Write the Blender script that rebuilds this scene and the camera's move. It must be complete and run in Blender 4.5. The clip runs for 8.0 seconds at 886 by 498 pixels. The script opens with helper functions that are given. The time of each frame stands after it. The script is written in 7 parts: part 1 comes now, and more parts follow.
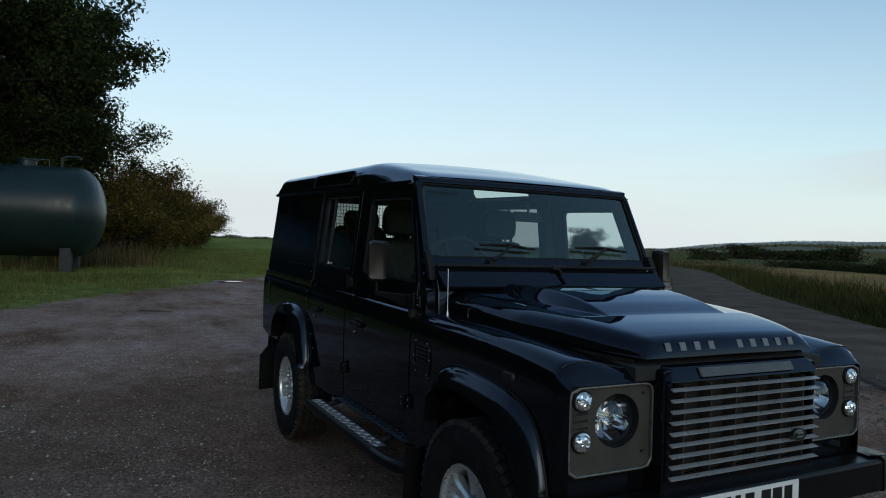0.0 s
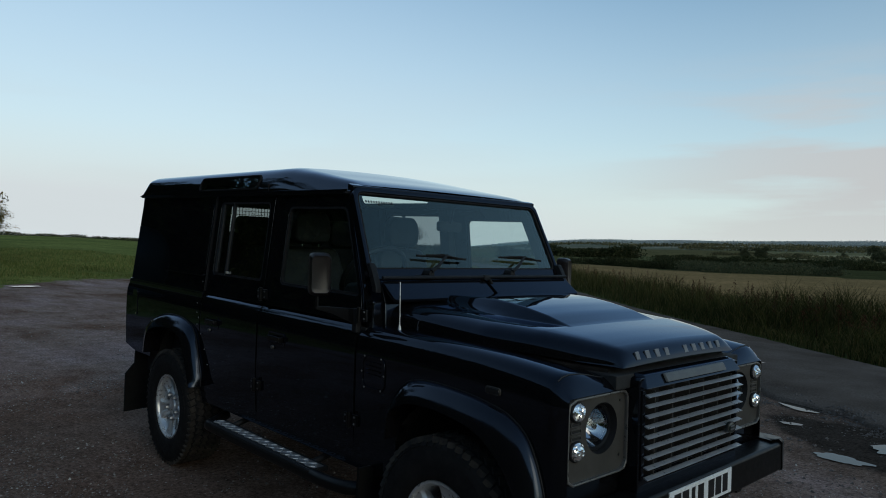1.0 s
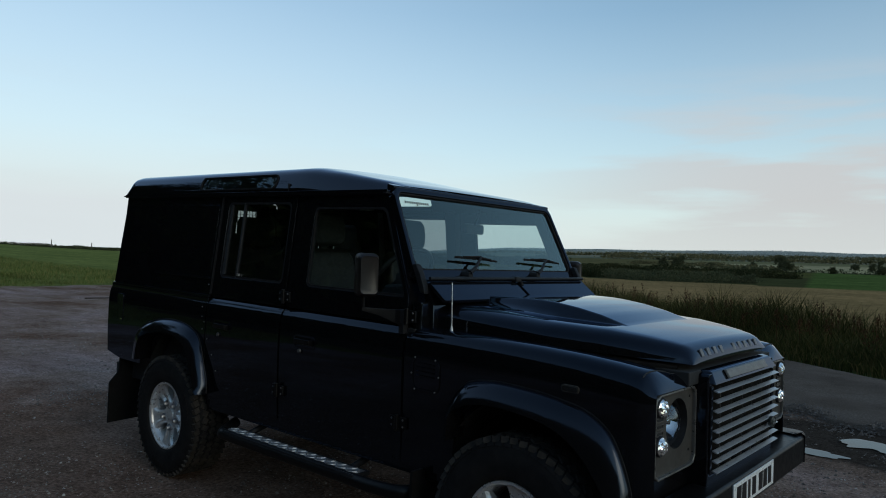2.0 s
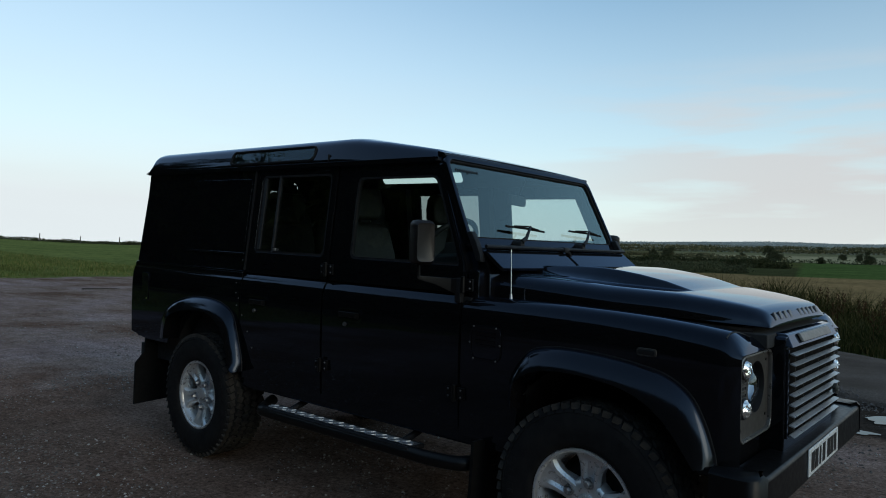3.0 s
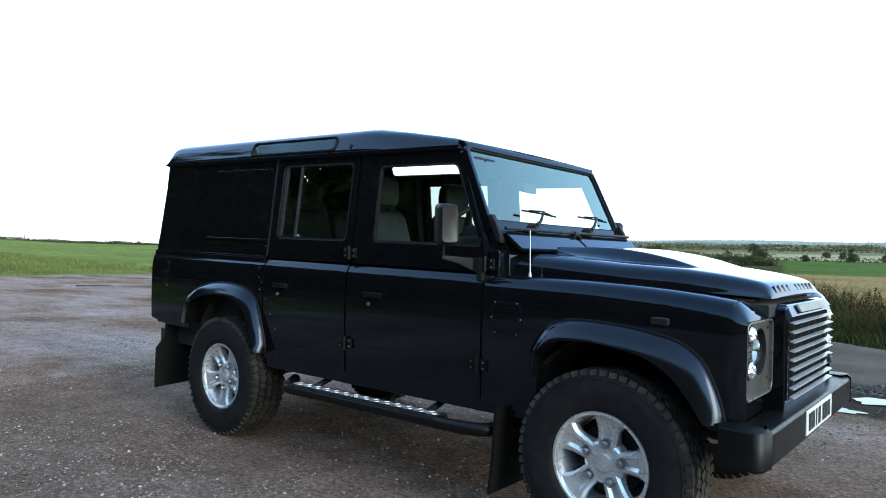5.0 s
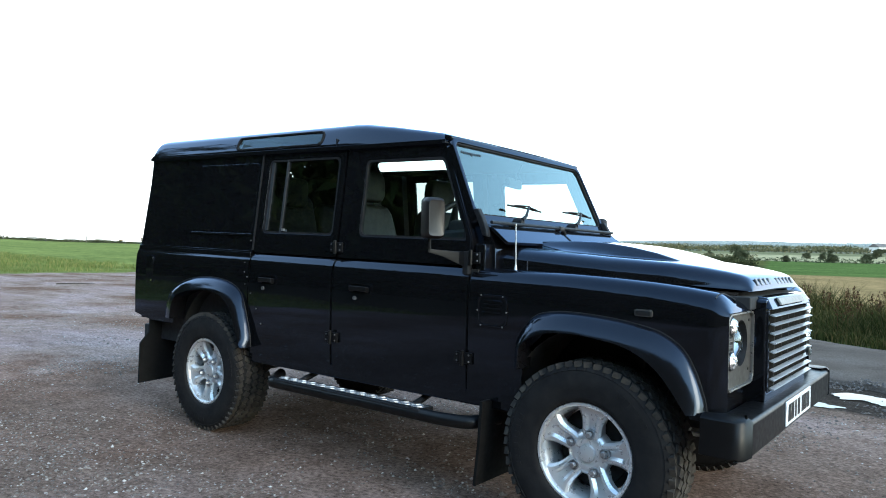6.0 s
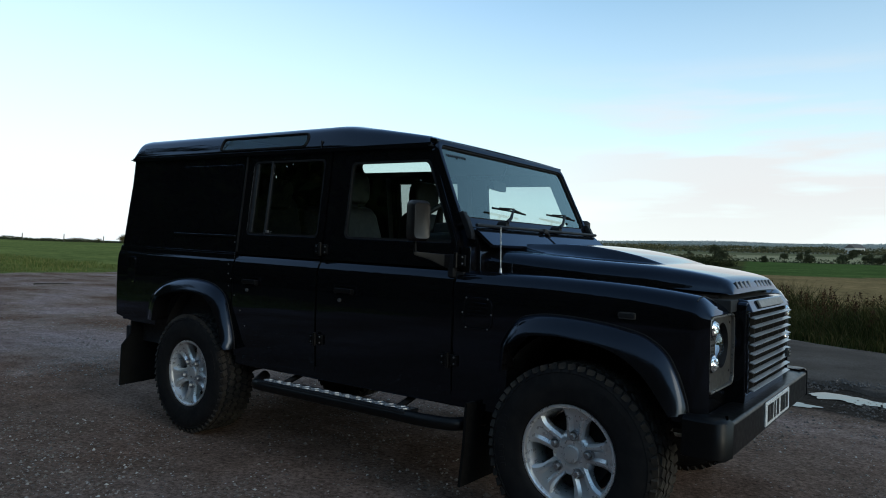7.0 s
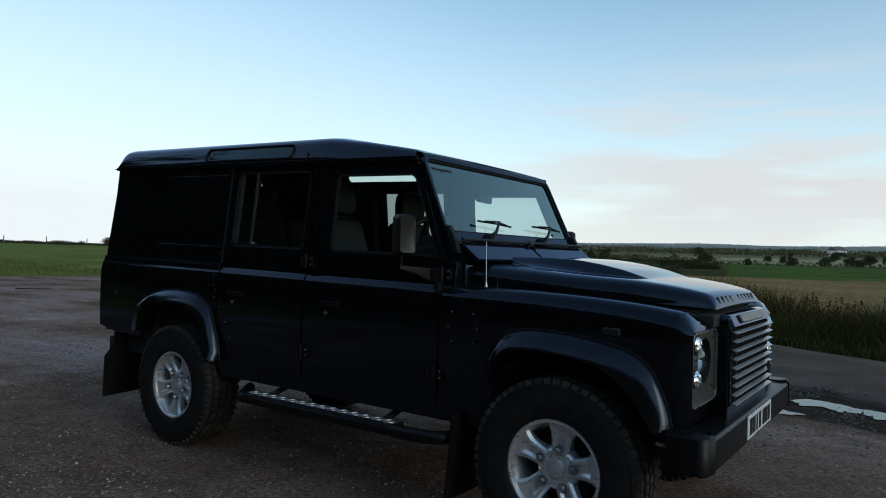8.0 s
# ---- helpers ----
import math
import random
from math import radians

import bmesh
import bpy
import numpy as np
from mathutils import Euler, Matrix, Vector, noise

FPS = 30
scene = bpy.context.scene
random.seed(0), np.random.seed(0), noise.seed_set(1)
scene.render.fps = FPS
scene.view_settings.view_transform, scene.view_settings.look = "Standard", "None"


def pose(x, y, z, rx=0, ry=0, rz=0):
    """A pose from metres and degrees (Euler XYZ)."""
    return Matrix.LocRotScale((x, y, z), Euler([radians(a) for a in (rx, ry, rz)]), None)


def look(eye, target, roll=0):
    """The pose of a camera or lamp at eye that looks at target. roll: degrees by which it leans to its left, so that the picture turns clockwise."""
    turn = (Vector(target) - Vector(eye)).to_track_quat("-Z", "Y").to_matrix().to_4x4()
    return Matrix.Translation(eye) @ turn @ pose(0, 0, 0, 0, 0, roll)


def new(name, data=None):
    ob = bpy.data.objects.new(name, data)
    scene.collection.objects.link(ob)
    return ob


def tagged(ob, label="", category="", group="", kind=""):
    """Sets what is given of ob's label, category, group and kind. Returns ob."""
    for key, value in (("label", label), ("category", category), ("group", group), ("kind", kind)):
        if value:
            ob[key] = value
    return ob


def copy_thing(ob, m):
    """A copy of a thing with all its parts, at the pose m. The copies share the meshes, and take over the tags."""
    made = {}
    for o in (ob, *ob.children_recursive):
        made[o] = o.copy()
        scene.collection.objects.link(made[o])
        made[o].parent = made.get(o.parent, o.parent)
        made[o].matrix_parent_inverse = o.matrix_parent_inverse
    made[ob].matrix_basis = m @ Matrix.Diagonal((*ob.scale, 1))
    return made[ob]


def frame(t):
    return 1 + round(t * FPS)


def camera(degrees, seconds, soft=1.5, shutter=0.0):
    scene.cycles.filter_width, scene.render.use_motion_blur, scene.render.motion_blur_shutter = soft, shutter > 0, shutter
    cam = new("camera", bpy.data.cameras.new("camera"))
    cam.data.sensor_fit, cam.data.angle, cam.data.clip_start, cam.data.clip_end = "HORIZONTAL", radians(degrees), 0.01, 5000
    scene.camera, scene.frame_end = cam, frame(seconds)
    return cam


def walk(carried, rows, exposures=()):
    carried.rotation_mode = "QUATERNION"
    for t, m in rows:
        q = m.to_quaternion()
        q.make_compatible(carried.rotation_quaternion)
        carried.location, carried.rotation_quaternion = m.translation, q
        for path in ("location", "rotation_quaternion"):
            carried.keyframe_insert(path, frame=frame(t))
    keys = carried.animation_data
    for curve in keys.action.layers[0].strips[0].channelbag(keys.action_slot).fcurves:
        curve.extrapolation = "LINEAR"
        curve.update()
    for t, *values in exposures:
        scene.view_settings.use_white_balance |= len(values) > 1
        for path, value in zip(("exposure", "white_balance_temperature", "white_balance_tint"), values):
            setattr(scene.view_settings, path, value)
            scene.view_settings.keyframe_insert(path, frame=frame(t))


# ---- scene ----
cam = camera(65.7, 8.0, soft=1.0)
PATH = [
    (0, (2.362, -2.181, 1.475), (0.582, -1.269, 1.471), 1.7),
    (0.5, (2.274, -2.481, 1.522), (0.658, -1.303, 1.526), 1.7),
    (1, (1.976, -2.68, 1.525), (0.504, -1.326, 1.53), 1.6),
    (2.3, (1.464, -3.13, 1.439), (0.159, -1.614, 1.468), 1.8),
    (2.5, (1.388, -3.145, 1.41), (0.088, -1.626, 1.426), 1.7),
    (3, (1.294, -3.207, 1.352), (-0.005, -1.687, 1.365), 1.5),
    (3.5, (1.222, -3.333, 1.337), (-0.068, -1.806, 1.356), 1.6),
    (4, (1.254, -3.422, 1.298), (-0.032, -1.891, 1.316), 1.4),
    (4.5, (1.292, -3.458, 1.277), (0.01, -1.923, 1.29), 1.3),
    (6, (1.311, -3.497, 1.233), (0.074, -1.925, 1.244), 1.5),
    (6.5, (1.31, -3.504, 1.223), (0.094, -1.916, 1.234), 1.5),
    (7, (1.309, -3.519, 1.246), (0.113, -1.916, 1.258), 1.6),
    (7.5, (1.304, -3.517, 1.267), (0.123, -1.902, 1.283), 1.6),
    (8, (1.317, -3.525, 1.303), (0.152, -1.899, 1.323), 1.6),
]

# stops follow the camera's automatic exposure
walk(cam, [(t, look(eye, target, roll)) for t, eye, target, roll in PATH],
     exposures=[(0, 0.47), (1.0, 0.3), (2.5, 0.45), (3.0, 0.55), (3.5, 1.55), (4.0, 2.15), (4.5, 2.38), (6.0, 2.87), (6.5, 1.5), (7.0, 0.92), (7.5, 0.78), (8.0, 0.7)])

# ---------------------------------------------------------------- world and sun
SUN_AZ, SUN_EL = -8.0, 17.0          # degrees: azimuth from +x towards +y, height
world = bpy.data.worlds.new("sky")
scene.world = world
world.use_nodes = True
wn, wl = world.node_tree.nodes, world.node_tree.links
wn.clear()
w_out = wn.new("ShaderNodeOutputWorld")
w_bg = wn.new("ShaderNodeBackground")
w_sky = wn.new("ShaderNodeTexSky")
w_sky.sky_type = 'NISHITA'
w_sky.sun_disc = False
w_sky.sun_elevation = radians(SUN_EL)
w_sky.sun_rotation = radians(90 - SUN_AZ)
w_sky.air_density, w_sky.dust_density, w_sky.ozone_density = 1.0, 0.4, 1.0
w_bg.inputs["Strength"].default_value = 0.12
# thin streaky cloud that lies low over the horizon
w_tc = wn.new("ShaderNodeTexCoord")
w_map = wn.new("ShaderNodeMapping")
w_map.inputs["Scale"].default_value = (1.5, 1.5, 12.0)
w_noise = wn.new("ShaderNodeTexNoise")
w_noise.inputs["Scale"].default_value = 1.7
w_noise.inputs["Detail"].default_value = 7.0
w_noise.inputs["Roughness"].default_value = 0.52
w_ramp = wn.new("ShaderNodeValToRGB")
w_ramp.color_ramp.elements[0].position, w_ramp.color_ramp.elements[1].position = 0.50, 0.64
w_sep = wn.new("ShaderNodeSeparateXYZ")
w_band = wn.new("ShaderNodeValToRGB")
for pos, val in ((0.0, 0.0), (0.03, 0.55), (0.09, 0.85), (0.17, 0.85), (0.22, 0.5), (0.27, 0.0)):
    e = w_band.color_ramp.elements[0] if pos == 0.0 else w_band.color_ramp.elements.new(pos)
    e.position, e.color = pos, (val, val, val, 1)
w_band.color_ramp.elements[-1].color = (0, 0, 0, 1)
w_mul = wn.new("ShaderNodeMath")
w_mul.operation = 'MULTIPLY'
w_mix = wn.new("ShaderNodeMixRGB")
w_mix.inputs["Color2"].default_value = (3.74, 3.74, 3.78, 1)
wl.new(w_tc.outputs["Generated"], w_map.inputs["Vector"])
wl.new(w_map.outputs["Vector"], w_noise.inputs["Vector"])
wl.new(w_tc.outputs["Generated"], w_sep.inputs["Vector"])
wl.new(w_sep.outputs["Z"], w_band.inputs["Fac"])
wl.new(w_ramp.outputs["Color"], w_mul.inputs[0])
wl.new(w_band.outputs["Color"], w_mul.inputs[1])
w_north = wn.new("ShaderNodeMapRange")
w_north.interpolation_type = 'SMOOTHSTEP'
w_north.inputs["From Min"].default_value, w_north.inputs["From Max"].default_value = 0.78, 0.98
w_north.inputs["To Min"].default_value = 0.08
w_mul2 = wn.new("ShaderNodeMath")
w_mul2.operation = 'MULTIPLY'
wl.new(w_sep.outputs["Y"], w_north.inputs["Value"])
# the cover closes towards the north
w_cover = wn.new("ShaderNodeMath")
w_cover.operation, w_cover.inputs[1].default_value = 'MULTIPLY_ADD', 0.14
wl.new(w_north.outputs["Result"], w_cover.inputs[0])
wl.new(w_noise.outputs["Fac"], w_cover.inputs[2])
wl.new(w_cover.outputs["Value"], w_ramp.inputs["Fac"])
wl.new(w_mul.outputs["Value"], w_mul2.inputs[0])
wl.new(w_north.outputs["Result"], w_mul2.inputs[1])
wl.new(w_mul2.outputs["Value"], w_mix.inputs["Fac"])
# high thin veil that pales the sky towards the horizon
w_veil = wn.new("ShaderNodeValToRGB")
for pos, val in ((0.0, 0.92), (0.06, 0.80), (0.16, 0.47), (0.34, 0.15), (0.7, 0.05)):
    e = w_veil.color_ramp.elements[0] if pos == 0.0 else w_veil.color_ramp.elements.new(pos)
    e.position, e.color = pos, (val, val, val, 1)
w_veil.color_ramp.elements[-1].color = (0.03, 0.03, 0.03, 1)
w_vmix = wn.new("ShaderNodeMixRGB")
w_vmix.inputs["Color2"].default_value = (4.40, 4.80, 4.95, 1)
wl.new(w_sep.outputs["Z"], w_veil.inputs["Fac"])
# the haze thickens towards the west
w_west = wn.new("ShaderNodeMapRange")
w_west.interpolation_type = 'SMOOTHSTEP'
w_west.inputs["From Min"].default_value, w_west.inputs["From Max"].default_value = -0.35, -1.0
w_west.inputs["To Max"].default_value = 0.22
w_haze = wn.new("ShaderNodeMath")
w_haze.operation, w_haze.use_clamp = 'ADD', True
wl.new(w_sep.outputs["X"], w_west.inputs["Value"])
wl.new(w_veil.outputs["Color"], w_haze.inputs[0])
wl.new(w_west.outputs["Result"], w_haze.inputs[1])
wl.new(w_haze.outputs["Value"], w_vmix.inputs["Fac"])
w_tint = wn.new("ShaderNodeMixRGB")
w_tint.blend_type, w_tint.inputs["Fac"].default_value = 'MULTIPLY', 1.0
w_tint.inputs["Color2"].default_value = (0.78, 1.03, 1.07, 1)
wl.new(w_sky.outputs["Color"], w_tint.inputs["Color1"])
wl.new(w_tint.outputs["Color"], w_vmix.inputs["Color1"])
wl.new(w_vmix.outputs["Color"], w_mix.inputs["Color1"])
wl.new(w_mix.outputs["Color"], w_bg.inputs["Color"])
wl.new(w_bg.outputs["Background"], w_out.inputs["Surface"])

sun_data = bpy.data.lights.new("sun", 'SUN')
sun_data.energy, sun_data.angle, sun_data.color = 0.25, radians(24), (1.0, 0.84, 0.66)
sun = new("sun", sun_data)
_a, _e = radians(SUN_AZ), radians(SUN_EL)
sun.matrix_world = look((0, 0, 30), (-math.cos(_a) * math.cos(_e), -math.sin(_a) * math.cos(_e), 30 - math.sin(_e)))

# ---------------------------------------------------------------- materials
MATS = {}


def nodes_of(name):
    m = bpy.data.materials.new(name)
    m.use_nodes = True
    nt = m.node_tree
    b = nt.nodes["Principled BSDF"]
    MATS[name] = m
    return m, nt, b


def tex_noise(nt, scale, detail=4.0, rough=0.55, coord="Object"):
    tc = nt.nodes.new("ShaderNodeTexCoord")
    n = nt.nodes.new("ShaderNodeTexNoise")
    n.inputs["Scale"].default_value, n.inputs["Detail"].default_value, n.inputs["Roughness"].default_value = scale, detail, rough
    nt.links.new(tc.outputs[coord], n.inputs["Vector"])
    return n


def ramp(nt, src, stops):
    r = nt.nodes.new("ShaderNodeValToRGB")
    els = r.color_ramp.elements
    while len(els) < len(stops):
        els.new(0.5)
    for e, (p, c) in zip(els, stops):
        e.position, e.color = p, (*c, 1) if len(c) == 3 else c
    nt.links.new(src, r.inputs["Fac"])
    return r


def bump(nt, b, height, strength, dist):
    bp = nt.nodes.new("ShaderNodeBump")
    bp.inputs["Strength"].default_value, bp.inputs["Distance"].default_value = strength, dist
    nt.links.new(height, bp.inputs["Height"])
    nt.links.new(bp.outputs["Normal"], b.inputs["Normal"])
    return bp


def mat(name, lo, hi, rough=(0.4, 0.6), scale=8.0, metal=0.0, coat=0.0, relief=0.0, relief_scale=60.0, spec=0.5):
    """Two-tone surface with broad stains, fine grain and slight relief."""
    m, nt, b = nodes_of(name)
    n1 = tex_noise(nt, scale, 6.0)
    c = ramp(nt, n1.outputs["Fac"], ((0.3, lo), (0.7, hi)))
    nt.links.new(c.outputs["Color"], b.inputs["Base Color"])
    n2 = tex_noise(nt, scale * 3.3, 5.0)
    r = ramp(nt, n2.outputs["Fac"], ((0.3, (rough[0],) * 3), (0.7, (rough[1],) * 3)))
    nt.links.new(r.outputs["Color"], b.inputs["Roughness"])
    b.inputs["Metallic"].default_value = metal
    b.inputs["Coat Weight"].default_value = coat
    b.inputs["Coat Roughness"].default_value = 0.04
    b.inputs["Specular IOR Level"].default_value = spec
    if relief:
        n3 = tex_noise(nt, relief_scale, 3.0)
        bump(nt, b, n3.outputs["Fac"], 0.6, relief)
    return m




def paint(name, lo, hi, tint, ior=1.42, rough=0.03):
    """Deep black car paint: a dark body under a clear gloss whose sheen leans blue."""
    m, nt, b = nodes_of(name)
    n1, n2 = tex_noise(nt, 3.0, 6.0), tex_noise(nt, 9.0, 5.0)
    c = ramp(nt, n1.outputs["Fac"], ((0.3, lo), (0.7, hi)))
    nt.links.new(c.outputs["Color"], b.inputs["Base Color"])
    b.inputs["Roughness"].default_value, b.inputs["Specular IOR Level"].default_value = 0.5, 0.0
    gl, fr, mx = (nt.nodes.new("ShaderNode" + k) for k in ("BsdfGlossy", "Fresnel", "MixShader"))
    r = ramp(nt, n2.outputs["Fac"], ((0.35, (rough * 0.6,) * 3), (0.7, (rough * 1.5,) * 3)))
    nt.links.new(r.outputs["Color"], gl.inputs["Roughness"])
    fr.inputs["IOR"].default_value = ior
    sheen = ramp(nt, fr.outputs["Fac"], ((0.30, tint), (0.62, (0.96, 0.98, 1.0))))
    nt.links.new(sheen.outputs["Color"], gl.inputs["Color"])
    nt.links.new(fr.outputs["Fac"], mx.inputs["Fac"])
    nt.links.new(b.outputs["BSDF"], mx.inputs[1])
    nt.links.new(gl.outputs["BSDF"], mx.inputs[2])
    nt.links.new(mx.outputs["Shader"], nt.nodes["Material Output"].inputs["Surface"])
    return m


PAINT = paint("black_paint", (0.0046, 0.0045, 0.0050), (0.0062, 0.0060, 0.0066), (0.62, 0.76, 1.0))
PLASTIC = mat("black_plastic", (0.012, 0.012, 0.0128), (0.020, 0.0197, 0.0205), (0.38, 0.52), 20.0, relief=0.0008, relief_scale=300.0, spec=0.13)
FLARE = paint("glossy_arch_plastic", (0.0046, 0.0045, 0.0052), (0.0080, 0.0078, 0.0086), (0.66, 0.78, 1.0), 1.45, 0.12)
RUBBER = mat("tyre_rubber", (0.012, 0.0112, 0.0115), (0.022, 0.020, 0.0188), (0.7, 0.85), 14.0, relief=0.001, relief_scale=90.0, spec=0.12)
TREAD = mat("dusty_tread", (0.0170, 0.0153, 0.0145), (0.0612, 0.0510, 0.0408), (0.85, 0.95), 18.0, relief=0.002, relief_scale=120.0, spec=0.25)
ALLOY = mat("silver_alloy", (0.62, 0.62, 0.62), (0.74, 0.74, 0.735), (0.25, 0.36), 14.0, metal=0.60, coat=0.2)
STEEL = mat("dull_steel", (0.30, 0.30, 0.31), (0.48, 0.48, 0.49), (0.35, 0.5), 30.0, metal=0.9)
GREY = mat("satin_grey", (0.052, 0.047, 0.041), (0.072, 0.066, 0.058), (0.30, 0.42), 12.0, spec=0.22)
RIM = mat("bezel_rim_grey", (0.15, 0.145, 0.135), (0.195, 0.188, 0.176), (0.24, 0.36), 14.0, metal=0.5)
LETTER = mat("dull_letter_grey", (0.14, 0.142, 0.148), (0.19, 0.192, 0.20), (0.45, 0.6), 30.0, metal=0.3)
INSERT = mat("dark_satin_insert", (0.055, 0.055, 0.052), (0.085, 0.084, 0.078), (0.3, 0.42), 15.0)
SHELL = mat("mirror_shell_plastic", (0.0105, 0.0075, 0.0066), (0.0165, 0.0120, 0.0104), (0.30, 0.42), 25.0, relief=0.0006, relief_scale=300.0, spec=0.35)
BUMPER = mat("satin_black_bumper", (0.0045, 0.0043, 0.0045), (0.0075, 0.0072, 0.0074), (0.30, 0.42), 14.0, spec=0.2)
REFLECTOR = mat("lamp_reflector", (0.42, 0.42, 0.43), (0.52, 0.52, 0.53), (0.05, 0.12), 30.0, metal=1.0)
DULL = mat("dull_fastener", (0.10, 0.10, 0.102), (0.17, 0.17, 0.172), (0.35, 0.5), 40.0, metal=0.6)
GRILLE = mat("silver_grille", (0.40, 0.40, 0.405), (0.50, 0.50, 0.505), (0.26, 0.36), 12.0, metal=0.5)
CHROME = mat("chrome", (0.75, 0.76, 0.77), (0.85, 0.86, 0.87), (0.06, 0.12), 20.0, metal=1.0)
CHEQUER = mat("chequer_plate", (0.34, 0.34, 0.345), (0.50, 0.505, 0.51), (0.42, 0.58), 25.0, metal=0.7)
DARK = mat("underbody", (0.010, 0.0095, 0.009), (0.024, 0.022, 0.020), (0.75, 0.9), 6.0)
TRIM = mat("grey_trim", (0.012, 0.012, 0.013), (0.02, 0.02, 0.0215), (0.6, 0.75), 9.0, relief=0.001, relief_scale=150.0)
FLAP = mat("mud_flap_rubber", (0.0045, 0.0044, 0.0044), (0.008, 0.0078, 0.0076), (0.6, 0.75), 12.0, spec=0.15)
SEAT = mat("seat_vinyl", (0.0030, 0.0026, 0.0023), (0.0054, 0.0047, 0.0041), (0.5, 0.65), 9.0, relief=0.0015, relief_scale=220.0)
HEADLINING = mat("headlining", (0.05, 0.05, 0.05), (0.075, 0.075, 0.072), (0.85, 0.95), 6.0)
PLATE = mat("white_plate", (0.72, 0.72, 0.70), (0.80, 0.80, 0.78), (0.25, 0.35), 10.0)
INK = mat("plate_ink", (0.01, 0.01, 0.01), (0.015, 0.015, 0.015), (0.3, 0.4), 10.0)
BADGE = mat("green_badge", (0.004, 0.010, 0.007), (0.008, 0.016, 0.011), (0.25, 0.35), 40.0, coat=0.5)
MIRROR_GLASS = mat("mirror_glass", (0.8, 0.8, 0.8), (0.82, 0.82, 0.82), (0.02, 0.03), 5.0, metal=1.0)
TANK = mat("green_tank_paint", (0.008, 0.018, 0.019), (0.014, 0.029, 0.029), (0.26, 0.42), 1.3, relief=0.003, relief_scale=3.0, spec=0.35)
CONCRETE = mat("concrete", (0.032, 0.032, 0.029), (0.058, 0.057, 0.052), (0.8, 0.95), 5.0, relief=0.01, relief_scale=20.0)
BARK = mat("bark", (0.018, 0.014, 0.010), (0.045, 0.035, 0.025), (0.85, 0.95), 6.0, relief=0.03, relief_scale=12.0)
STICK = mat("dead_wood", (0.03, 0.02, 0.014), (0.07, 0.05, 0.035), (0.85, 0.95), 20.0)
POST = mat("weathered_post", (0.08, 0.07, 0.055), (0.15, 0.13, 0.10), (0.85, 0.95), 10.0)
RENDERED_WALL = mat("pale_wall", (0.5, 0.48, 0.44), (0.62, 0.6, 0.55), (0.8, 0.9), 0.6)
ROOF_TILE = mat("roof_tile", (0.10, 0.085, 0.075), (0.15, 0.125, 0.11), (0.8, 0.9), 1.0)


def glass(name, tint, base=0.10, rough=0.0, power=3.2, sheen=(0.86, 0.96, 1.0)):
    m, nt, b = nodes_of(name)
    nt.nodes.remove(b)
    out = nt.nodes["Material Output"]
    tr, gl, mx, lw, pw, ma = (nt.nodes.new("ShaderNode" + k) for k in ("BsdfTransparent", "BsdfGlossy", "MixShader", "LayerWeight", "Math", "Math"))
    tr.inputs["Color"].default_value = (*tint, 1)
    gl.inputs["Roughness"].default_value = rough
    gl.inputs["Color"].default_value = (*sheen, 1)
    lw.inputs["Blend"].default_value = 0.5
    pw.operation, pw.inputs[1].default_value = 'POWER', power
    ma.operation, ma.inputs[1].default_value, ma.inputs[2].default_value = 'MULTIPLY_ADD', 0.9, base
    nt.links.new(lw.outputs["Facing"], pw.inputs[0])
    nt.links.new(pw.outputs["Value"], ma.inputs[0])
    nt.links.new(ma.outputs["Value"], mx.inputs["Fac"])
    nt.links.new(tr.outputs["BSDF"], mx.inputs[1])
    nt.links.new(gl.outputs["BSDF"], mx.inputs[2])
    nt.links.new(mx.outputs["Shader"], out.inputs["Surface"])
    return m


GLASS = glass("tinted_glass", (0.80, 0.87, 0.85))
REAR_GLASS = glass("privacy_glass", (0.34, 0.37, 0.37))
ALPINE_GLASS = glass("alpine_glass", (0.80, 0.87, 0.85), 0.05, power=3.4, sheen=(0.36, 0.50, 0.60))
SCREEN = glass("windscreen_glass", (0.74, 0.84, 0.84), 0.050, power=2.4, sheen=(0.84, 1.0, 0.93))
CLEAR = mat("clear_lamp_plastic", (0.86, 0.86, 0.86), (0.95, 0.95, 0.95), (0.06, 0.14), 60.0, metal=0.85)
LENS = glass("lamp_lens", (0.95, 0.96, 0.97), 0.05)


def leaf(name, a, b_, c):
    """Leaves: three tones spread leaf by leaf, with some light let through."""
    m, nt, b = nodes_of(name)
    g = nt.nodes.new("ShaderNodeNewGeometry")
    r = ramp(nt, g.outputs["Random Per Island"], ((0.0, a), (0.55, b_), (1.0, c)))
    n = tex_noise(nt, 0.35, 3.0)
    mx = nt.nodes.new("ShaderNodeMixRGB")
    mx.blend_type = 'MULTIPLY'
    mx.inputs["Fac"].default_value = 0.6
    rr = ramp(nt, n.outputs["Fac"], ((0.3, (0.55, 0.55, 0.5)), (0.7, (1.25, 1.2, 1.1))))
    nt.links.new(r.outputs["Color"], mx.inputs["Color1"])
    nt.links.new(rr.outputs["Color"], mx.inputs["Color2"])
    nt.links.new(mx.outputs["Color"], b.inputs["Base Color"])
    b.inputs["Roughness"].default_value = 0.7
    b.inputs["Specular IOR Level"].default_value = 0.03
    tl, add = nt.nodes.new("ShaderNodeBsdfTranslucent"), nt.nodes.new("ShaderNodeMixShader")
    add.inputs["Fac"].default_value = 0.25
    nt.links.new(mx.outputs["Color"], tl.inputs["Color"])
    nt.links.new(b.outputs["BSDF"], add.inputs[1])
    nt.links.new(tl.outputs["BSDF"], add.inputs[2])
    nt.links.new(add.outputs["Shader"], nt.nodes["Material Output"].inputs["Surface"])
    return m


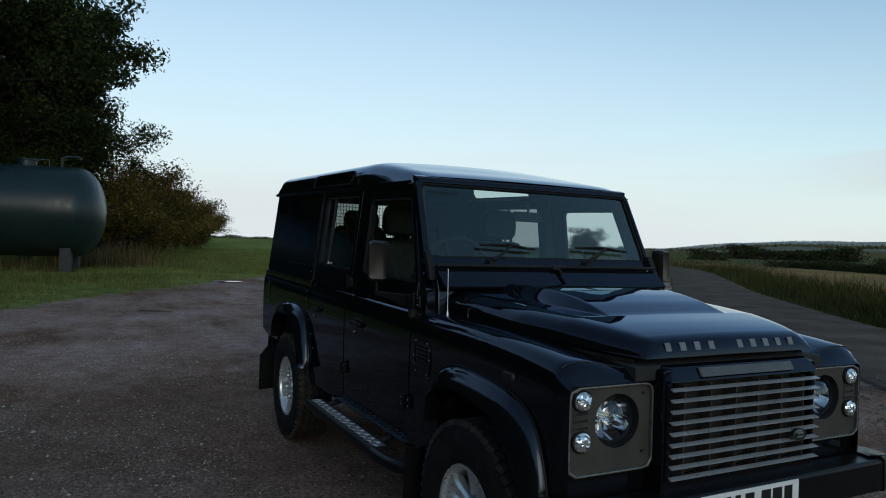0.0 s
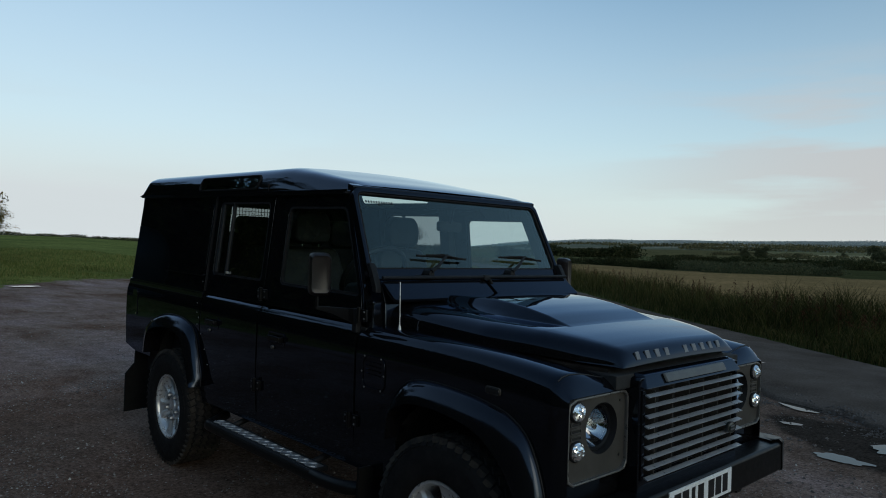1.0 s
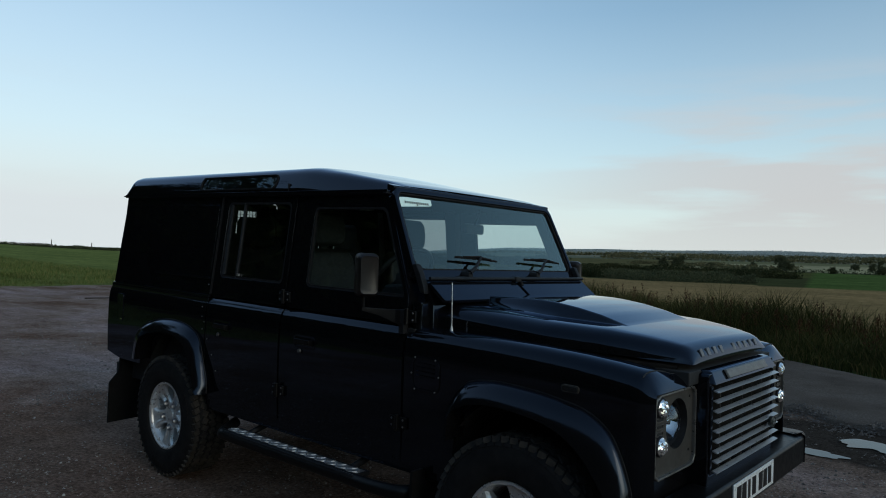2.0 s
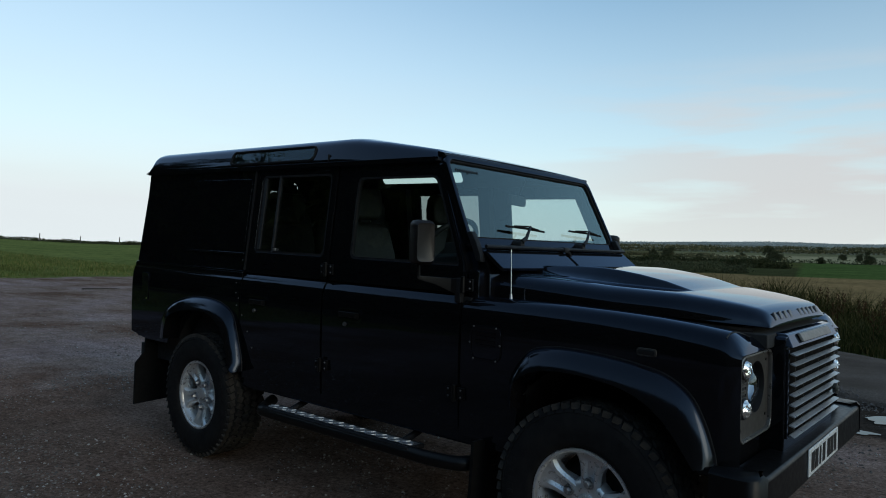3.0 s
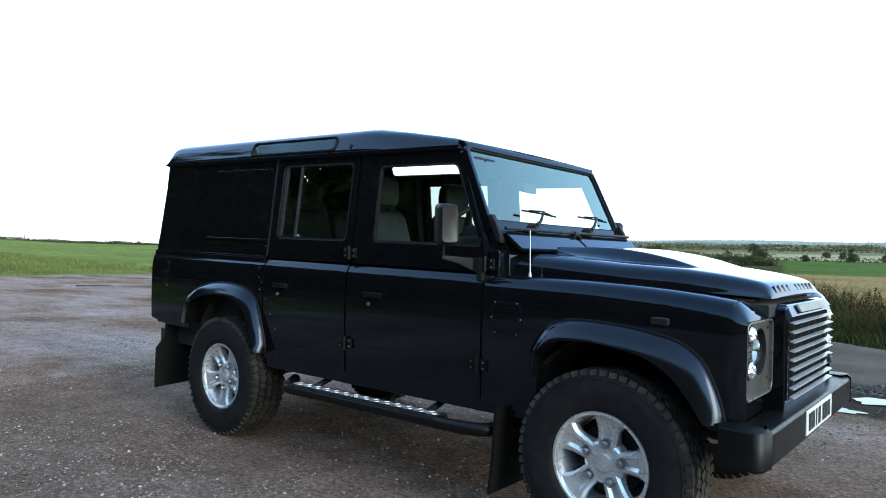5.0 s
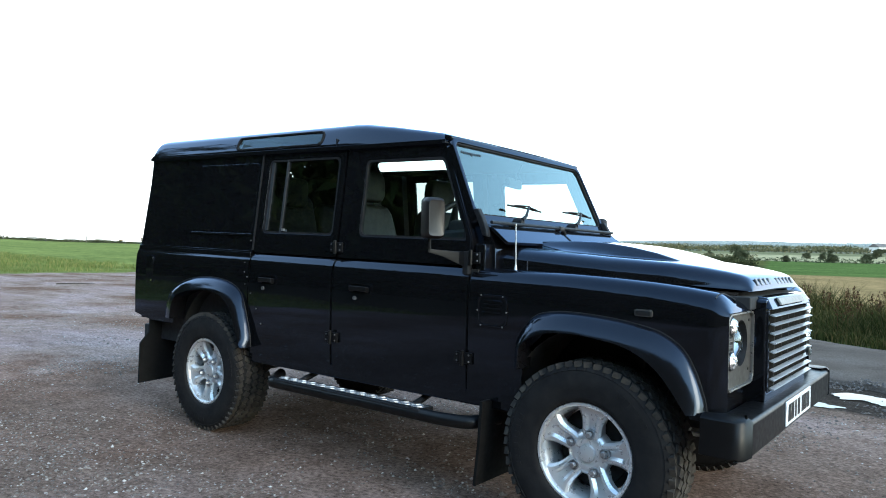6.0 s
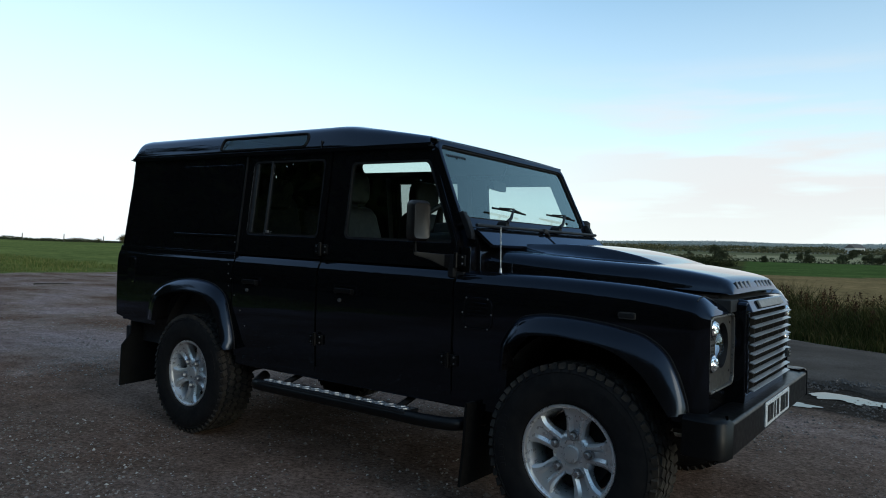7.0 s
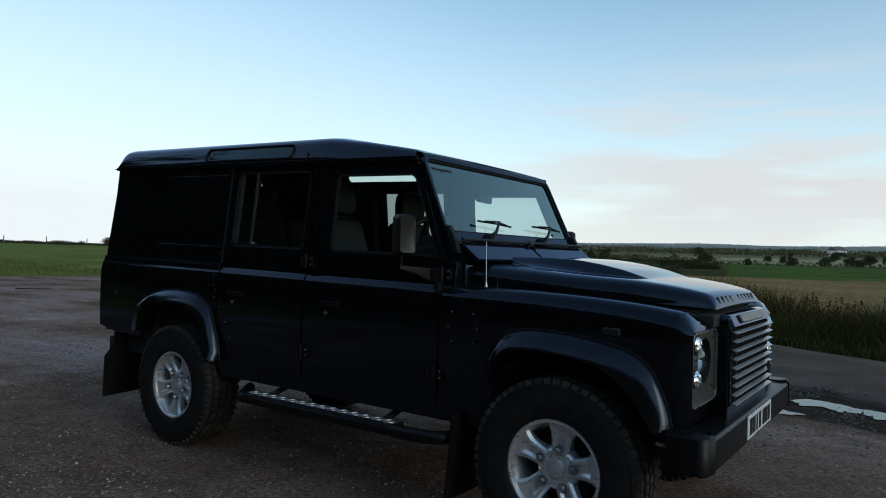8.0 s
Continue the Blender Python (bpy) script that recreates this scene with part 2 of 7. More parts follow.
LEAF_TREE = leaf("ash_leaves", (0.016, 0.027, 0.010), (0.032, 0.048, 0.016), (0.080, 0.085, 0.028))
LEAF_HEDGE = leaf("autumn_hedge_leaves", (0.045, 0.048, 0.016), (0.115, 0.092, 0.028), (0.27, 0.16, 0.045))
LEAF_FAR = leaf("far_foliage", (0.050, 0.062, 0.034), (0.080, 0.090, 0.050), (0.125, 0.118, 0.066))
LEAF_MID = leaf("autumn_vale_foliage", (0.060, 0.064, 0.034), (0.115, 0.108, 0.056), (0.19, 0.155, 0.080))
LEAF_NEAR = leaf("hawthorn_foliage", (0.022, 0.030, 0.013), (0.040, 0.048, 0.021), (0.075, 0.068, 0.032))
# hill woods paled: aerial haze is mixed into the leaf colours
LEAF_HILL = leaf("haze_tinted_hill_woods", (0.34, 0.375, 0.38), (0.37, 0.40, 0.40), (0.40, 0.42, 0.41))
GRASS = leaf("field_grass", (0.080, 0.108, 0.028), (0.145, 0.172, 0.046), (0.29, 0.25, 0.095))
WEED = leaf("tall_weeds", (0.024, 0.030, 0.009), (0.054, 0.060, 0.018), (0.14, 0.105, 0.042))
DRY = leaf("dry_stems", (0.055, 0.045, 0.022), (0.11, 0.085, 0.042), (0.22, 0.165, 0.085))
DOCK = leaf("dock_seed_heads", (0.045, 0.022, 0.012), (0.075, 0.035, 0.018), (0.11, 0.055, 0.03))


def stone_mat():
    m, nt, b = nodes_of("flint_stones")
    g = nt.nodes.new("ShaderNodeNewGeometry")
    r = ramp(nt, g.outputs["Random Per Island"], ((0.0, (0.10, 0.080, 0.068)), (0.60, (0.23, 0.190, 0.160)), (0.90, (0.33, 0.285, 0.25)), (1.0, (0.58, 0.53, 0.48))))
    nt.links.new(r.outputs["Color"], b.inputs["Base Color"])
    b.inputs["Roughness"].default_value = 0.8
    b.inputs["Specular IOR Level"].default_value = 0.1
    return m


STONE = stone_mat()
CLOD = mat("wet_clods", (0.045, 0.034, 0.027), (0.12, 0.094, 0.078), (0.5, 0.8), 9.0, relief=0.004, relief_scale=80.0)


def ground_mat():
    """Gravel yard, grass and ploughed or sown fields, told apart by the sheet's own cover weights."""
    m, nt, b = nodes_of("ground")
    at = nt.nodes.new("ShaderNodeAttribute")
    at.attribute_name = "grassy"
    tone = nt.nodes.new("ShaderNodeAttribute")
    tone.attribute_name = "tone"
    # gravel: trodden earth, grit and pale chips
    broad = tex_noise(nt, 1.0, 7.0, 0.62)
    b_map = nt.nodes.new("ShaderNodeMapping")
    b_map.inputs["Rotation"].default_value = (0, 0, radians(28))
    b_map.inputs["Scale"].default_value = (0.34, 1.15, 1.0)
    b_tc = nt.nodes.new("ShaderNodeTexCoord")
    nt.links.new(b_tc.outputs["Object"], b_map.inputs["Vector"])
    nt.links.new(b_map.outputs["Vector"], broad.inputs["Vector"])
    grit = tex_noise(nt, 34.0, 8.0, 0.80)
    earth = ramp(nt, broad.outputs["Fac"], ((0.32, (0.178, 0.121, 0.097)), (0.48, (0.236, 0.168, 0.143)), (0.68, (0.296, 0.225, 0.202))))
    zone = tex_noise(nt, 0.30, 5.0, 0.6)
    zone_r = ramp(nt, zone.outputs["Fac"], ((0.41, (0.72, 0.60, 0.50)), (0.50, (1.06, 1.0, 0.94)), (0.60, (1.26, 1.23, 1.27))))
    zmix = nt.nodes.new("ShaderNodeMixRGB")
    zmix.blend_type, zmix.inputs["Fac"].default_value = 'MULTIPLY', 1.0
    nt.links.new(earth.outputs["Color"], zmix.inputs["Color1"])
    nt.links.new(zone_r.outputs["Color"], zmix.inputs["Color2"])
    gr = ramp(nt, grit.outputs["Fac"], ((0.36, (0.36, 0.35, 0.34)), (0.64, (1.68, 1.66, 1.65))))
    mul = nt.nodes.new("ShaderNodeMixRGB")
    mul.blend_type, mul.inputs["Fac"].default_value = 'MULTIPLY', 1.0
    # damp brown earth where vehicles stand and turn, car's shade painted in too
    damp_shade = nt.nodes.new("ShaderNodeAttribute")
    damp_shade.attribute_name = "damp_shade"
    dn = tex_noise(nt, 0.9, 6.0, 0.65)
    da = nt.nodes.new("ShaderNodeMath")
    da.operation = 'ADD'
    nt.links.new(damp_shade.outputs["Fac"], da.inputs[0])
    nt.links.new(dn.outputs["Fac"], da.inputs[1])
    dh = nt.nodes.new("ShaderNodeMath")
    dh.operation, dh.inputs[1].default_value = 'MULTIPLY', 0.5
    nt.links.new(da.outputs["Value"], dh.inputs[0])
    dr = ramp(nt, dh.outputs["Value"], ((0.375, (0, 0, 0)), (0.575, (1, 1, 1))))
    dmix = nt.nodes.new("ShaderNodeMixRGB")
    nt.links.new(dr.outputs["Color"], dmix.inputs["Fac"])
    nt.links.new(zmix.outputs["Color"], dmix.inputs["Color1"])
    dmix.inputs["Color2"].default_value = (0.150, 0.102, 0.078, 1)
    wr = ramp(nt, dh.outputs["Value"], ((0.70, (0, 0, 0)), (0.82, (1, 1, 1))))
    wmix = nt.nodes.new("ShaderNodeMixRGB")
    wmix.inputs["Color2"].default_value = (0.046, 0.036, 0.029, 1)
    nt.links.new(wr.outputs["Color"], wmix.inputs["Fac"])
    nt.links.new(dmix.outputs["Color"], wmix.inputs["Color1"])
    nt.links.new(wmix.outputs["Color"], mul.inputs["Color1"])
    # trodden lumps and hollows a hand wide
    lump = tex_noise(nt, 5.5, 5.0, 0.72)
    lump_r = ramp(nt, lump.outputs["Fac"], ((0.38, (0.80, 0.785, 0.78)), (0.50, (1.0, 1.0, 1.0)), (0.64, (1.20, 1.20, 1.21))))
    lmul = nt.nodes.new("ShaderNodeMixRGB")
    lmul.blend_type, lmul.inputs["Fac"].default_value = 'MULTIPLY', 1.0
    nt.links.new(gr.outputs["Color"], lmul.inputs["Color1"])
    nt.links.new(lump_r.outputs["Color"], lmul.inputs["Color2"])
    nt.links.new(lmul.outputs["Color"], mul.inputs["Color2"])
    tc = nt.nodes.new("ShaderNodeTexCoord")
    vor = nt.nodes.new("ShaderNodeTexVoronoi")
    vor.inputs["Scale"].default_value = 44.0
    nt.links.new(tc.outputs["Object"], vor.inputs["Vector"])
    sepc = nt.nodes.new("ShaderNodeSeparateColor")
    nt.links.new(vor.outputs["Color"], sepc.inputs["Color"])
    pick = ramp(nt, sepc.outputs["Red"], ((0.80, (0, 0, 0)), (0.86, (1, 1, 1))))
    size = ramp(nt, vor.outputs["Distance"], ((0.10, (1, 1, 1)), (0.34, (0, 0, 0))))
    patch = tex_noise(nt, 1.5, 6.0, 0.7)
    patch_r = ramp(nt, patch.outputs["Fac"], ((0.46, (0.0, 0.0, 0.0)), (0.60, (1, 1, 1))))
    f1 = nt.nodes.new("ShaderNodeMath")
    f1.operation = 'MULTIPLY'
    f2 = nt.nodes.new("ShaderNodeMath")
    f2.operation = 'MULTIPLY'
    nt.links.new(pick.outputs["Color"], f1.inputs[0])
    nt.links.new(size.outputs["Color"], f1.inputs[1])
    nt.links.new(f1.outputs["Value"], f2.inputs[0])
    nt.links.new(patch_r.outputs["Color"], f2.inputs[1])
    chips = nt.nodes.new("ShaderNodeMixRGB")
    chips.inputs["Color2"].default_value = (0.62, 0.59, 0.56, 1)
    nt.links.new(f2.outputs["Value"], chips.inputs["Fac"])
    nt.links.new(mul.outputs["Color"], chips.inputs["Color1"])
    # vegetation and fields: the parcel's tone, broken by two noises
    g1, g2 = tex_noise(nt, 0.09, 6.0, 0.6), tex_noise(nt, 1.6, 7.0, 0.75)
    r1 = ramp(nt, g1.outputs["Fac"], ((0.3, (0.72, 0.75, 0.72)), (0.7, (1.25, 1.2, 1.15))))
    r2 = ramp(nt, g2.outputs["Fac"], ((0.32, (0.5, 0.52, 0.5)), (0.68, (1.5, 1.45, 1.4))))
    ma, mb = nt.nodes.new("ShaderNodeMixRGB"), nt.nodes.new("ShaderNodeMixRGB")
    for q in (ma, mb):
        q.blend_type, q.inputs["Fac"].default_value = 'MULTIPLY', 1.0
    nt.links.new(tone.outputs["Color"], ma.inputs["Color1"])
    nt.links.new(r1.outputs["Color"], ma.inputs["Color2"])
    nt.links.new(ma.outputs["Color"], mb.inputs["Color1"])
    nt.links.new(r2.outputs["Color"], mb.inputs["Color2"])
    # ragged edge between the two
    en = tex_noise(nt, 1.1, 7.0, 0.75)
    add = nt.nodes.new("ShaderNodeMath")
    add.operation = 'ADD'
    nt.links.new(at.outputs["Fac"], add.inputs[0])
    nt.links.new(en.outputs["Fac"], add.inputs[1])
    edge = ramp(nt, add.outputs["Value"], ((0.90, (0, 0, 0)), (1.06, (1, 1, 1))))
    mix = nt.nodes.new("ShaderNodeMixRGB")
    nt.links.new(edge.outputs["Color"], mix.inputs["Fac"])
    nt.links.new(chips.outputs["Color"], mix.inputs["Color1"])
    nt.links.new(mb.outputs["Color"], mix.inputs["Color2"])
    nt.links.new(mix.outputs["Color"], b.inputs["Base Color"])
    rr = ramp(nt, broad.outputs["Fac"], ((0.3, (0.62, 0.62, 0.62)), (0.6, (0.92, 0.92, 0.92))))
    nt.links.new(rr.outputs["Color"], b.inputs["Roughness"])
    b.inputs["Specular IOR Level"].default_value = 0.0
    hm = nt.nodes.new("ShaderNodeMath")
    hm.operation = 'ADD'
    nt.links.new(grit.outputs["Fac"], hm.inputs[0])
    nt.links.new(f2.outputs["Value"], hm.inputs[1])
    bump(nt, b, hm.outputs["Value"], 0.6, 0.012)
    return m


def road_mat():
    m, nt, b = nodes_of("worn_tarmac")
    broad, fine = tex_noise(nt, 0.8, 7.0, 0.62), tex_noise(nt, 60.0, 3.0, 0.7)
    c = ramp(nt, broad.outputs["Fac"], ((0.3, (0.080, 0.061, 0.049)), (0.5, (0.120, 0.094, 0.077)), (0.7, (0.158, 0.127, 0.106))))
    f = ramp(nt, fine.outputs["Fac"], ((0.3, (0.6, 0.6, 0.6)), (0.7, (1.4, 1.4, 1.4))))
    mu = nt.nodes.new("ShaderNodeMixRGB")
    mu.blend_type, mu.inputs["Fac"].default_value = 'MULTIPLY', 1.0
    nt.links.new(c.outputs["Color"], mu.inputs["Color1"])
    nt.links.new(f.outputs["Color"], mu.inputs["Color2"])
    nt.links.new(mu.outputs["Color"], b.inputs["Base Color"])
    b.inputs["Roughness"].default_value = 0.85
    b.inputs["Specular IOR Level"].default_value = 0.0
    bump(nt, b, fine.outputs["Fac"], 0.7, 0.008)
    return m


def water_mat():
    m, nt, b = nodes_of("puddle_water")
    b.inputs["Base Color"].default_value = (0.035, 0.03, 0.025, 1)
    b.inputs["Roughness"].default_value = 0.03
    b.inputs["IOR"].default_value = 1.22
    n = tex_noise(nt, 7.0, 3.0)
    bump(nt, b, n.outputs["Fac"], 0.25, 0.002)
    return m


GROUND, ROAD, WATER = ground_mat(), road_mat(), water_mat()

# ---------------------------------------------------------------- building helpers
def mesh_object(name, verts, faces, material, bevel=0.0, smooth=40, segs=2, solid=0.0):
    me = bpy.data.meshes.new(name)
    bm = bmesh.new()
    vs = [bm.verts.new(v) for v in verts]
    for f in faces:
        try:
            bm.faces.new([vs[i] for i in f])
        except ValueError:
            pass
    bmesh.ops.remove_doubles(bm, verts=bm.verts, dist=1e-5)
    bmesh.ops.recalc_face_normals(bm, faces=bm.faces)
    if solid:
        bmesh.ops.solidify(bm, geom=list(bm.faces), thickness=solid)
    if bevel:
        edges = [e for e in bm.edges if len(e.link_faces) == 2 and e.calc_face_angle(0) > radians(25)]
        bmesh.ops.bevel(bm, geom=edges, offset=bevel, offset_type='OFFSET', segments=segs, profile=0.5, affect='EDGES', clamp_overlap=True)
    bm.to_mesh(me)
    bm.free()
    me.materials.append(material)
    for p in me.polygons:
        p.use_smooth = True
    me.set_sharp_from_angle(angle=radians(smooth))
    ob = new(name, me)
    if bevel:
        wn_ = ob.modifiers.new("flat_faces", 'WEIGHTED_NORMAL')
        wn_.keep_sharp = True
    return ob


def soup(name, verts, faces, material):
    """A large mesh of many loose pieces, straight from its lists."""
    me = bpy.data.meshes.new(name)
    me.from_pydata(verts, [], faces)
    me.materials.append(material)
    me.update()
    return new(name, me)


def part(name, geo, material, parent, label="", **kw):
    ob = mesh_object(name, geo[0], geo[1], material, **kw)
    ob.parent = parent
    if label:
        tagged(ob, label)
    return ob


def join(*geos):
    verts, faces = [], []
    for v, f in geos:
        k = len(verts)
        verts += [tuple(p) for p in v]
        faces += [tuple(i + k for i in q) for q in f]
    return verts, faces


def moved(geo, m):
    return [tuple(m @ Vector(v)) for v in geo[0]], geo[1]


BOX_FACES = [(0, 1, 3, 2), (4, 6, 7, 5), (0, 4, 5, 1), (2, 3, 7, 6), (0, 2, 6, 4), (1, 5, 7, 3)]


def box(x0, x1, y0, y1, z0, z1):
    return [(x, y, z) for x in (x0, x1) for y in (y0, y1) for z in (z0, z1)], BOX_FACES


def cbox(c, s, m=None):
    v, f = box(-s[0] / 2, s[0] / 2, -s[1] / 2, s[1] / 2, -s[2] / 2, s[2] / 2)
    m = Matrix.Translation(c) @ (m or Matrix.Identity(4))
    return moved((v, f), m)


def grid(rows, loop_u=False, loop_v=False, skip=None):
    """Faces between rows of points. loop_u closes each row, loop_v the last row to the first."""
    n, k = len(rows), len(rows[0])
    verts = [tuple(p) for r in rows for p in r]
    faces = []
    for i in range(n if loop_v else n - 1):
        for j in range(k if loop_u else k - 1):
            if skip and skip(i, j):
                continue
            a, b = i, (i + 1) % n
            c, d = j, (j + 1) % k
            faces.append((a * k + c, a * k + d, b * k + d, b * k + c))
    return verts, faces


def capped(rows):
    """A closed solid from rings of points."""
    v, f = grid(rows, loop_u=True)
    k, n = len(rows[0]), len(rows)
    f = f + [tuple(range(k))] + [tuple((n - 1) * k + i for i in range(k))]
    return v, f


def tube(pts, r, n=10):
    pts = [Vector(p) for p in pts]
    rows, ref = [], None
    for i, p in enumerate(pts):
        d = (pts[min(i + 1, len(pts) - 1)] - pts[max(i - 1, 0)]).normalized()
        a = d.orthogonal().normalized() if ref is None else (ref - d * ref.dot(d)).normalized()
        ref = a
        b = d.cross(a)
        rr = r[i] if isinstance(r, (list, tuple)) else r
        rows.append([p + (a * math.cos(t) + b * math.sin(t)) * rr for t in [2 * math.pi * q / n for q in range(n)]])
    return capped(rows)


def lathe(profile, n=48, closed=False):
    """Turned round the y axis: profile of (radius, y)."""
    rows = [[(r * math.cos(t), y, r * math.sin(t)) for t in [2 * math.pi * q / n for q in range(n)]] for r, y in profile]
    return grid(rows, loop_u=True, loop_v=closed)


def rounded(poly, r, n=5):
    """A polygon's corners rounded; every corner gives n + 1 points."""
    out, k = [], len(poly)
    for i in range(k):
        p, a, b = Vector(poly[i]), Vector(poly[i - 1]), Vector(poly[(i + 1) % k])
        u, w = (a - p), (b - p)
        q = min(r, u.length * 0.45, w.length * 0.45)
        p0, p1 = p + u.normalized() * q, p + w.normalized() * q
        for j in range(n + 1):
            t = j / n
            out.append(tuple(p0 * (1 - t) ** 2 + p * 2 * t * (1 - t) + p1 * t * t))
    return out


def plate2(poly, to3, d0, d1):
    """A plate: a flat outline carried into space by to3(u, v, depth), with thickness d0..d1."""
    return capped([[to3(u, v, d0) for u, v in poly], [to3(u, v, d1) for u, v in poly]])


def frame2(outer, inner, to3, d0, d1):
    """A frame between two outlines of the same number of points."""
    rows = [[to3(u, v, d0) for u, v in outer], [to3(u, v, d0) for u, v in inner],
            [to3(u, v, d1) for u, v in inner], [to3(u, v, d1) for u, v in outer]]
    return grid(rows, loop_u=True, loop_v=True)


def lerp_table(tab, x):
    if x <= tab[0][0]:
        return tab[0][1]
    for (a, p), (b, q) in zip(tab, tab[1:]):
        if x <= b:
            return p + (q - p) * (x - a) / (b - a)
    return tab[-1][1]


def smoothstep(a, b, x):
    t = min(1.0, max(0.0, (x - a) / (b - a)))
    return t * t * (3 - 2 * t)


def thing(name, label, category, group="", at=(0, 0, 0)):
    ob = new(name)
    ob.empty_display_size = 0.2
    ob.location = at
    return tagged(ob, label, category, group)


# ---------------------------------------------------------------- ground
GRASS_EDGE = [(-4.0, -14.0), (-7.0, -9.0), (-10.0, -6.0), (-13.6, -3.9), (-16.5, -2.3), (-19.5, 0.0), (-23.0, 2.2), (-26.6, 4.9), (-28.0, 8.1), (-27.9, 12.0), (-25.5, 20.0)]
ROAD_MID = [(24.0, -4.9), (14.0, -1.0), (8.0, 2.0), (4.0, 4.0), (1.0, 5.55), (-1.7, 7.15), (-4.4, 9.3), (-7.4, 11.6), (-11.3, 14.9), (-18.3, 21.2), (-25.0, 28.0), (-33.0, 36.0), (-40.0, 42.6), (-47.0, 47.8), (-58.0, 54.0), (-76.0, 62.0), (-100.0, 68.0)]


def left_of(poly, x, y):
    """Signed distance from an open line; positive to its right as it runs."""
    best, sgn = 1e9, 1
    for (x0, y0), (x1, y1) in zip(poly, poly[1:]):
        dx, dy = x1 - x0, y1 - y0
        t = max(0, min(1, ((x - x0) * dx + (y - y0) * dy) / (dx * dx + dy * dy)))
        ex, ey = x - x0 - t * dx, y - y0 - t * dy
        d = math.hypot(ex, ey)
        if d < best:
            best, sgn = d, 1 if dx * ey - dy * ex < 0 else -1
    return best * sgn


def height(x, y):
    """The lie of the land: level yard, a field that rises gently to the west, a vale with hills behind to the north."""
    d = math.hypot(x, y)
    az = math.degrees(math.atan2(y, x)) % 360
    w = smoothstep(128, 152, az) * (1 - smoothstep(230, 260, az))
    start = 26 - 14 * smoothstep(165, 176, az)
    crest = 1.45 + 0.75 * smoothstep(158, 168, az)
    west = crest * max(0.0, (d - start) / (150 - start)) if d < 150 else crest + 0.004 * (d - 150)
    north = lerp_table([(0, 0), (40, 0), (120, 0.3), (260, 1.2), (330, 2.4), (420, 4.6), (560, 8.0), (900, 14.5), (1500, 33), (2400, 60), (3200, 74), (4600, 80)], d)
    n2 = noise.noise(Vector((x / 420, y / 420, 0))) * smoothstep(700, 2600, d) * 11
    north *= lerp_table([(110, 1.0), (126, 0.84), (130, 0.62), (135, 0.25)], az) if d > 400 else 1.0
    h = west * w + (north + n2) * (1 - w)
    h += 0.02 * noise.noise(Vector((x * 0.35, y * 0.35, 3))) * smoothstep(6, 12, d)
    return h


def cover(x, y):
    """How grassy the place is (0 gravel, 1 grown), and its tone, with haze mixed in far off."""
    d, az = math.hypot(x, y), math.degrees(math.atan2(y, x)) % 360
    e = -left_of(GRASS_EDGE, x, y) if x < 0 else -10
    r = left_of(ROAD_MID, x, y)
    g = 0.0
    if x < 2 and y < 22 and e > -3 and r < 0:
        g = smoothstep(-1.7, 1.0, e)
    if r < -1.7 and y > 14 and x > -27:
        g = max(g, smoothstep(14, 17, y) * smoothstep(-1.8, -2.6, r))
    if r > 1.6:
        g = max(g, smoothstep(1.55, 1.9, r))
    if d > 34 and r < 0:
        g = 1.0
    if y < -16:
        g = max(g, smoothstep(-16, -18, y))
    if r > 0 and az > 40:
        u = r
        if u < 3.2:
            tone = (0.065, 0.075, 0.028)
        elif d < lerp_table([(90, 70), (96, 65), (110, 67), (116, 70), (120, 75), (124, 88), (135, 100)], az):
            tone = (0.25, 0.165, 0.080)                               # stubble
        elif d < 270:
            tone = (0.080, 0.116, 0.036) if az < 103 else (0.058, 0.060, 0.027) if az < 121 and d < 140 else ((0.085, 0.085, 0.032) if az < 113 else (0.15, 0.11, 0.055) if d < 120 else (0.10, 0.105, 0.05))
        elif d < 285:
            tone = (0.075, 0.08, 0.04)
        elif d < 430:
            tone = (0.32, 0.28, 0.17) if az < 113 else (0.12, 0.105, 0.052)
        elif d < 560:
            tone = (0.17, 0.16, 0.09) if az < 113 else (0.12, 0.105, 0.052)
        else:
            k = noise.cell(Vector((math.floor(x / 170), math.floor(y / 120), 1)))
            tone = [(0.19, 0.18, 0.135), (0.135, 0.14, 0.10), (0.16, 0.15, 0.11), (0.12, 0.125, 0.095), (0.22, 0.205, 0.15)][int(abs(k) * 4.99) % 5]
            hz = 0.75 * smoothstep(600, 2400, d)                      # aerial haze put into the hills' base colour
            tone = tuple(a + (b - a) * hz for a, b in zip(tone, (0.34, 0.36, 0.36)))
    elif y < -8.5 and x > -24:
        tone = (0.060, 0.050, 0.034)                                  # unseen ground, darkened so the doors reflect no green
    elif 118 < az < 144 and y > 13:
        tone = (0.17, 0.135, 0.055)
    else:
        tone = (0.165, 0.184, 0.058)
    return g, tone


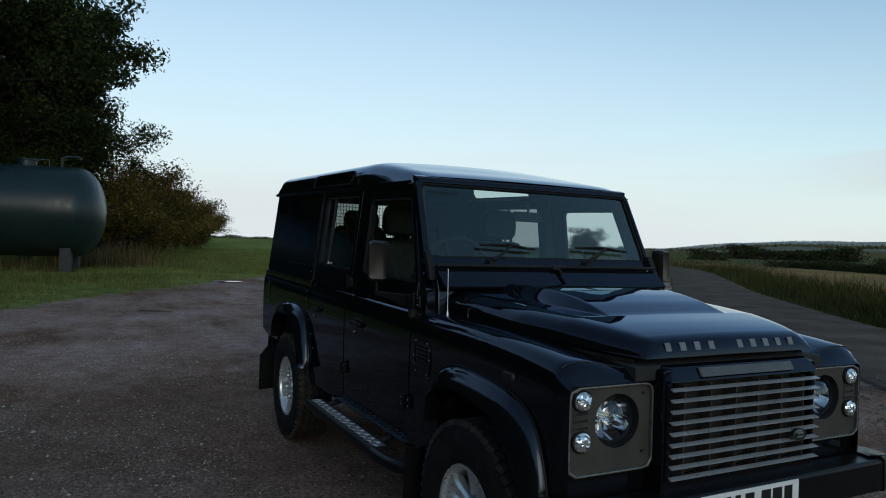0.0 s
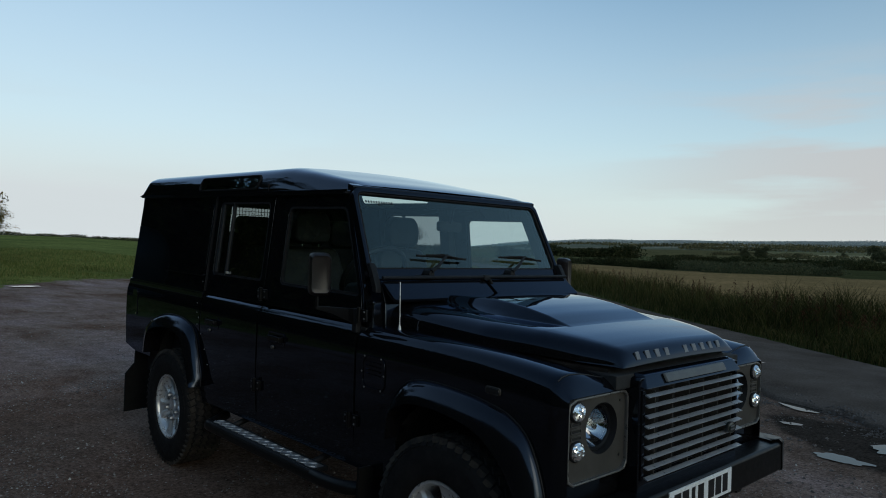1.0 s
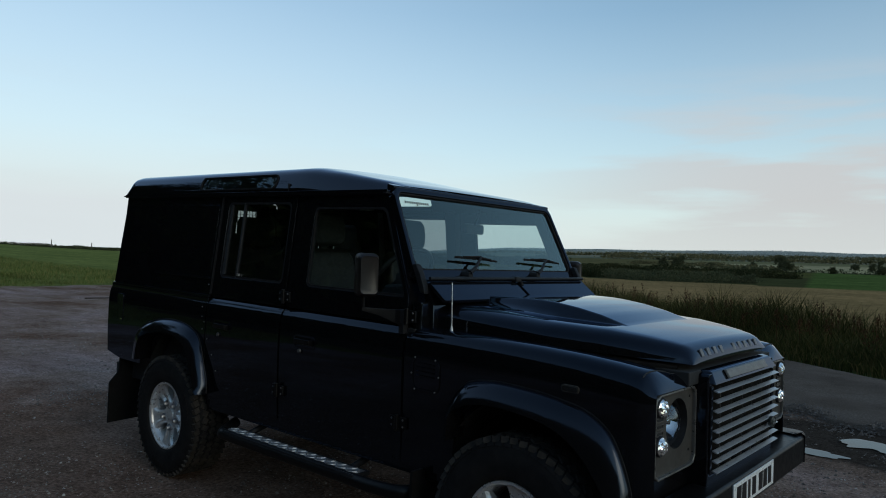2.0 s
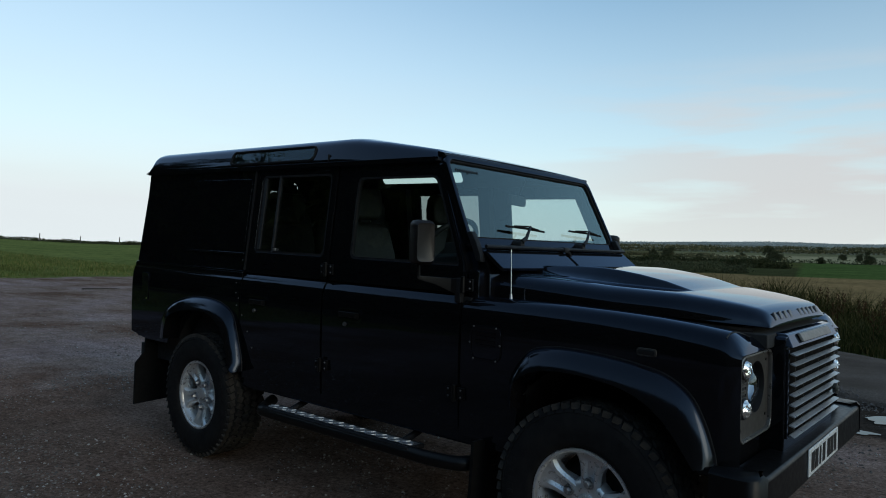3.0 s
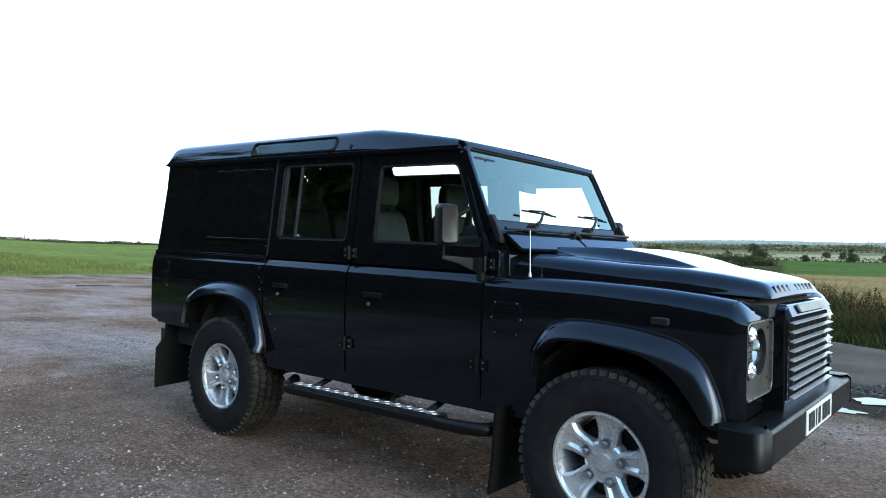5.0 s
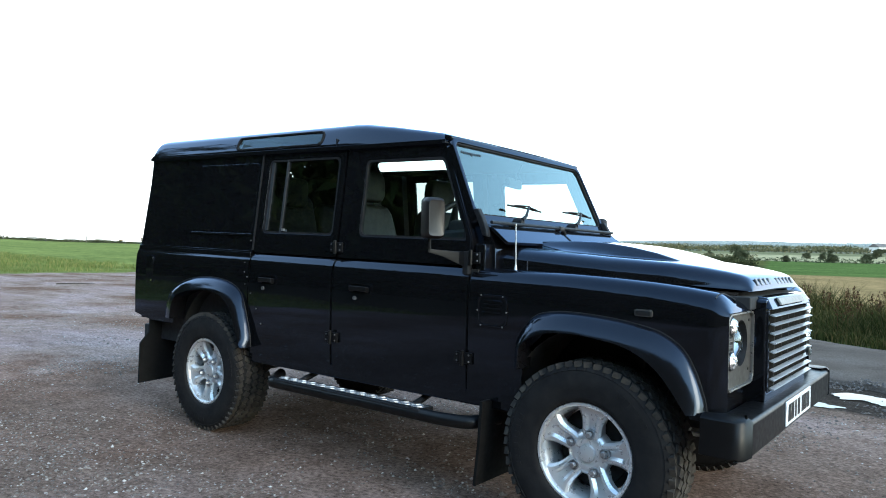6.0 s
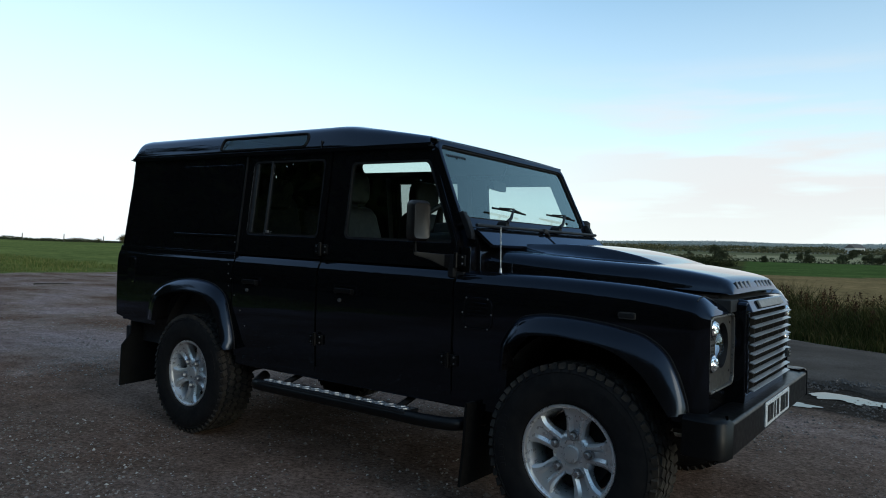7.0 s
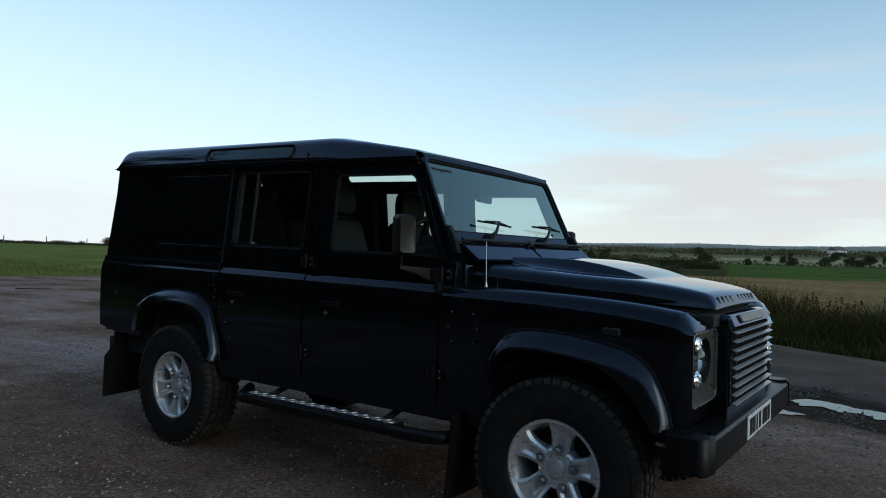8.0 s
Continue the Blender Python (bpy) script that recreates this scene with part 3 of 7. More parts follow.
azs = [90 + 0.5 * i for i in range(194)] + [187 + 4.35 * i for i in range(1, 60)]
azs = [a for a in azs if a < 449]
rads = [0.35 * i for i in range(1, 100)] + [35 * 1.06 ** i for i in range(0, 84)]
gv, gf, cov, tones, damp_shades = [(0, 0, 0)], [], [0.0], [(0.1, 0.1, 0.1)], [0.6]
for rr_ in rads:
    for a_ in azs:
        x_, y_ = rr_ * math.cos(radians(a_)), rr_ * math.sin(radians(a_))
        gv.append((x_, y_, height(x_, y_)))
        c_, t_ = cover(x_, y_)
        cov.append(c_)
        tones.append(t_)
        # damp patches; the wide one about the car holds its painted shade as well
        r_ = left_of(ROAD_MID, x_, y_) if rr_ < 12 else -9
        wet = 0.95 * (1 - smoothstep(0.3, 0.85, abs(r_ + 1.68))) * smoothstep(-2.5, -0.5, x_) * (1 - smoothstep(3.0, 5.0, x_))
        damp_shades.append(wet + 0.56 * (1 - smoothstep(0.6, 1.35, math.hypot((x_ + 0.4) / 5.4, (y_ + 0.9) / 4.2))) + 0.62 * (1 - smoothstep(0.5, 1.2, math.hypot((x_ - 1.0) / 2.2, (y_ - 3.65) / 1.0))))
na = len(azs)
for j in range(na):
    gf.append((0, 1 + j, 1 + (j + 1) % na))
for i in range(len(rads) - 1):
    for j in range(na):
        a, b = 1 + i * na, 1 + (i + 1) * na
        gf.append((a + j, b + j, b + (j + 1) % na, a + (j + 1) % na))
ground = soup("ground", gv, gf, GROUND)
at_g = ground.data.attributes.new("grassy", 'FLOAT', 'POINT')
at_g.data.foreach_set("value", cov)
at_d = ground.data.attributes.new("damp_shade", 'FLOAT', 'POINT')
at_d.data.foreach_set("value", damp_shades)
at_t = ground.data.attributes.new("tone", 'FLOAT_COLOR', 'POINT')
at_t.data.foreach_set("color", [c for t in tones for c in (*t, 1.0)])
ground.data.polygons.foreach_set("use_smooth", [True] * len(ground.data.polygons))
tagged(ground, "grey-brown gravel yard running into green fields and hills", "ground", kind="structure")


def catmull(pts, n):
    out = []
    for i in range(len(pts) - 1):
        p = [Vector(pts[max(0, min(len(pts) - 1, i + k))]) for k in (-1, 0, 1, 2)]
        for j in range(n):
            t = j / n
            out.append(0.5 * ((2 * p[1]) + (p[2] - p[0]) * t + (2 * p[0] - 5 * p[1] + 4 * p[2] - p[3]) * t * t + (3 * p[1] - p[0] - 3 * p[2] + p[3]) * t ** 3))
    return out + [Vector(pts[-1])]


rows = []
line = catmull([(x, y, 0) for x, y in ROAD_MID], 16)
for i, p in enumerate(line):
    d = (line[min(i + 1, len(line) - 1)] - line[max(i - 1, 0)]).normalized()
    n_ = Vector((d.y, -d.x, 0))                       # to the far side
    ragged = 0.22 * noise.noise(p * 1.9) + 0.12 * noise.noise(p * 5.1)
    row = []
    near = -1.55 + 0.24 * smoothstep(-5.0, -2.0, p.x) * (1 - smoothstep(3.0, 6.0, p.x)) + 0.8 * ragged
    for w_, z_ in ((near - 0.035, -0.05), (near - 0.012, 0.035), (near + 0.03, 0.052), (-0.8, 0.066), (0, 0.075), (0.8, 0.065), (1.6 - 0.3 * ragged, 0.04), (1.68 - 0.3 * ragged, -0.03)):
        q = p + n_ * w_
        row.append((q.x, q.y, height(q.x, q.y) + z_))
    rows.append(row)
v_, f_ = grid(rows)
road = mesh_object("road", v_, f_, ROAD, smooth=60)
tagged(road, "narrow worn tarmac lane with crumbling edge", "road", kind="structure")


def puddle(cx, cy, rx, ry, turn, seed, z=0.006):
    pts = []
    for i in range(40):
        t = 2 * math.pi * i / 40
        k = 1 + 0.38 * noise.noise(Vector((math.cos(t) * 1.6, math.sin(t) * 1.6, seed))) + 0.16 * noise.noise(Vector((math.cos(t) * 5, math.sin(t) * 5, seed)))
        u, w = rx * k * math.cos(t), ry * k * math.sin(t)
        c, s = math.cos(radians(turn)), math.sin(radians(turn))
        x, y = cx + u * c - w * s, cy + u * s + w * c
        pts.append((x, y, height(cx, cy) + z))
    ob = mesh_object("water", pts, [tuple(range(40))], WATER)
    return tagged(ob, "shallow muddy puddle lying in the gravel", "puddle", group="puddles on the yard", kind="structure")


def pool(corners, seed, z):
    """A puddle with a given rough outline, frayed along its edge."""
    pts = []
    for p in catmull([(*c, 0) for c in corners + corners[:1]], 7)[:-1]:
        k = 0.07 * noise.noise(Vector((p.x * 5, p.y * 5, seed))) + 0.03 * noise.noise(Vector((p.x * 14, p.y * 14, seed)))
        pts.append((p.x + k, p.y + k * 1.5, z))
    ob = mesh_object("water", pts, [tuple(range(len(pts)))], WATER)
    return tagged(ob, "shallow muddy puddle lying in the gravel", "puddle", group="puddles on the yard", kind="structure")


pool([(0.24, 3.82), (0.33, 3.98), (0.50, 3.90), (0.68, 3.93), (0.86, 3.78), (0.97, 3.72), (1.08, 3.56), (0.98, 3.46), (0.80, 3.56), (0.64, 3.48), (0.52, 3.64), (0.37, 3.68)], 1.0, 0.012)
pool([(1.25, 3.62), (1.45, 3.52), (1.75, 3.40), (1.90, 3.22), (1.62, 3.18), (1.38, 3.34)], 8.0, 0.012)
puddle(0.20, 3.18, 0.20, 0.10, -5, 2.0, 0.010)
puddle(-0.72, 4.86, 0.27, 0.10, -32, 3.0, 0.014)
puddle(-0.50, 4.06, 0.10, 0.05, 10, 6.5, 0.010)
for px_, py_, pr_, pt_, seed_ in ((-2.66, 7.10, 0.20, -20, 7.5), (-2.40, 7.20, 0.20, -12, 9.5), (-2.16, 7.23, 0.14, -15, 11.5), (-2.52, 6.99, 0.15, -18, 13.5)):
    puddle(px_, py_, pr_, 0.020, pt_, seed_, 0.080)
puddle(-20.7, 1.85, 0.30, 0.42, 5, 4.0, 0.03)

# ---------------------------------------------------------------- the car
# front towards +x, front axle at x = 0, rear axle at x = -2.794; its nose-down stance is sheared, more with height, to
# fit the camera's view
car = thing("car", "black long-wheelbase off-road station wagon parked on gravel", "car")
AXLE = -2.794


def view_shear(p):
    x, y, z = p
    s = lerp_table([(0.45, 0.0), (1.15, 0.018), (1.83, 0.030)], z)
    return (x, y, z - s * (x + 1.4))


def cpart(name, geo, material, parent=car, label="", **kw):
    return part(name, ([view_shear(p) for p in geo[0]], geo[1]), material, parent, label, **kw)


def each(name, geos, material, parent=car, label="", **kw):
    return [cpart(name, g, material, parent, label, **kw) for g in geos]


def flip(geo, s):
    """The right side is built at negative y; s = -1 keeps it, s = 1 mirrors it."""
    return [(x, -s * y, z) for x, y, z in geo[0]], geo[1]


def side_y(z):
    """Half-width of the lower body."""
    return lerp_table([(0.48, 0.785), (0.6, 0.795), (0.85, 0.803), (1.0, 0.803), (1.07, 0.801), (1.12, 0.796), (1.15, 0.786), (1.17, 0.773), (1.185, 0.755)], z)


def upper_y(z):
    return 0.772 - (z - 1.19) * 0.118


def up3(u, v, d):
    """The upper side's leaning plane; d is depth inwards."""
    return (u, -(upper_y(v) - d), v)


def skin(x0, x1, zlow, ztop, nx, inward=0.02, extra_x=(), prof=side_y, zs=(0.85, 1.0, 1.07, 1.12, 1.15, 1.17, 1.185)):
    """A pressed side panel: columns from the lower edge zlow(x) to ztop, following the body's section."""
    xs = sorted(set([x0 + (x1 - x0) * i / nx for i in range(nx + 1)] + [x for x in extra_x if x0 <= x <= x1]))
    rows = []
    for x in xs:
        lo = zlow(x)
        col = [lo, (lo + max(lo, zs[0])) / 2] + [max(lo, z) for z in zs if z < ztop] + [ztop]
        rows.append([(x, -prof(z), z) for z in col] + [(x, -prof(ztop) + inward, ztop)])
    return grid(rows)


REAR_ARCH = [(-3.28, 0.665), (-3.25, 0.78), (-3.10, 0.90), (-2.83, 0.955), (-2.60, 0.935), (-2.48, 0.85), (-2.40, 0.70), (-2.37, 0.545)]
FRONT_ARCH = [(-0.345, 0.53), (-0.325, 0.80), (-0.22, 0.90), (-0.02, 0.925), (0.18, 0.91), (0.33, 0.83), (0.43, 0.62)]


def rear_low(x):
    if x < -3.28:
        return lerp_table([(-3.84, 0.705), (-3.60, 0.665), (-3.2, 0.665)], x)
    return lerp_table(REAR_ARCH, x) if x < -2.37 else 0.545


def front_low(x):
    return 0.545 if x < -0.345 else lerp_table(FRONT_ARCH, x) if x < 0.43 else 0.62


def rivets(pts, r=0.0045):
    gs = []
    for x, y, z in pts:
        gs.append(moved(lathe([(0.0, -0.004), (r * 0.7, -0.0035), (r, 0.0)], 8), Matrix.Translation((x, y, z))))
    return join(*gs)


def hinge(x, z, y, parent, s):
    g = join(cbox((x - 0.028, y, z), (0.045, 0.014, 0.055)), cbox((x + 0.028, y, z), (0.045, 0.014, 0.055)), tube([(x, y - 0.012, z - 0.038), (x, y - 0.012, z + 0.038)], 0.011, 10))
    h = cpart("hinge", flip(g, s), BUMPER, parent, bevel=0.003)
    pts = [(x + dx, y - 0.008, z + dz) for dx in (-0.036, 0.036) for dz in (-0.016, 0.016)]
    each("hinge_bolt", [flip(rivets([p], 0.0055), s) for p in pts], DULL, parent, "dull bolt head")
    return h


def door_handle(x, z, s, parent):
    y = -side_y(z)
    cpart("handle_recess", flip(frame2(rounded([(x - 0.09, z - 0.035), (x + 0.09, z - 0.035), (x + 0.09, z + 0.035), (x - 0.09, z + 0.035)], 0.02), rounded([(x - 0.08, z - 0.026), (x + 0.08, z - 0.026), (x + 0.08, z + 0.026), (x - 0.08, z + 0.026)], 0.016), lambda u, v, d: (u, y + d, v), -0.003, 0.006), s), PAINT, parent)
    cpart("handle", flip(join(cbox((x + 0.005, y - 0.022, z + 0.004), (0.13, 0.018, 0.026)), cbox((x - 0.055, y - 0.01, z), (0.024, 0.022, 0.03)), cbox((x + 0.06, y - 0.01, z), (0.02, 0.022, 0.03))), s), BUMPER, parent, bevel=0.005)
    cpart("lock", flip(moved(lathe([(0.0, -0.010), (0.010, -0.010), (0.012, 0.0)], 14), Matrix.Translation((x - 0.035, y - 0.002, z - 0.05))), s), DULL, parent, "dull key lock")


def window(outer, pane_name, s, parent, rubber=0.012, pane_mat=GLASS):
    inner = [(u, v) for u, v in outer]
    cu, cv = sum(u for u, v in outer) / len(outer), sum(v for u, v in outer) / len(outer)
    shr = [(u + (cu - u) * rubber / max(0.05, abs(cu - u)) * min(1, abs(cu - u) / 0.1), v + (cv - v) * rubber / max(0.05, abs(cv - v)) * min(1, abs(cv - v) / 0.1)) for u, v in outer]
    cpart("window_seal", flip(frame2(outer, shr, up3, 0.002, 0.022), s), RUBBER, parent)
    k = len(shr)
    ob = cpart(pane_name, flip(([up3(u, v, 0.012) for u, v in shr], [tuple(range(k))]), s), pane_mat, parent, smooth=20)
    return ob


for s in (-1, 1):
    # front wing with its rolled shoulder, and the nose turned down at the lamp
    rows = []
    for x in [-0.640, -0.60, -0.5, -0.4, -0.345, -0.33, -0.325, -0.30, -0.26, -0.22, -0.12, -0.02, 0.08, 0.18, 0.26, 0.33, 0.39, 0.43, 0.46, 0.49, 0.505, 0.52, 0.532, 0.542, 0.550, 0.556, 0.560]:
        a = min(0.9999, max(0.0, (x - 0.498) / 0.062))
        roll = a ** 1.7
        tuck = 0.028 * roll
        lo = front_low(x)
        f = lerp_table([(-0.15, 0.0), (0.10, -0.007), (0.25, -0.015), (0.38, -0.026), (0.46, -0.036), (0.52, -0.045)], x)
        pr = [(0.803, lo), (0.803, (lo + 1.0) / 2), (0.803, 0.995 + 0.3 * f), (0.803, 1.045 + 0.6 * f), (0.801, 1.085 + 0.85 * f), (0.796, 1.115 + 0.95 * f), (0.786, 1.142 + f), (0.771, 1.162 + f), (0.748, 1.175 + f), (0.71, 1.180 + f), (0.66, 1.178 + f), (0.60, 1.168 + f), (0.53, 1.152 + f), (0.42, 1.138 + f)]
        rows.append([(x, -(y - tuck), z - roll * max(0.0, z - 1.060)) for y, z in pr])
    wing = cpart("front_wing", flip(grid(rows), s), PAINT, label="glossy black front wing", smooth=50, solid=0.004)
    # lamp panel: face of the wing
    face = cpart("wing_front", flip(join(box(0.501, 0.521, -0.785, -0.664, 0.62, 1.058), box(0.501, 0.521, -0.452, -0.40, 0.62, 1.058), box(0.501, 0.521, -0.664, -0.452, 0.62, 0.816), box(0.501, 0.521, -0.664, -0.452, 1.028, 1.058)), s), PAINT)
    cpart("wing_seam", flip(tube([(0.506, -y, z - 0.033) for y, z in ((0.770, 1.150), (0.748, 1.162), (0.71, 1.167), (0.66, 1.165), (0.60, 1.155), (0.53, 1.139), (0.45, 1.128))], 0.0028, 6), s), DARK, wing)
    # side repeater
    cy = -0.804
    cpart("repeater_frame", flip(frame2(rounded([(0.197, 1.0195), (0.273, 1.0195), (0.273, 1.0495), (0.197, 1.0495)], 0.012), rounded([(0.2008, 1.0233), (0.2692, 1.0233), (0.2692, 1.0457), (0.2008, 1.0457)], 0.010), lambda u, v, d: (u, cy + d, v), -0.007, 0.006), s), GREY, wing, "grey rim", bevel=0.002)
    cpart("repeater", flip(plate2(rounded([(0.2008, 1.0233), (0.2692, 1.0233), (0.2692, 1.0457), (0.2008, 1.0457)], 0.010), lambda u, v, d: (u, cy + d, v), -0.010, 0.004), s), INK, wing, "smoked side indicator", bevel=0.004)
    # round blanking panel and slot behind the wheel
    side_of = lambda u, v, d: (u, -0.803 + d, v)
    edge_o = rounded([(-0.590, 0.898), (-0.418, 0.898), (-0.418, 1.055), (-0.590, 1.055)], 0.045, 7)
    edge_i = rounded([(-0.578, 0.910), (-0.430, 0.910), (-0.430, 1.043), (-0.578, 1.043)], 0.036, 7)
    cpart("intake_cover", flip(frame2(edge_o, edge_i, side_of, -0.006, 0.004), s), PAINT, wing, bevel=0.0025)
    cpart("intake_panel", flip(plate2(edge_i, side_of, -0.002, 0.004), s), PAINT, wing)
    for k in range(4):
        cpart("louvre", flip(capped([[(x_, -0.804, 1.030 - 0.019 * k), (x_, -0.811, 1.026 - 0.019 * k), (x_, -0.811, 1.022 - 0.019 * k), (x_, -0.804, 1.020 - 0.019 * k)] for x_ in (-0.556, -0.452)]), s), PAINT, wing)
    each("panel_screw", [flip(rivets([p]), s) for p in ((-0.586, -0.809, 0.975), (-0.422, -0.809, 0.975), (-0.565, -0.809, 1.049), (-0.443, -0.809, 1.049), (-0.565, -0.809, 0.904), (-0.443, -0.809, 0.904))], DULL, wing)

    # doors
    fd = cpart("front_door", flip(skin(-1.606, -0.655, lambda x: 0.545, 1.185, 8, inward=0.05), s), PAINT, label="black front door", solid=0.004)
    rd = cpart("rear_door", flip(skin(-2.388, -1.622, rear_low, 1.185, 12, inward=0.05, extra_x=[p[0] for p in REAR_ARCH]), s), PAINT, label="black rear door cut round the wheel arch", solid=0.004)
    q3 = cpart("quarter_panel", flip(skin(-3.815, -2.400, rear_low, 1.185, 24, inward=0.09, extra_x=[p[0] for p in REAR_ARCH]), s), PAINT, label="black riveted rear quarter panel", solid=0.004)
    cpart("waist_capping", flip(join(cbox((-3.1, -0.758, 1.188), (1.40, 0.05, 0.014)), cbox((-3.1, -0.783, 1.168), (1.40, 0.008, 0.032))), s), PAINT, q3, bevel=0.003)
    # door upper frames with glass
    fo = rounded([(-1.606, 1.187), (-0.66, 1.187), (-0.672, 1.32), (-0.893, 1.815), (-1.606, 1.815)], 0.012)
    fi_c = [(-1.452, 1.312), (-0.700, 1.312), (-0.708, 1.345), (-0.886, 1.748), (-1.452, 1.748)]
    fi = rounded(fi_c, 0.035)
    cpart("window_frame", flip(frame2(fo, fi, up3, 0.0, 0.03), s), PAINT, fd, bevel=0.003)
    window(rounded(fi_c, 0.035), "pane", s, fd)
    ro = rounded([(-2.388, 1.187), (-1.622, 1.187), (-1.622, 1.815), (-2.388, 1.815)], 0.012)
    ri_c = [(-2.325, 1.312), (-1.668, 1.312), (-1.668, 1.775), (-2.325, 1.775)]
    ri = rounded(ri_c, 0.035)
    cpart("window_frame", flip(frame2(ro, ri, up3, 0.0, 0.03), s), PAINT, rd, bevel=0.003)
    window(ri, "pane", s, rd, pane_mat=REAR_GLASS)
    cpart("glazing_bar", flip(plate2([(-2.158, 1.315), (-2.142, 1.315), (-2.142, 1.773), (-2.158, 1.773)], up3, 0.002, 0.02), s), TRIM, rd)
    cpart("window_channel", flip(plate2([(-2.308, 1.33), (-2.282, 1.33), (-2.282, 1.76), (-2.308, 1.76)], up3, 0.004, 0.02), s), TRIM, rd)
    cpart("window_latch", flip(cbox((-2.125, -0.752, 1.335), (0.02, 0.012, 0.014)), s), STEEL, rd)
    # hard-top side panel behind the doors
    qp = rounded([(-3.80, 1.187), (-2.398, 1.187), (-2.398, 1.815), (-3.77, 1.815)], 0.02)
    ht = cpart("hardtop_side", flip(plate2(qp, up3, 0.0, 0.03), s), PAINT, label="plain black hard-top side panel", bevel=0.004)
    cpart("side_glass", flip(plate2(rounded([(-3.12, 1.318), (-2.43, 1.318), (-2.43, 1.76), (-3.12, 1.76)], 0.03), up3, -0.004, 0.002), s), PAINT, ht, "dark blanked side window", bevel=0.002)
    cpart("side_ledge", flip(plate2([(-3.12, 1.292), (-2.42, 1.292), (-2.42, 1.304), (-3.12, 1.304)], up3, -0.012, 0.0), s), PAINT, ht, bevel=0.003)
    cpart("seam_strip", flip(plate2([(-2.402, 1.20), (-2.394, 1.20), (-2.394, 1.81), (-2.402, 1.81)], up3, -0.008, 0.004), s), PLASTIC, ht)
    # gutter under the roof
    cpart("rain_gutter", flip(join(cbox((-2.33, -0.708, 1.820), (2.91, 0.022, 0.014)), cbox((-2.33, -0.717, 1.829), (2.91, 0.006, 0.016))), s), PAINT, bevel=0.002)
    each("gutter_end", [flip(g, s) for g in (cbox((-3.797, -0.712, 1.824), (0.022, 0.018, 0.008)), cbox((-0.875, -0.722, 1.818), (0.018, 0.028, 0.007)))], PLASTIC)
    # hinges, handles, rivets
    hinge(-1.610, 1.245, -0.775, fd, s)
    hinge(-1.598, 0.735, -0.808, fd, s)
    hinge(-0.648, 1.228, -0.778, fd, s)
    hinge(-0.660, 0.732, -0.810, fd, s)
    door_handle(-1.385, 1.02, s, fd)
    door_handle(-2.20, 1.02, s, rd)
    each("side_rivet", [flip(rivets([p]), s) for p in ((-2.43, -0.806, 1.12), (-2.43, -0.807, 1.06), (-2.40, -0.808, 1.03), (-2.42, -0.808, 0.985), (-2.36, -0.808, 0.93), (-2.30, -0.807, 0.84), (-2.25, -0.806, 0.75), (-2.40, -0.785, 1.26))], DULL, q3, "dull rivet head")
    cpart("fuel_flap", flip(plate2(rounded([(-3.66, 0.93), (-3.56, 0.93), (-3.56, 1.12), (-3.66, 1.12)], 0.02), lambda u, v, d: (u, -0.803 + d, v), -0.003, 0.004), s), PAINT, q3, "black recessed fuel flap", bevel=0.002)
    cpart("flap_catch", flip(cbox((-3.575, -0.808, 0.945), (0.02, 0.006, 0.008)), s), CHROME, q3)
    # door pillars behind the gaps
    each("door_pillar", [flip(g, s) for g in (box(-1.66, -1.57, -0.775, -0.70, 0.5, 1.17), box(-0.70, -0.61, -0.775, -0.70, 0.5, 1.17), box(-2.45, -2.34, -0.77, -0.70, 0.95, 1.17))], DARK)
    each("window_pillar", [flip(g, s) for g in (plate2([(-1.66, 1.17), (-1.57, 1.17), (-1.57, 1.81), (-1.66, 1.81)], up3, 0.032, 0.09), plate2([(-2.44, 1.17), (-2.36, 1.17), (-2.36, 1.81), (-2.44, 1.81)], up3, 0.032, 0.09))], TRIM)
    # sill rail, step bar with chequer plate
    cpart("sill", flip(box(-2.36, -0.36, -0.790, -0.70, 0.503, 0.58), s), PAINT, bevel=0.008)
    bar = [(-2.14, -0.72, 0.45), (-2.10, -0.80, 0.43), (-2.02, -0.875, 0.436), (-1.90, -0.895, 0.436), (-0.95, -0.895, 0.436), (-0.74, -0.89, 0.434), (-0.60, -0.86, 0.434), (-0.55, -0.79, 0.436), (-0.52, -0.70, 0.44)]
    st = cpart("side_step", flip(tube([tuple(p) for p in catmull(bar, 5)], 0.032, 14), s), BUMPER, label="black tubular side step", smooth=60)
    cpart("step_tray", flip(box(-1.97, -0.84, -0.922, -0.805, 0.440, 0.464), s), PLASTIC, st, bevel=0.006)
    gs = []
    for i in range(28):
        for j in range(2):
            x, y = -1.945 + 0.0395 * i, -0.885 + 0.036 * j
            c, q = 0.027, 0.009
            k = 1 if (i + j) % 2 else -1
            m = Matrix.Translation((x, y, 0.4655)) @ Matrix.Rotation(radians(40 * k), 4, 'Z')
            gs.append(moved(capped([[(-c, 0, -0.004), (0, -q, -0.004), (c, 0, -0.004), (0, q, -0.004)], [(-c * 0.8, 0, 0.004), (0, -q * 0.7, 0.004), (c * 0.8, 0, 0.004), (0, q * 0.7, 0.004)]]), m))
    cpart("tread_plate", flip(box(-1.96, -0.85, -0.908, -0.826, 0.462, 0.4645), s), STEEL, st)
    cpart("chequer_tread", flip(join(*gs), s), CHEQUER, st, "bright diamond-pattern aluminium tread", smooth=20)
    for x in (-1.86, -0.98):
        cpart("step_bracket", flip(tube([(x, -0.86, 0.43), (x + 0.02, -0.76, 0.47), (x + 0.02, -0.66, 0.50)], 0.018, 8), s), PLASTIC, st)
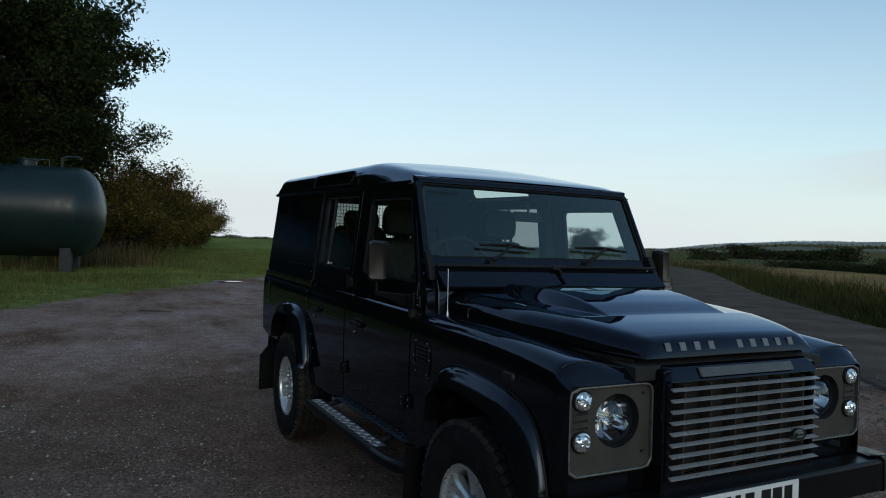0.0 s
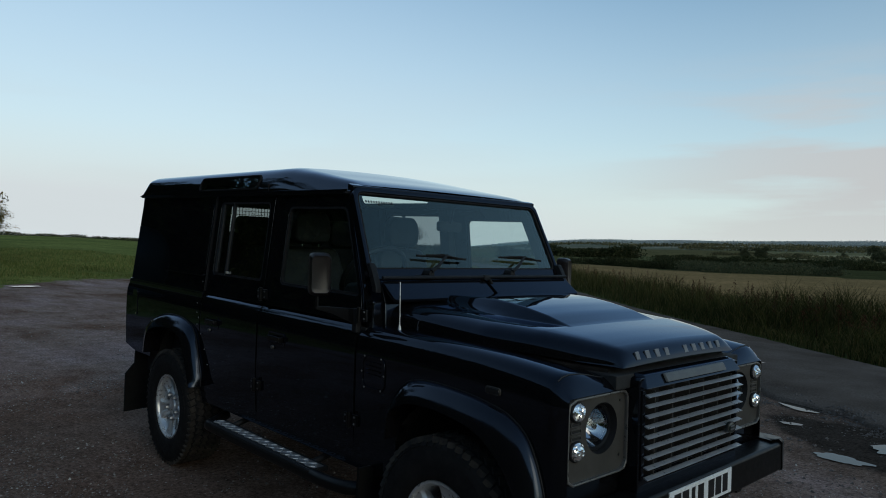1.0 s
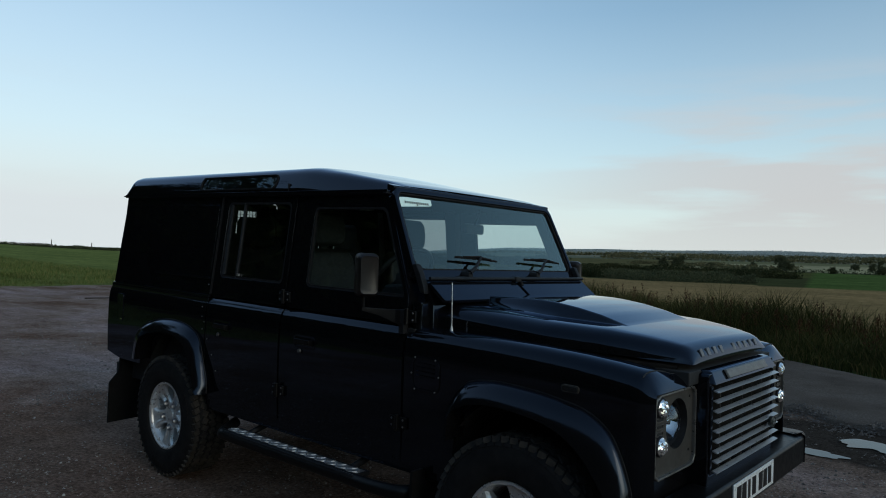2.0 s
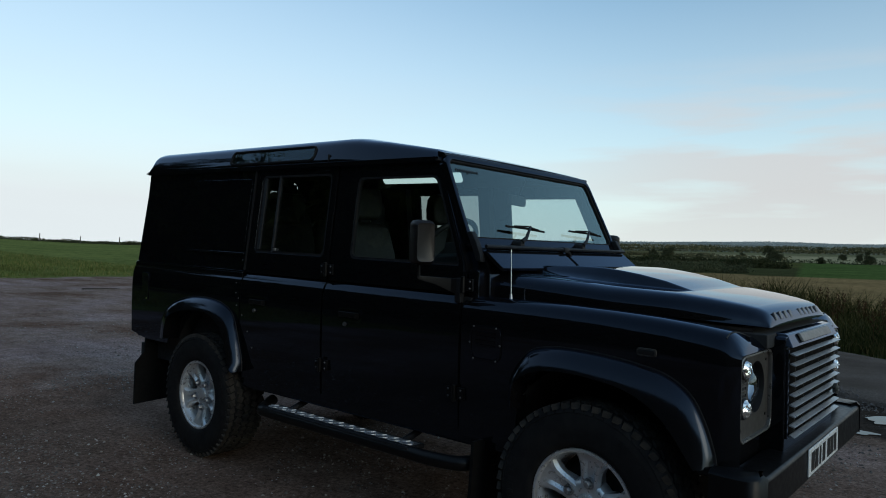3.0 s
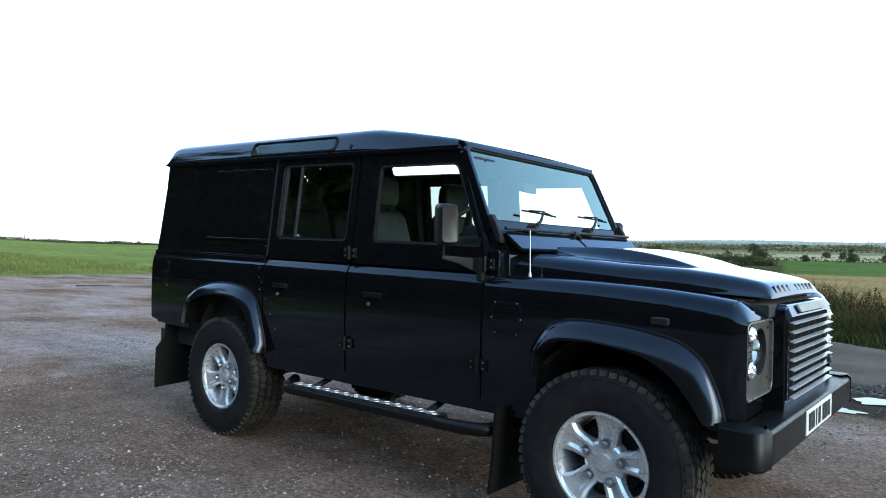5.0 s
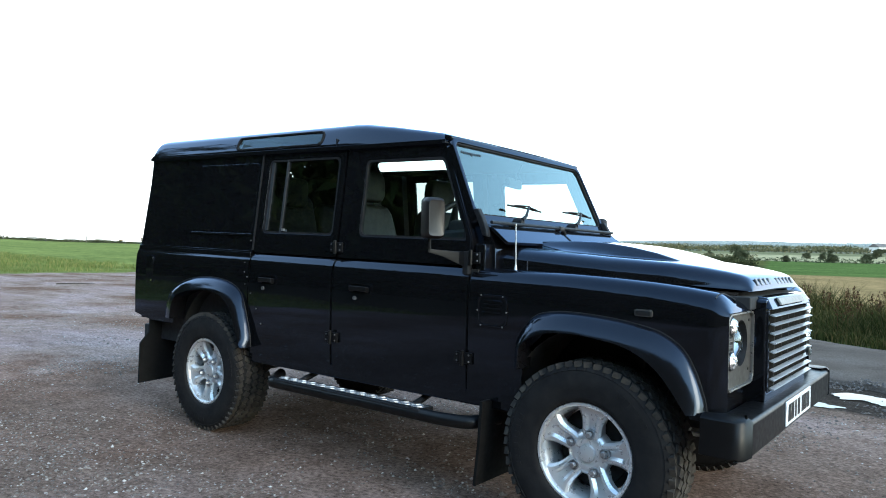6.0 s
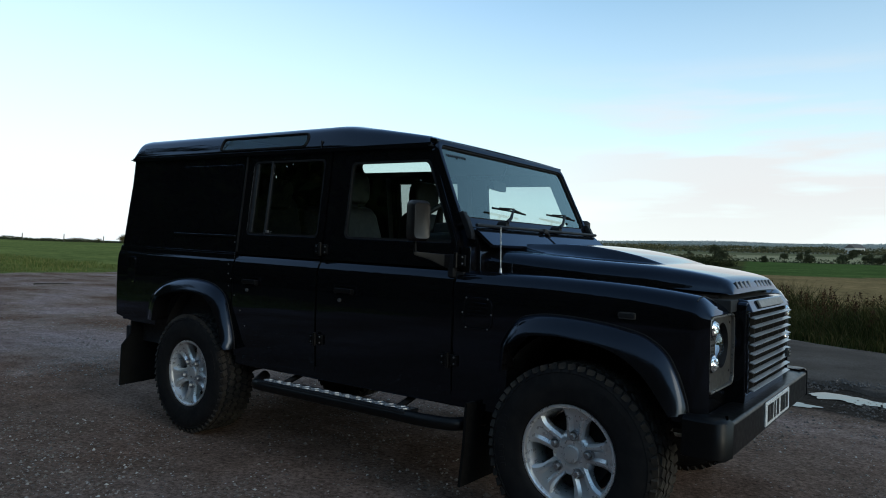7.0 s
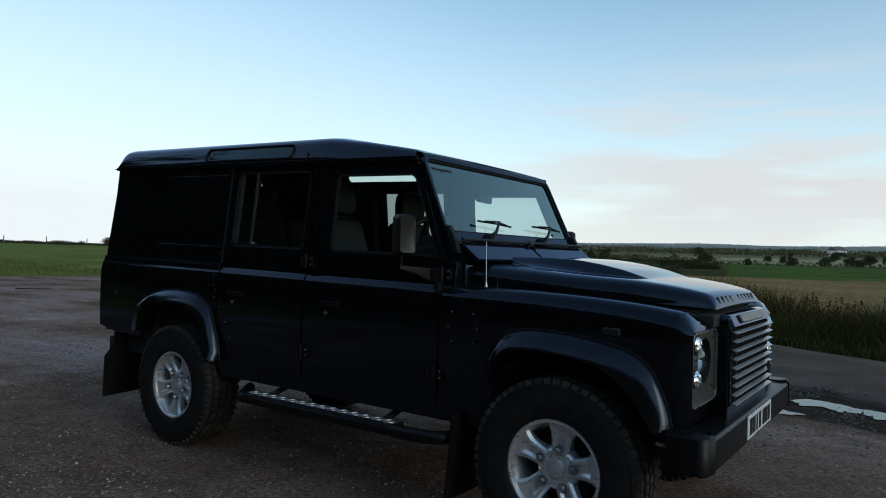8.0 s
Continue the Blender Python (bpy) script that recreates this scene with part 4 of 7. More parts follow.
    # wheel-arch flares: from the panel out to a rolled lip
    RU = [(-3.35, 0.72), (-3.335, 0.80), (-3.29, 0.895), (-3.184, 0.966), (-3.018, 1.011), (-2.837, 1.027), (-2.657, 1.017), (-2.528, 0.983), (-2.451, 0.925), (-2.398, 0.802), (-2.355, 0.669), (-2.35, 0.60)]
    RL = [(-3.20, 0.72), (-3.19, 0.80), (-3.151, 0.876), (-3.06, 0.916), (-2.95, 0.940), (-2.80, 0.952), (-2.67, 0.945), (-2.57, 0.915), (-2.50, 0.86), (-2.435, 0.757), (-2.39, 0.64), (-2.36, 0.60)]
    FU = [(-0.362, 0.72), (-0.36, 0.80), (-0.345, 0.865), (-0.281, 0.949), (-0.207, 0.979), (-0.091, 0.989), (0.078, 0.980), (0.210, 0.962), (0.312, 0.937), (0.397, 0.882), (0.449, 0.798), (0.484, 0.700), (0.494, 0.645)]
    FL = [(-0.318, 0.72), (-0.314, 0.79), (-0.303, 0.836), (-0.250, 0.878), (-0.176, 0.904), (-0.053, 0.912), (0.063, 0.903), (0.175, 0.884), (0.264, 0.848), (0.335, 0.793), (0.384, 0.730), (0.422, 0.67), (0.440, 0.64)]
    for pu, pl in ((RU, RL), (FU, FL)):
        pa = catmull([(a[0], a[1], 0) for a in pu], 4)
        m_ = len(pl) - 1
        wide = [0.12 * math.sin(math.pi * (0.12 + 0.76 * q / m_)) for q in range(m_ + 1)]
        pb = catmull([(b[0] + (b[0] - a[0]) * k, b[1] + (b[1] - a[1]) * k, 0) for a, b, k in zip(pu, pl, wide)], 4)
        rows = []
        for a, b in zip(pa, pb):
            rows.append([(a.x + (b.x - a.x) * k, y, a.y + (b.y - a.y) * k) for k, y in ((0, -0.798), (0.03, -0.816), (0.10, -0.829), (0.25, -0.843), (0.45, -0.856), (0.65, -0.866), (0.85, -0.874), (1.0, -0.878), (1.0, -0.860), (1.0, -0.76))])
        part("arch_flare", flip(grid(rows), s), FLARE, car, "glossy black plastic wheel-arch flare", smooth=35)
        part("flare_seal", flip(tube([(a.x, -0.806, a.y) for a in pa], 0.004, 6), s), PLASTIC, car)
    # wheel-arch liners
    for cx, w0, w1 in ((AXLE + 0.08, 0.49, 0.50), (0.06, 0.44, 0.46)):
        rows = []
        for k in range(17):
            t = math.pi * k / 16
            rows.append([(cx + 0.47 * math.cos(t), y, 0.50 + 0.46 * math.sin(t)) for y in (-0.79, -0.55, -0.45)])
        gl = grid(rows)
        cpart("arch_liner", flip(gl, s), DARK)
    # mud flaps
    rf_ = [(-0.865, 0.205), (-0.865, 0.50), (-0.80, 0.575), (-0.795, 0.70), (-0.45, 0.70), (-0.45, 0.225)]
    cpart("mud_flap", flip(plate2(rf_, lambda u, v, d: (-3.60 + d - 0.03 * (0.7 - v), u, v), -0.007, 0.007), s), FLAP, label="black rubber mud flap")
    cpart("mud_flap", flip(plate2([(-0.50, 0.55), (-0.51, 0.35), (-0.53, 0.15), (-0.545, 0.15), (-0.525, 0.35), (-0.515, 0.55)], lambda u, v, d: (u, d, v), -0.87, -0.58), s), FLAP, label="black rubber mud flap")
    # door mirror on its arm
    arm = [[(-0.668, -0.785, z) for z in (1.175, 1.255)], [(-0.70, -0.80, z) for z in (1.19, 1.255)], [(-0.75, -0.86, z) for z in (1.225, 1.258)], [(-0.795, -0.925, z) for z in (1.245, 1.262)]]
    arm = capped([[(x, y - 0.011, a), (x, y - 0.011, b), (x, y + 0.011, b), (x, y + 0.011, a)] for (x, y, a), (_, _, b) in arm])
    mr = cpart("door_mirror", flip(join(arm, tube([(-0.795, -0.925, 1.25), (-0.797, -0.926, 1.33)], 0.008, 8)), s), BUMPER, label="black door mirror on a tapered arm", bevel=0.005)
    cpart("arm_base", flip(cbox((-0.672, -0.783, 1.20), (0.035, 0.035, 0.115)), s), PLASTIC, mr, bevel=0.006)
    head = rounded([(-0.99, 1.312), (-0.89, 1.312), (-0.89, 1.515), (-0.99, 1.515)], 0.028, 6)
    hm = Matrix.Translation((-0.782, -0.925, 0)) @ Matrix.Rotation(radians(-112), 4, 'Z') @ Matrix.Translation((0.94, 0.0, 0))
    rings = []
    for sc, dy in ((0.80, 0.042), (0.86, 0.044), (0.97, 0.030), (1.0, 0.012), (1.0, -0.02), (0.97, -0.028)):
        rings.append([tuple(hm @ Vector((-0.94 + (u + 0.94) * sc, dy, 1.417 + (v - 1.417) * sc))) for u, v in head])
    cpart("mirror_shell", flip(capped(rings), s), SHELL, mr, "brown-black textured mirror shell", smooth=60)
    cpart("mirror_glass", flip(plate2([(-0.94 + (u + 0.94) * 0.9, 1.417 + (v - 1.417) * 0.92) for u, v in head], lambda u, v, d: tuple(hm @ Vector((u, d, v))), -0.031, -0.029), s), MIRROR_GLASS, mr)
    # windscreen hinge cover at the scuttle corner
    cpart("screen_bracket", flip(capped([[(x0, -0.735, z0), (x1, -0.735, z1), (x1, -0.70, z1), (x0, -0.70, z0)] for x0, z0, x1, z1 in ((-0.622, 1.340, -0.592, 1.334), (-0.634, 1.37, -0.596, 1.365), (-0.660, 1.43, -0.624, 1.43), (-0.682, 1.472, -0.652, 1.476))]), s), PLASTIC, bevel=0.006)
    # A-pillar foot and bulkhead side
    cpart("bulkhead_side", flip(box(-0.645, -0.585, -0.757, -0.66, 1.12, 1.30), s), PAINT, bevel=0.012)

# bonnet with its raised centre
BONNET_HW = [(-0.585, 0.665), (0.0, 0.635), (0.25, 0.575), (0.42, 0.515), (0.50, 0.475), (0.53, 0.458), (0.557, 0.446)]


def bonnet_z(x, y, hw, low):
    """Height of the bonnet: crowned base, and a raised centre with crisp edges that runs out at a cross crease."""
    a = abs(y) / hw
    base = lerp_table([(-0.585, 1.290), (-0.45, 1.284), (-0.05, 1.260), (0.225, 1.247), (0.36, 1.232), (0.45, 1.217), (0.50, 1.206), (0.525, 1.196), (0.54, 1.183), (0.55, 1.166), (0.557, 1.150)], x)
    crest = lerp_table([(-0.585, 1.322), (-0.45, 1.330), (-0.30, 1.336), (-0.20, 1.335), (-0.12, 1.329), (-0.02, 1.316), (0.10, 1.293), (0.225, 1.257)], x)
    rise = max(0.0, crest - base - 0.010) if x < 0.225 else 0.0
    top = lerp_table([(-0.585, 0.345), (0.225, 0.333)], x)
    foot = top + 0.005 + 0.080 * min(1.0, rise / 0.06)
    k = 0.0 if abs(y) > foot else 1.0 if abs(y) < top else (foot - abs(y)) / max(1e-6, foot - top)
    z = base + rise * k + 0.010 * (1 - a * a)
    e = max(0.0, (a - 0.83) / 0.17)
    return z - min(0.070, max(0.004, z - low)) * (1 - math.sqrt(max(0, 1 - min(e, 0.9999) ** 2)))


rows = []
bx = [-0.585 + 0.81 * i / 27 for i in range(28)] + [0.232, 0.26, 0.30, 0.34, 0.38, 0.42, 0.45, 0.475, 0.49, 0.50, 0.51, 0.52, 0.53, 0.538, 0.545, 0.551, 0.557]
for x in bx:
    hw = lerp_table(BONNET_HW, x)
    top = lerp_table([(-0.585, 0.345), (0.225, 0.333)], x)
    foot = top + 0.085 * (min(1.0, max(0.0, lerp_table([(-0.585, 0.45), (-0.45, 0.75), (-0.25, 1.0), (-0.12, 1.0), (0.10, 0.5), (0.225, 0.06)], x))))
    ya = [0.0, 0.1, 0.2, top - 0.05, top - 0.012, top - 0.004, top + 0.004, top + 0.012, (top + foot) / 2, foot - 0.008, foot, foot + 0.008]
    out = [foot + 0.008 + (0.86 * hw - foot - 0.008) * q for q in (0.3, 0.65, 1.0)] + [hw * q for q in (0.89, 0.92, 0.94, 0.955, 0.97, 0.98, 0.99, 0.997, 1.0)]
    if 0.86 * hw < foot + 0.01:
        out = [foot + 0.008 + (hw - foot - 0.008) * q for q in (0.1, 0.2, 0.3, 0.45, 0.6, 0.7, 0.78, 0.85, 0.91, 0.95, 0.985, 1.0)]
    ya = sorted(ya + out)
    ys = [-y for y in reversed(ya)] + ya[1:]
    lo = lerp_table([(-0.585, 1.170), (0.0, 1.168), (0.35, 1.152), (0.50, 1.144), (0.557, 1.140)], x)
    rows.append([(x, ys[0] - 0.003, lo)] + [(x, y, bonnet_z(x, y, hw, lo + 0.006)) for y in ys] + [(x, ys[-1] + 0.003, lo)])
last = rows[-1]
rows.append([(0.559, y * 0.995, 1.140) for x, y, z in last])
rows.append([(0.535, y * 0.98, 1.138) for x, y, z in last])
rows.insert(0, [(-0.594, y, z - 0.02) for x, y, z in rows[0]])
bonnet = cpart("bonnet", grid(rows), PAINT, label="glossy black bonnet with raised centre", smooth=38)
each("bonnet_seal", [flip(tube([(x, -(lerp_table(BONNET_HW, x) - 0.02), 1.155 - 0.035 * smoothstep(0.0, 0.5, x)) for x in (-0.57, -0.2, 0.1, 0.35, 0.5)], 0.012, 6), s) for s in (-1, 1)], RUBBER)
# maker's lettering on the bonnet edge, as plain raised blocks
for k, w_ in ((0, 0.040), (1, 0.045), (2, 0.045), (3, 0.043), (5.1, 0.043), (6.1, 0.046), (7.1, 0.045), (8.1, 0.040), (9.1, 0.043)):
    y = -0.335 + k * 0.0727
    cpart("letter_block", cbox((0.5475, y, 1.178), (0.006, w_ * 0.66, 0.033), Matrix.Rotation(radians(-22), 4, 'Y')), LETTER, bonnet, "raised silver-grey block", bevel=0.0015)
# aerial on the wing
cpart("aerial", join(tube([(-0.435, -0.715, 1.170), (-0.435, -0.715, 1.20)], [0.009, 0.005], 12), tube([(-0.435, -0.715, 1.195), (-0.437, -0.715, 1.28), (-0.440, -0.715, 1.40)], [0.0028, 0.0024, 0.0021], 8)), ALLOY, label="short thin steel aerial")

# front: grille, surround, lamps, bumper
cpart("slam_panel", box(0.40, 0.565, -0.50, 0.50, 1.06, 1.116), DARK, label="black panel under the bonnet edge", bevel=0.006)
sur = [(-0.408, 0.60), (0.408, 0.60), (0.408, 1.105), (-0.408, 1.105)]
cpart("grille_surround", join(frame2(rounded(sur, 0.02), rounded([(-0.385, 0.70), (0.385, 0.70), (0.385, 1.055), (-0.385, 1.055)], 0.02), lambda u, v, d: (0.605 - d, u, v), 0.0, 0.16)), PAINT, label="black grille surround", bevel=0.006)
cpart("grille_top", capped([[(0.595, -0.40, 1.068), (0.595, 0.40, 1.068), (0.560, 0.385, 1.118), (0.560, -0.385, 1.118)], [(0.628, -0.395, 1.062), (0.628, 0.395, 1.062), (0.600, 0.37, 1.112), (0.600, -0.37, 1.112)]]), PAINT, label="dark upper grille bar", bevel=0.006)
cpart("badge_plate", capped([[(0.622, -0.25, 1.076), (0.622, 0.25, 1.076), (0.604, 0.25, 1.110), (0.604, -0.25, 1.110)], [(0.632, -0.245, 1.078), (0.632, 0.245, 1.078), (0.614, 0.245, 1.110), (0.614, -0.245, 1.110)]]), INSERT, label="dark satin insert in the upper grille bar", bevel=0.003)
grille = cpart("grille", join(*[box(0.560, 0.620, y - 0.002, y + 0.002, 0.705, 1.050) for y in (-0.32, -0.19, -0.06, 0.06, 0.19, 0.32)]), GREY, label="silver slatted grille over dark grey ribs")
for k in range(9):
    z = 1.044 - 0.0405 * k
    sl = capped([[(0.616, y, z - 0.0085), (0.633, y * 1.014, z - 0.0125), (0.638, y * 1.014, z - 0.0125), (0.640, y * 1.014, z - 0.0085), (0.621, y, z - 0.0022), (0.616, y, z - 0.003)] for y in (-0.388, 0.388)])
    cpart("slat", sl, GRILLE, grille, bevel=0.0015)
for y in (-0.385, 0.385):
    cpart("grille_side", box(0.575, 0.612, y - 0.010, y + 0.010, 0.70, 1.055), PAINT, grille, bevel=0.003)
cpart("grille_mesh", box(0.548, 0.553, -0.385, 0.385, 0.70, 1.055), DARK)
cpart("grille_badge", moved(lathe([(0.0, -0.010), (0.022, -0.010), (0.028, -0.006), (0.028, 0.004)], 28), Matrix.Translation((0.648, 0.250, 0.820)) @ Matrix.Rotation(radians(90), 4, 'Z') @ Matrix.Diagonal((1.25, 1, 0.85, 1))), BADGE, grille, "oval green badge")
badge_m = Matrix.Translation((0.650, 0.250, 0.820)) @ Matrix.Rotation(radians(90), 4, 'Z') @ Matrix.Diagonal((1.25, 1, 0.85, 1))
cpart("badge_rim", moved(lathe([(0.0265, -0.009), (0.0295, -0.009), (0.0295, -0.004), (0.0265, -0.004)], 28, closed=True), badge_m), GREY, grille, "grey oval rim")
for k in (-0.007, 0.007):
    cpart("badge_bar", cbox((0.6605, 0.250, 0.820 + k), (0.002, 0.036, 0.006)), LETTER, grille)
cpart("lower_panel", box(0.53, 0.560, -0.36, 0.36, 0.63, 0.70), DARK)
wires = [tube([(0.572, -0.35 + 0.0125 * k, 0.635), (0.572, -0.35 + 0.0125 * k + (0.012 if k % 2 else -0.012), 0.700)], 0.0016, 4) for k in range(57)] + [tube([(0.572, -0.36, z), (0.572, 0.36, z)], 0.0016, 4) for z in (0.64, 0.652, 0.664, 0.676, 0.688, 0.70)]
tagged(cpart("lower_mesh", join(*wires), GREY, label="grey wire mesh below the grille"), kind="stuff")
for s in (-1, 1):
    # lamp bezel plate with a round opening for the headlamp
    cyl, czl, rl = -0.558, 0.922, 0.098
    n = 48
    circ = [(cyl + rl * math.cos(2 * math.pi * k / n), czl + rl * math.sin(2 * math.pi * k / n)) for k in range(n)]
    rect = []
    for k in range(n):
        t = 2 * math.pi * k / n
        c, q = math.cos(t), math.sin(t)
        y0, y1, z0, z1 = -0.775, -0.405, 0.738, 1.056
        f = min((y1 - cyl) / c if c > 1e-6 else 1e9, (y0 - cyl) / c if c < -1e-6 else 1e9, (z1 - czl) / q if q > 1e-6 else 1e9, (z0 - czl) / q if q < -1e-6 else 1e9)
        u, v = cyl + c * f, czl + q * f
        rect.append((u, v))
    # soften the four corners
    def soft(u, v):
        cu, cv, hu, hv, r = (-0.775 - 0.405) / 2, (0.738 + 1.056) / 2, 0.185, 0.159, 0.035
        a, b = abs(u - cu) - (hu - r), abs(v - cv) - (hv - r)
        if a > 0 and b > 0:
            l = math.hypot(a, b)
            if l > r:
                a, b = a * r / l, b * r / l
            return (cu + math.copysign(hu - r + a, u - cu), cv + math.copysign(hv - r + b, v - cv))
        return (u, v)
    rect = [soft(u, v) for u, v in rect]
    to = lambda u, v, d: (0.546 - d + 0.0, u, v)
    bz = cpart("lamp_bezel", flip(frame2(rect, circ, to, 0.0, 0.024), s), GREY, label="satin grey lamp bezel", smooth=30)
    rim_o = rect
    cu, cv = -0.590, 0.897
    rim_i = [(cu + (u - cu) * 0.955, cv + (v - cv) * 0.948) for u, v in rect]
    cpart("bezel_rim", flip(frame2(rim_o, rim_i, to, -0.014, 0.004), s), RIM, bz, bevel=0.003)
    # headlamp: dark bowl, reflector, lens
    at = lambda dx: Matrix.Translation((0.546 + dx, cyl, czl)) @ Matrix.Rotation(radians(90), 4, 'Z')
    cpart("headlamp_bowl", flip(moved(lathe([(0.098, 0.0), (0.094, 0.012), (0.090, 0.05), (0.088, 0.06)], 40), at(0.0)), s), PLASTIC, bz)
    cpart("headlamp_ring", flip(moved(lathe([(0.088, 0.034), (0.094, 0.028), (0.088, 0.022), (0.082, 0.030)], 40, closed=True), at(0.0)), s), PLASTIC, bz)
    rr_ = []
    for r0, dy in ((0.012, 0.092), (0.03, 0.088), (0.05, 0.074), (0.066, 0.056), (0.080, 0.030)):
        rr_.append([(r0 * math.cos(t), dy + 0.0025 * math.cos(8 * t), r0 * math.sin(t)) for t in [2 * math.pi * z_ / 40 for z_ in range(40)]])
    cpart("headlamp_reflector", flip(moved(grid(rr_, loop_u=True), at(0.0)), s), REFLECTOR, bz, "bright faceted reflector bowl", smooth=20)
    cpart("bulb_shield", flip(moved(lathe([(0.0, 0.028), (0.012, 0.030), (0.017, 0.04), (0.017, 0.09)], 20), at(0.0)), s), CHROME, bz)
    cpart("headlamp_lens", flip(moved(lathe([(0.0, -0.006), (0.03, -0.002), (0.06, 0.010), (0.083, 0.030)], 40), at(0.0)), s), LENS, bz, "clear domed round lens", smooth=60)
    # two small round lamps and the vent slots between
    for zc in (1.006, 0.862):
        a2 = Matrix.Translation((0.546, -0.716, zc)) @ Matrix.Rotation(radians(90), 4, 'Z')
        cpart("indicator_lamp", flip(moved(lathe([(0.040, 0.0), (0.040, -0.008), (0.036, -0.012), (0.034, -0.004)], 28), a2), s), PLASTIC, bz)
        seg, rr_, jr = 22, [], random.Random(int(zc * 1000))
        for q, (r0, dy) in enumerate(((0.0355, -0.006), (0.034, -0.013), (0.029, -0.019), (0.022, -0.023), (0.014, -0.026), (0.006, -0.027))):
            rr_.append([(r0 * math.cos(t), dy + jr.uniform(-0.0035, 0.0035) * (0.006 < r0 < 0.035), r0 * math.sin(t)) for t in [2 * math.pi * (z_ + 0.5 * (q % 2)) / seg for z_ in range(seg)]])
        v_, f_ = grid(rr_, loop_u=True)
        f_ = f_ + [tuple(range(len(v_) - seg, len(v_)))]
        cpart("ribbed_lens", flip(moved((v_, f_), a2), s), CLEAR, bz, "clear ribbed lamp lens over bright reflector", smooth=2)
    for k in range(3):
        zc = 0.960 - 0.026 * k
        pill = rounded([(-0.748, zc - 0.010), (-0.686, zc - 0.010), (-0.686, zc + 0.010), (-0.748, zc + 0.010)], 0.010, 4)
        pin = rounded([(-0.744, zc - 0.0055), (-0.690, zc - 0.0055), (-0.690, zc + 0.0055), (-0.744, zc + 0.0055)], 0.0055, 4)
        vs_ = cpart("vent_slot", flip(frame2(pill, pin, to, -0.005, 0.002), s), GREY, bz, bevel=0.002)
        cpart("slot_gap", flip(plate2(pin, to, -0.001, 0.004), s), DARK, vs_)
    each("bezel_screw", [flip(moved(lathe([(0.0, -0.004), (0.006, -0.003), (0.006, 0.0)], 10), Matrix.Translation((0.546, y, z)) @ Matrix.Rotation(radians(90), 4, 'Z')), s) for y, z in ((-0.445, 1.015), (-0.445, 0.80))], INK, bz)
    # grille-side filler beneath and beside the lamp
    cpart("wing_filler", flip(box(0.40, 0.519, -0.47, -0.402, 0.60, 1.06), s), PAINT, bevel=0.006)
    # small chrome cube standing for the screw beside the grille
    cpart("filler_screw", flip(cbox((0.526, -0.45, 0.70), (0.012, 0.012, 0.012)), s), CHROME)

bump_half = [(-0.868, 0.490), (-0.876, 0.545), (-0.875, 0.600), (-0.866, 0.628), (-0.842, 0.646), (-0.80, 0.655), (-0.74, 0.658)]
bump_prof = bump_half + [(-y, x) for y, x in reversed(bump_half)]
rows = []
for y, x in bump_prof:
    e = smoothstep(0.80, 0.868, abs(y))
    lo = 0.520 - 0.006 * e
    t_ = 0.985 - 0.12 * e
    rows.append([(x, y, lo), (x, y, 0.640), (x - 0.010 * (1 - e), y * (1 - 0.012 * e), 0.652), (x - 0.10 * (1 - e), y * t_, 0.655), (x - 0.13 * (1 - e), y * t_, 0.642), (x - 0.13 * (1 - e), y * t_, lo + 0.01), (x - 0.008, y, lo - 0.010)])
bumper = cpart("front_bumper", capped(rows), BUMPER, label="black front bumper with wrapped ends", bevel=0.006)
for s in (-1, 1):
    rows = []
    for y, x in bump_half[:6]:
        e = smoothstep(0.80, 0.868, abs(y))
        o = 0.006 * (0.3 + 0.7 * e)
        rows.append([(x + 0.004 * (1 - e), y - o, 0.512), (x + 0.004 * (1 - e), y - o, 0.652), (x - 0.012 * (1 - e), y + 0.010 * e, 0.664), (x - 0.09 * (1 - e), y * (0.985 - 0.12 * e), 0.664), (x - 0.09 * (1 - e), y * (0.985 - 0.12 * e), 0.512)])
    cpart("bumper_end_cap", flip(capped(rows), s), BUMPER, bumper, "black plastic bumper end cap", smooth=50)
    cpart("bumper_bolt", flip(moved(rivets([(0, 0, 0)], 0.016), Matrix.Translation((0.58, -0.50, 0.646)) @ Matrix.Rotation(radians(-90), 4, 'X')), s), STEEL, bumper)
    cpart("tow_eye", flip(cbox((0.60, -0.42, 0.492), (0.05, 0.05, 0.035)), s), PLASTIC, bumper, bevel=0.008)
plate_ = cpart("number_plate", cbox((0.6615, -0.015, 0.588), (0.006, 0.52, 0.111)), PLATE, label="white plate with dark bars", bevel=0.002)
for k, w_ in enumerate((0.050, 0.050, 0.026, 0.046, 0.050, 0.050, 0.044)):
    y = -0.215 + (0.062 * k + (0.026 if k > 3 else 0))
    cpart("plate_bar", cbox((0.6654, y, 0.588), (0.002, w_, 0.078)), INK, plate_)
each("underrun_bracket", [cbox((0.50, y, 0.50), (0.09, 0.05, 0.06)) for y in (-0.45, 0.45)], DARK, bumper, bevel=0.006)

# windscreen
def ws3(u, v, d):
    """Screen plane: v is height, it leans back; d is depth behind the face."""
    x = -0.650 - (v - 1.40) * 0.463
    return (x - d * 0.9, u, v - d * 0.42)


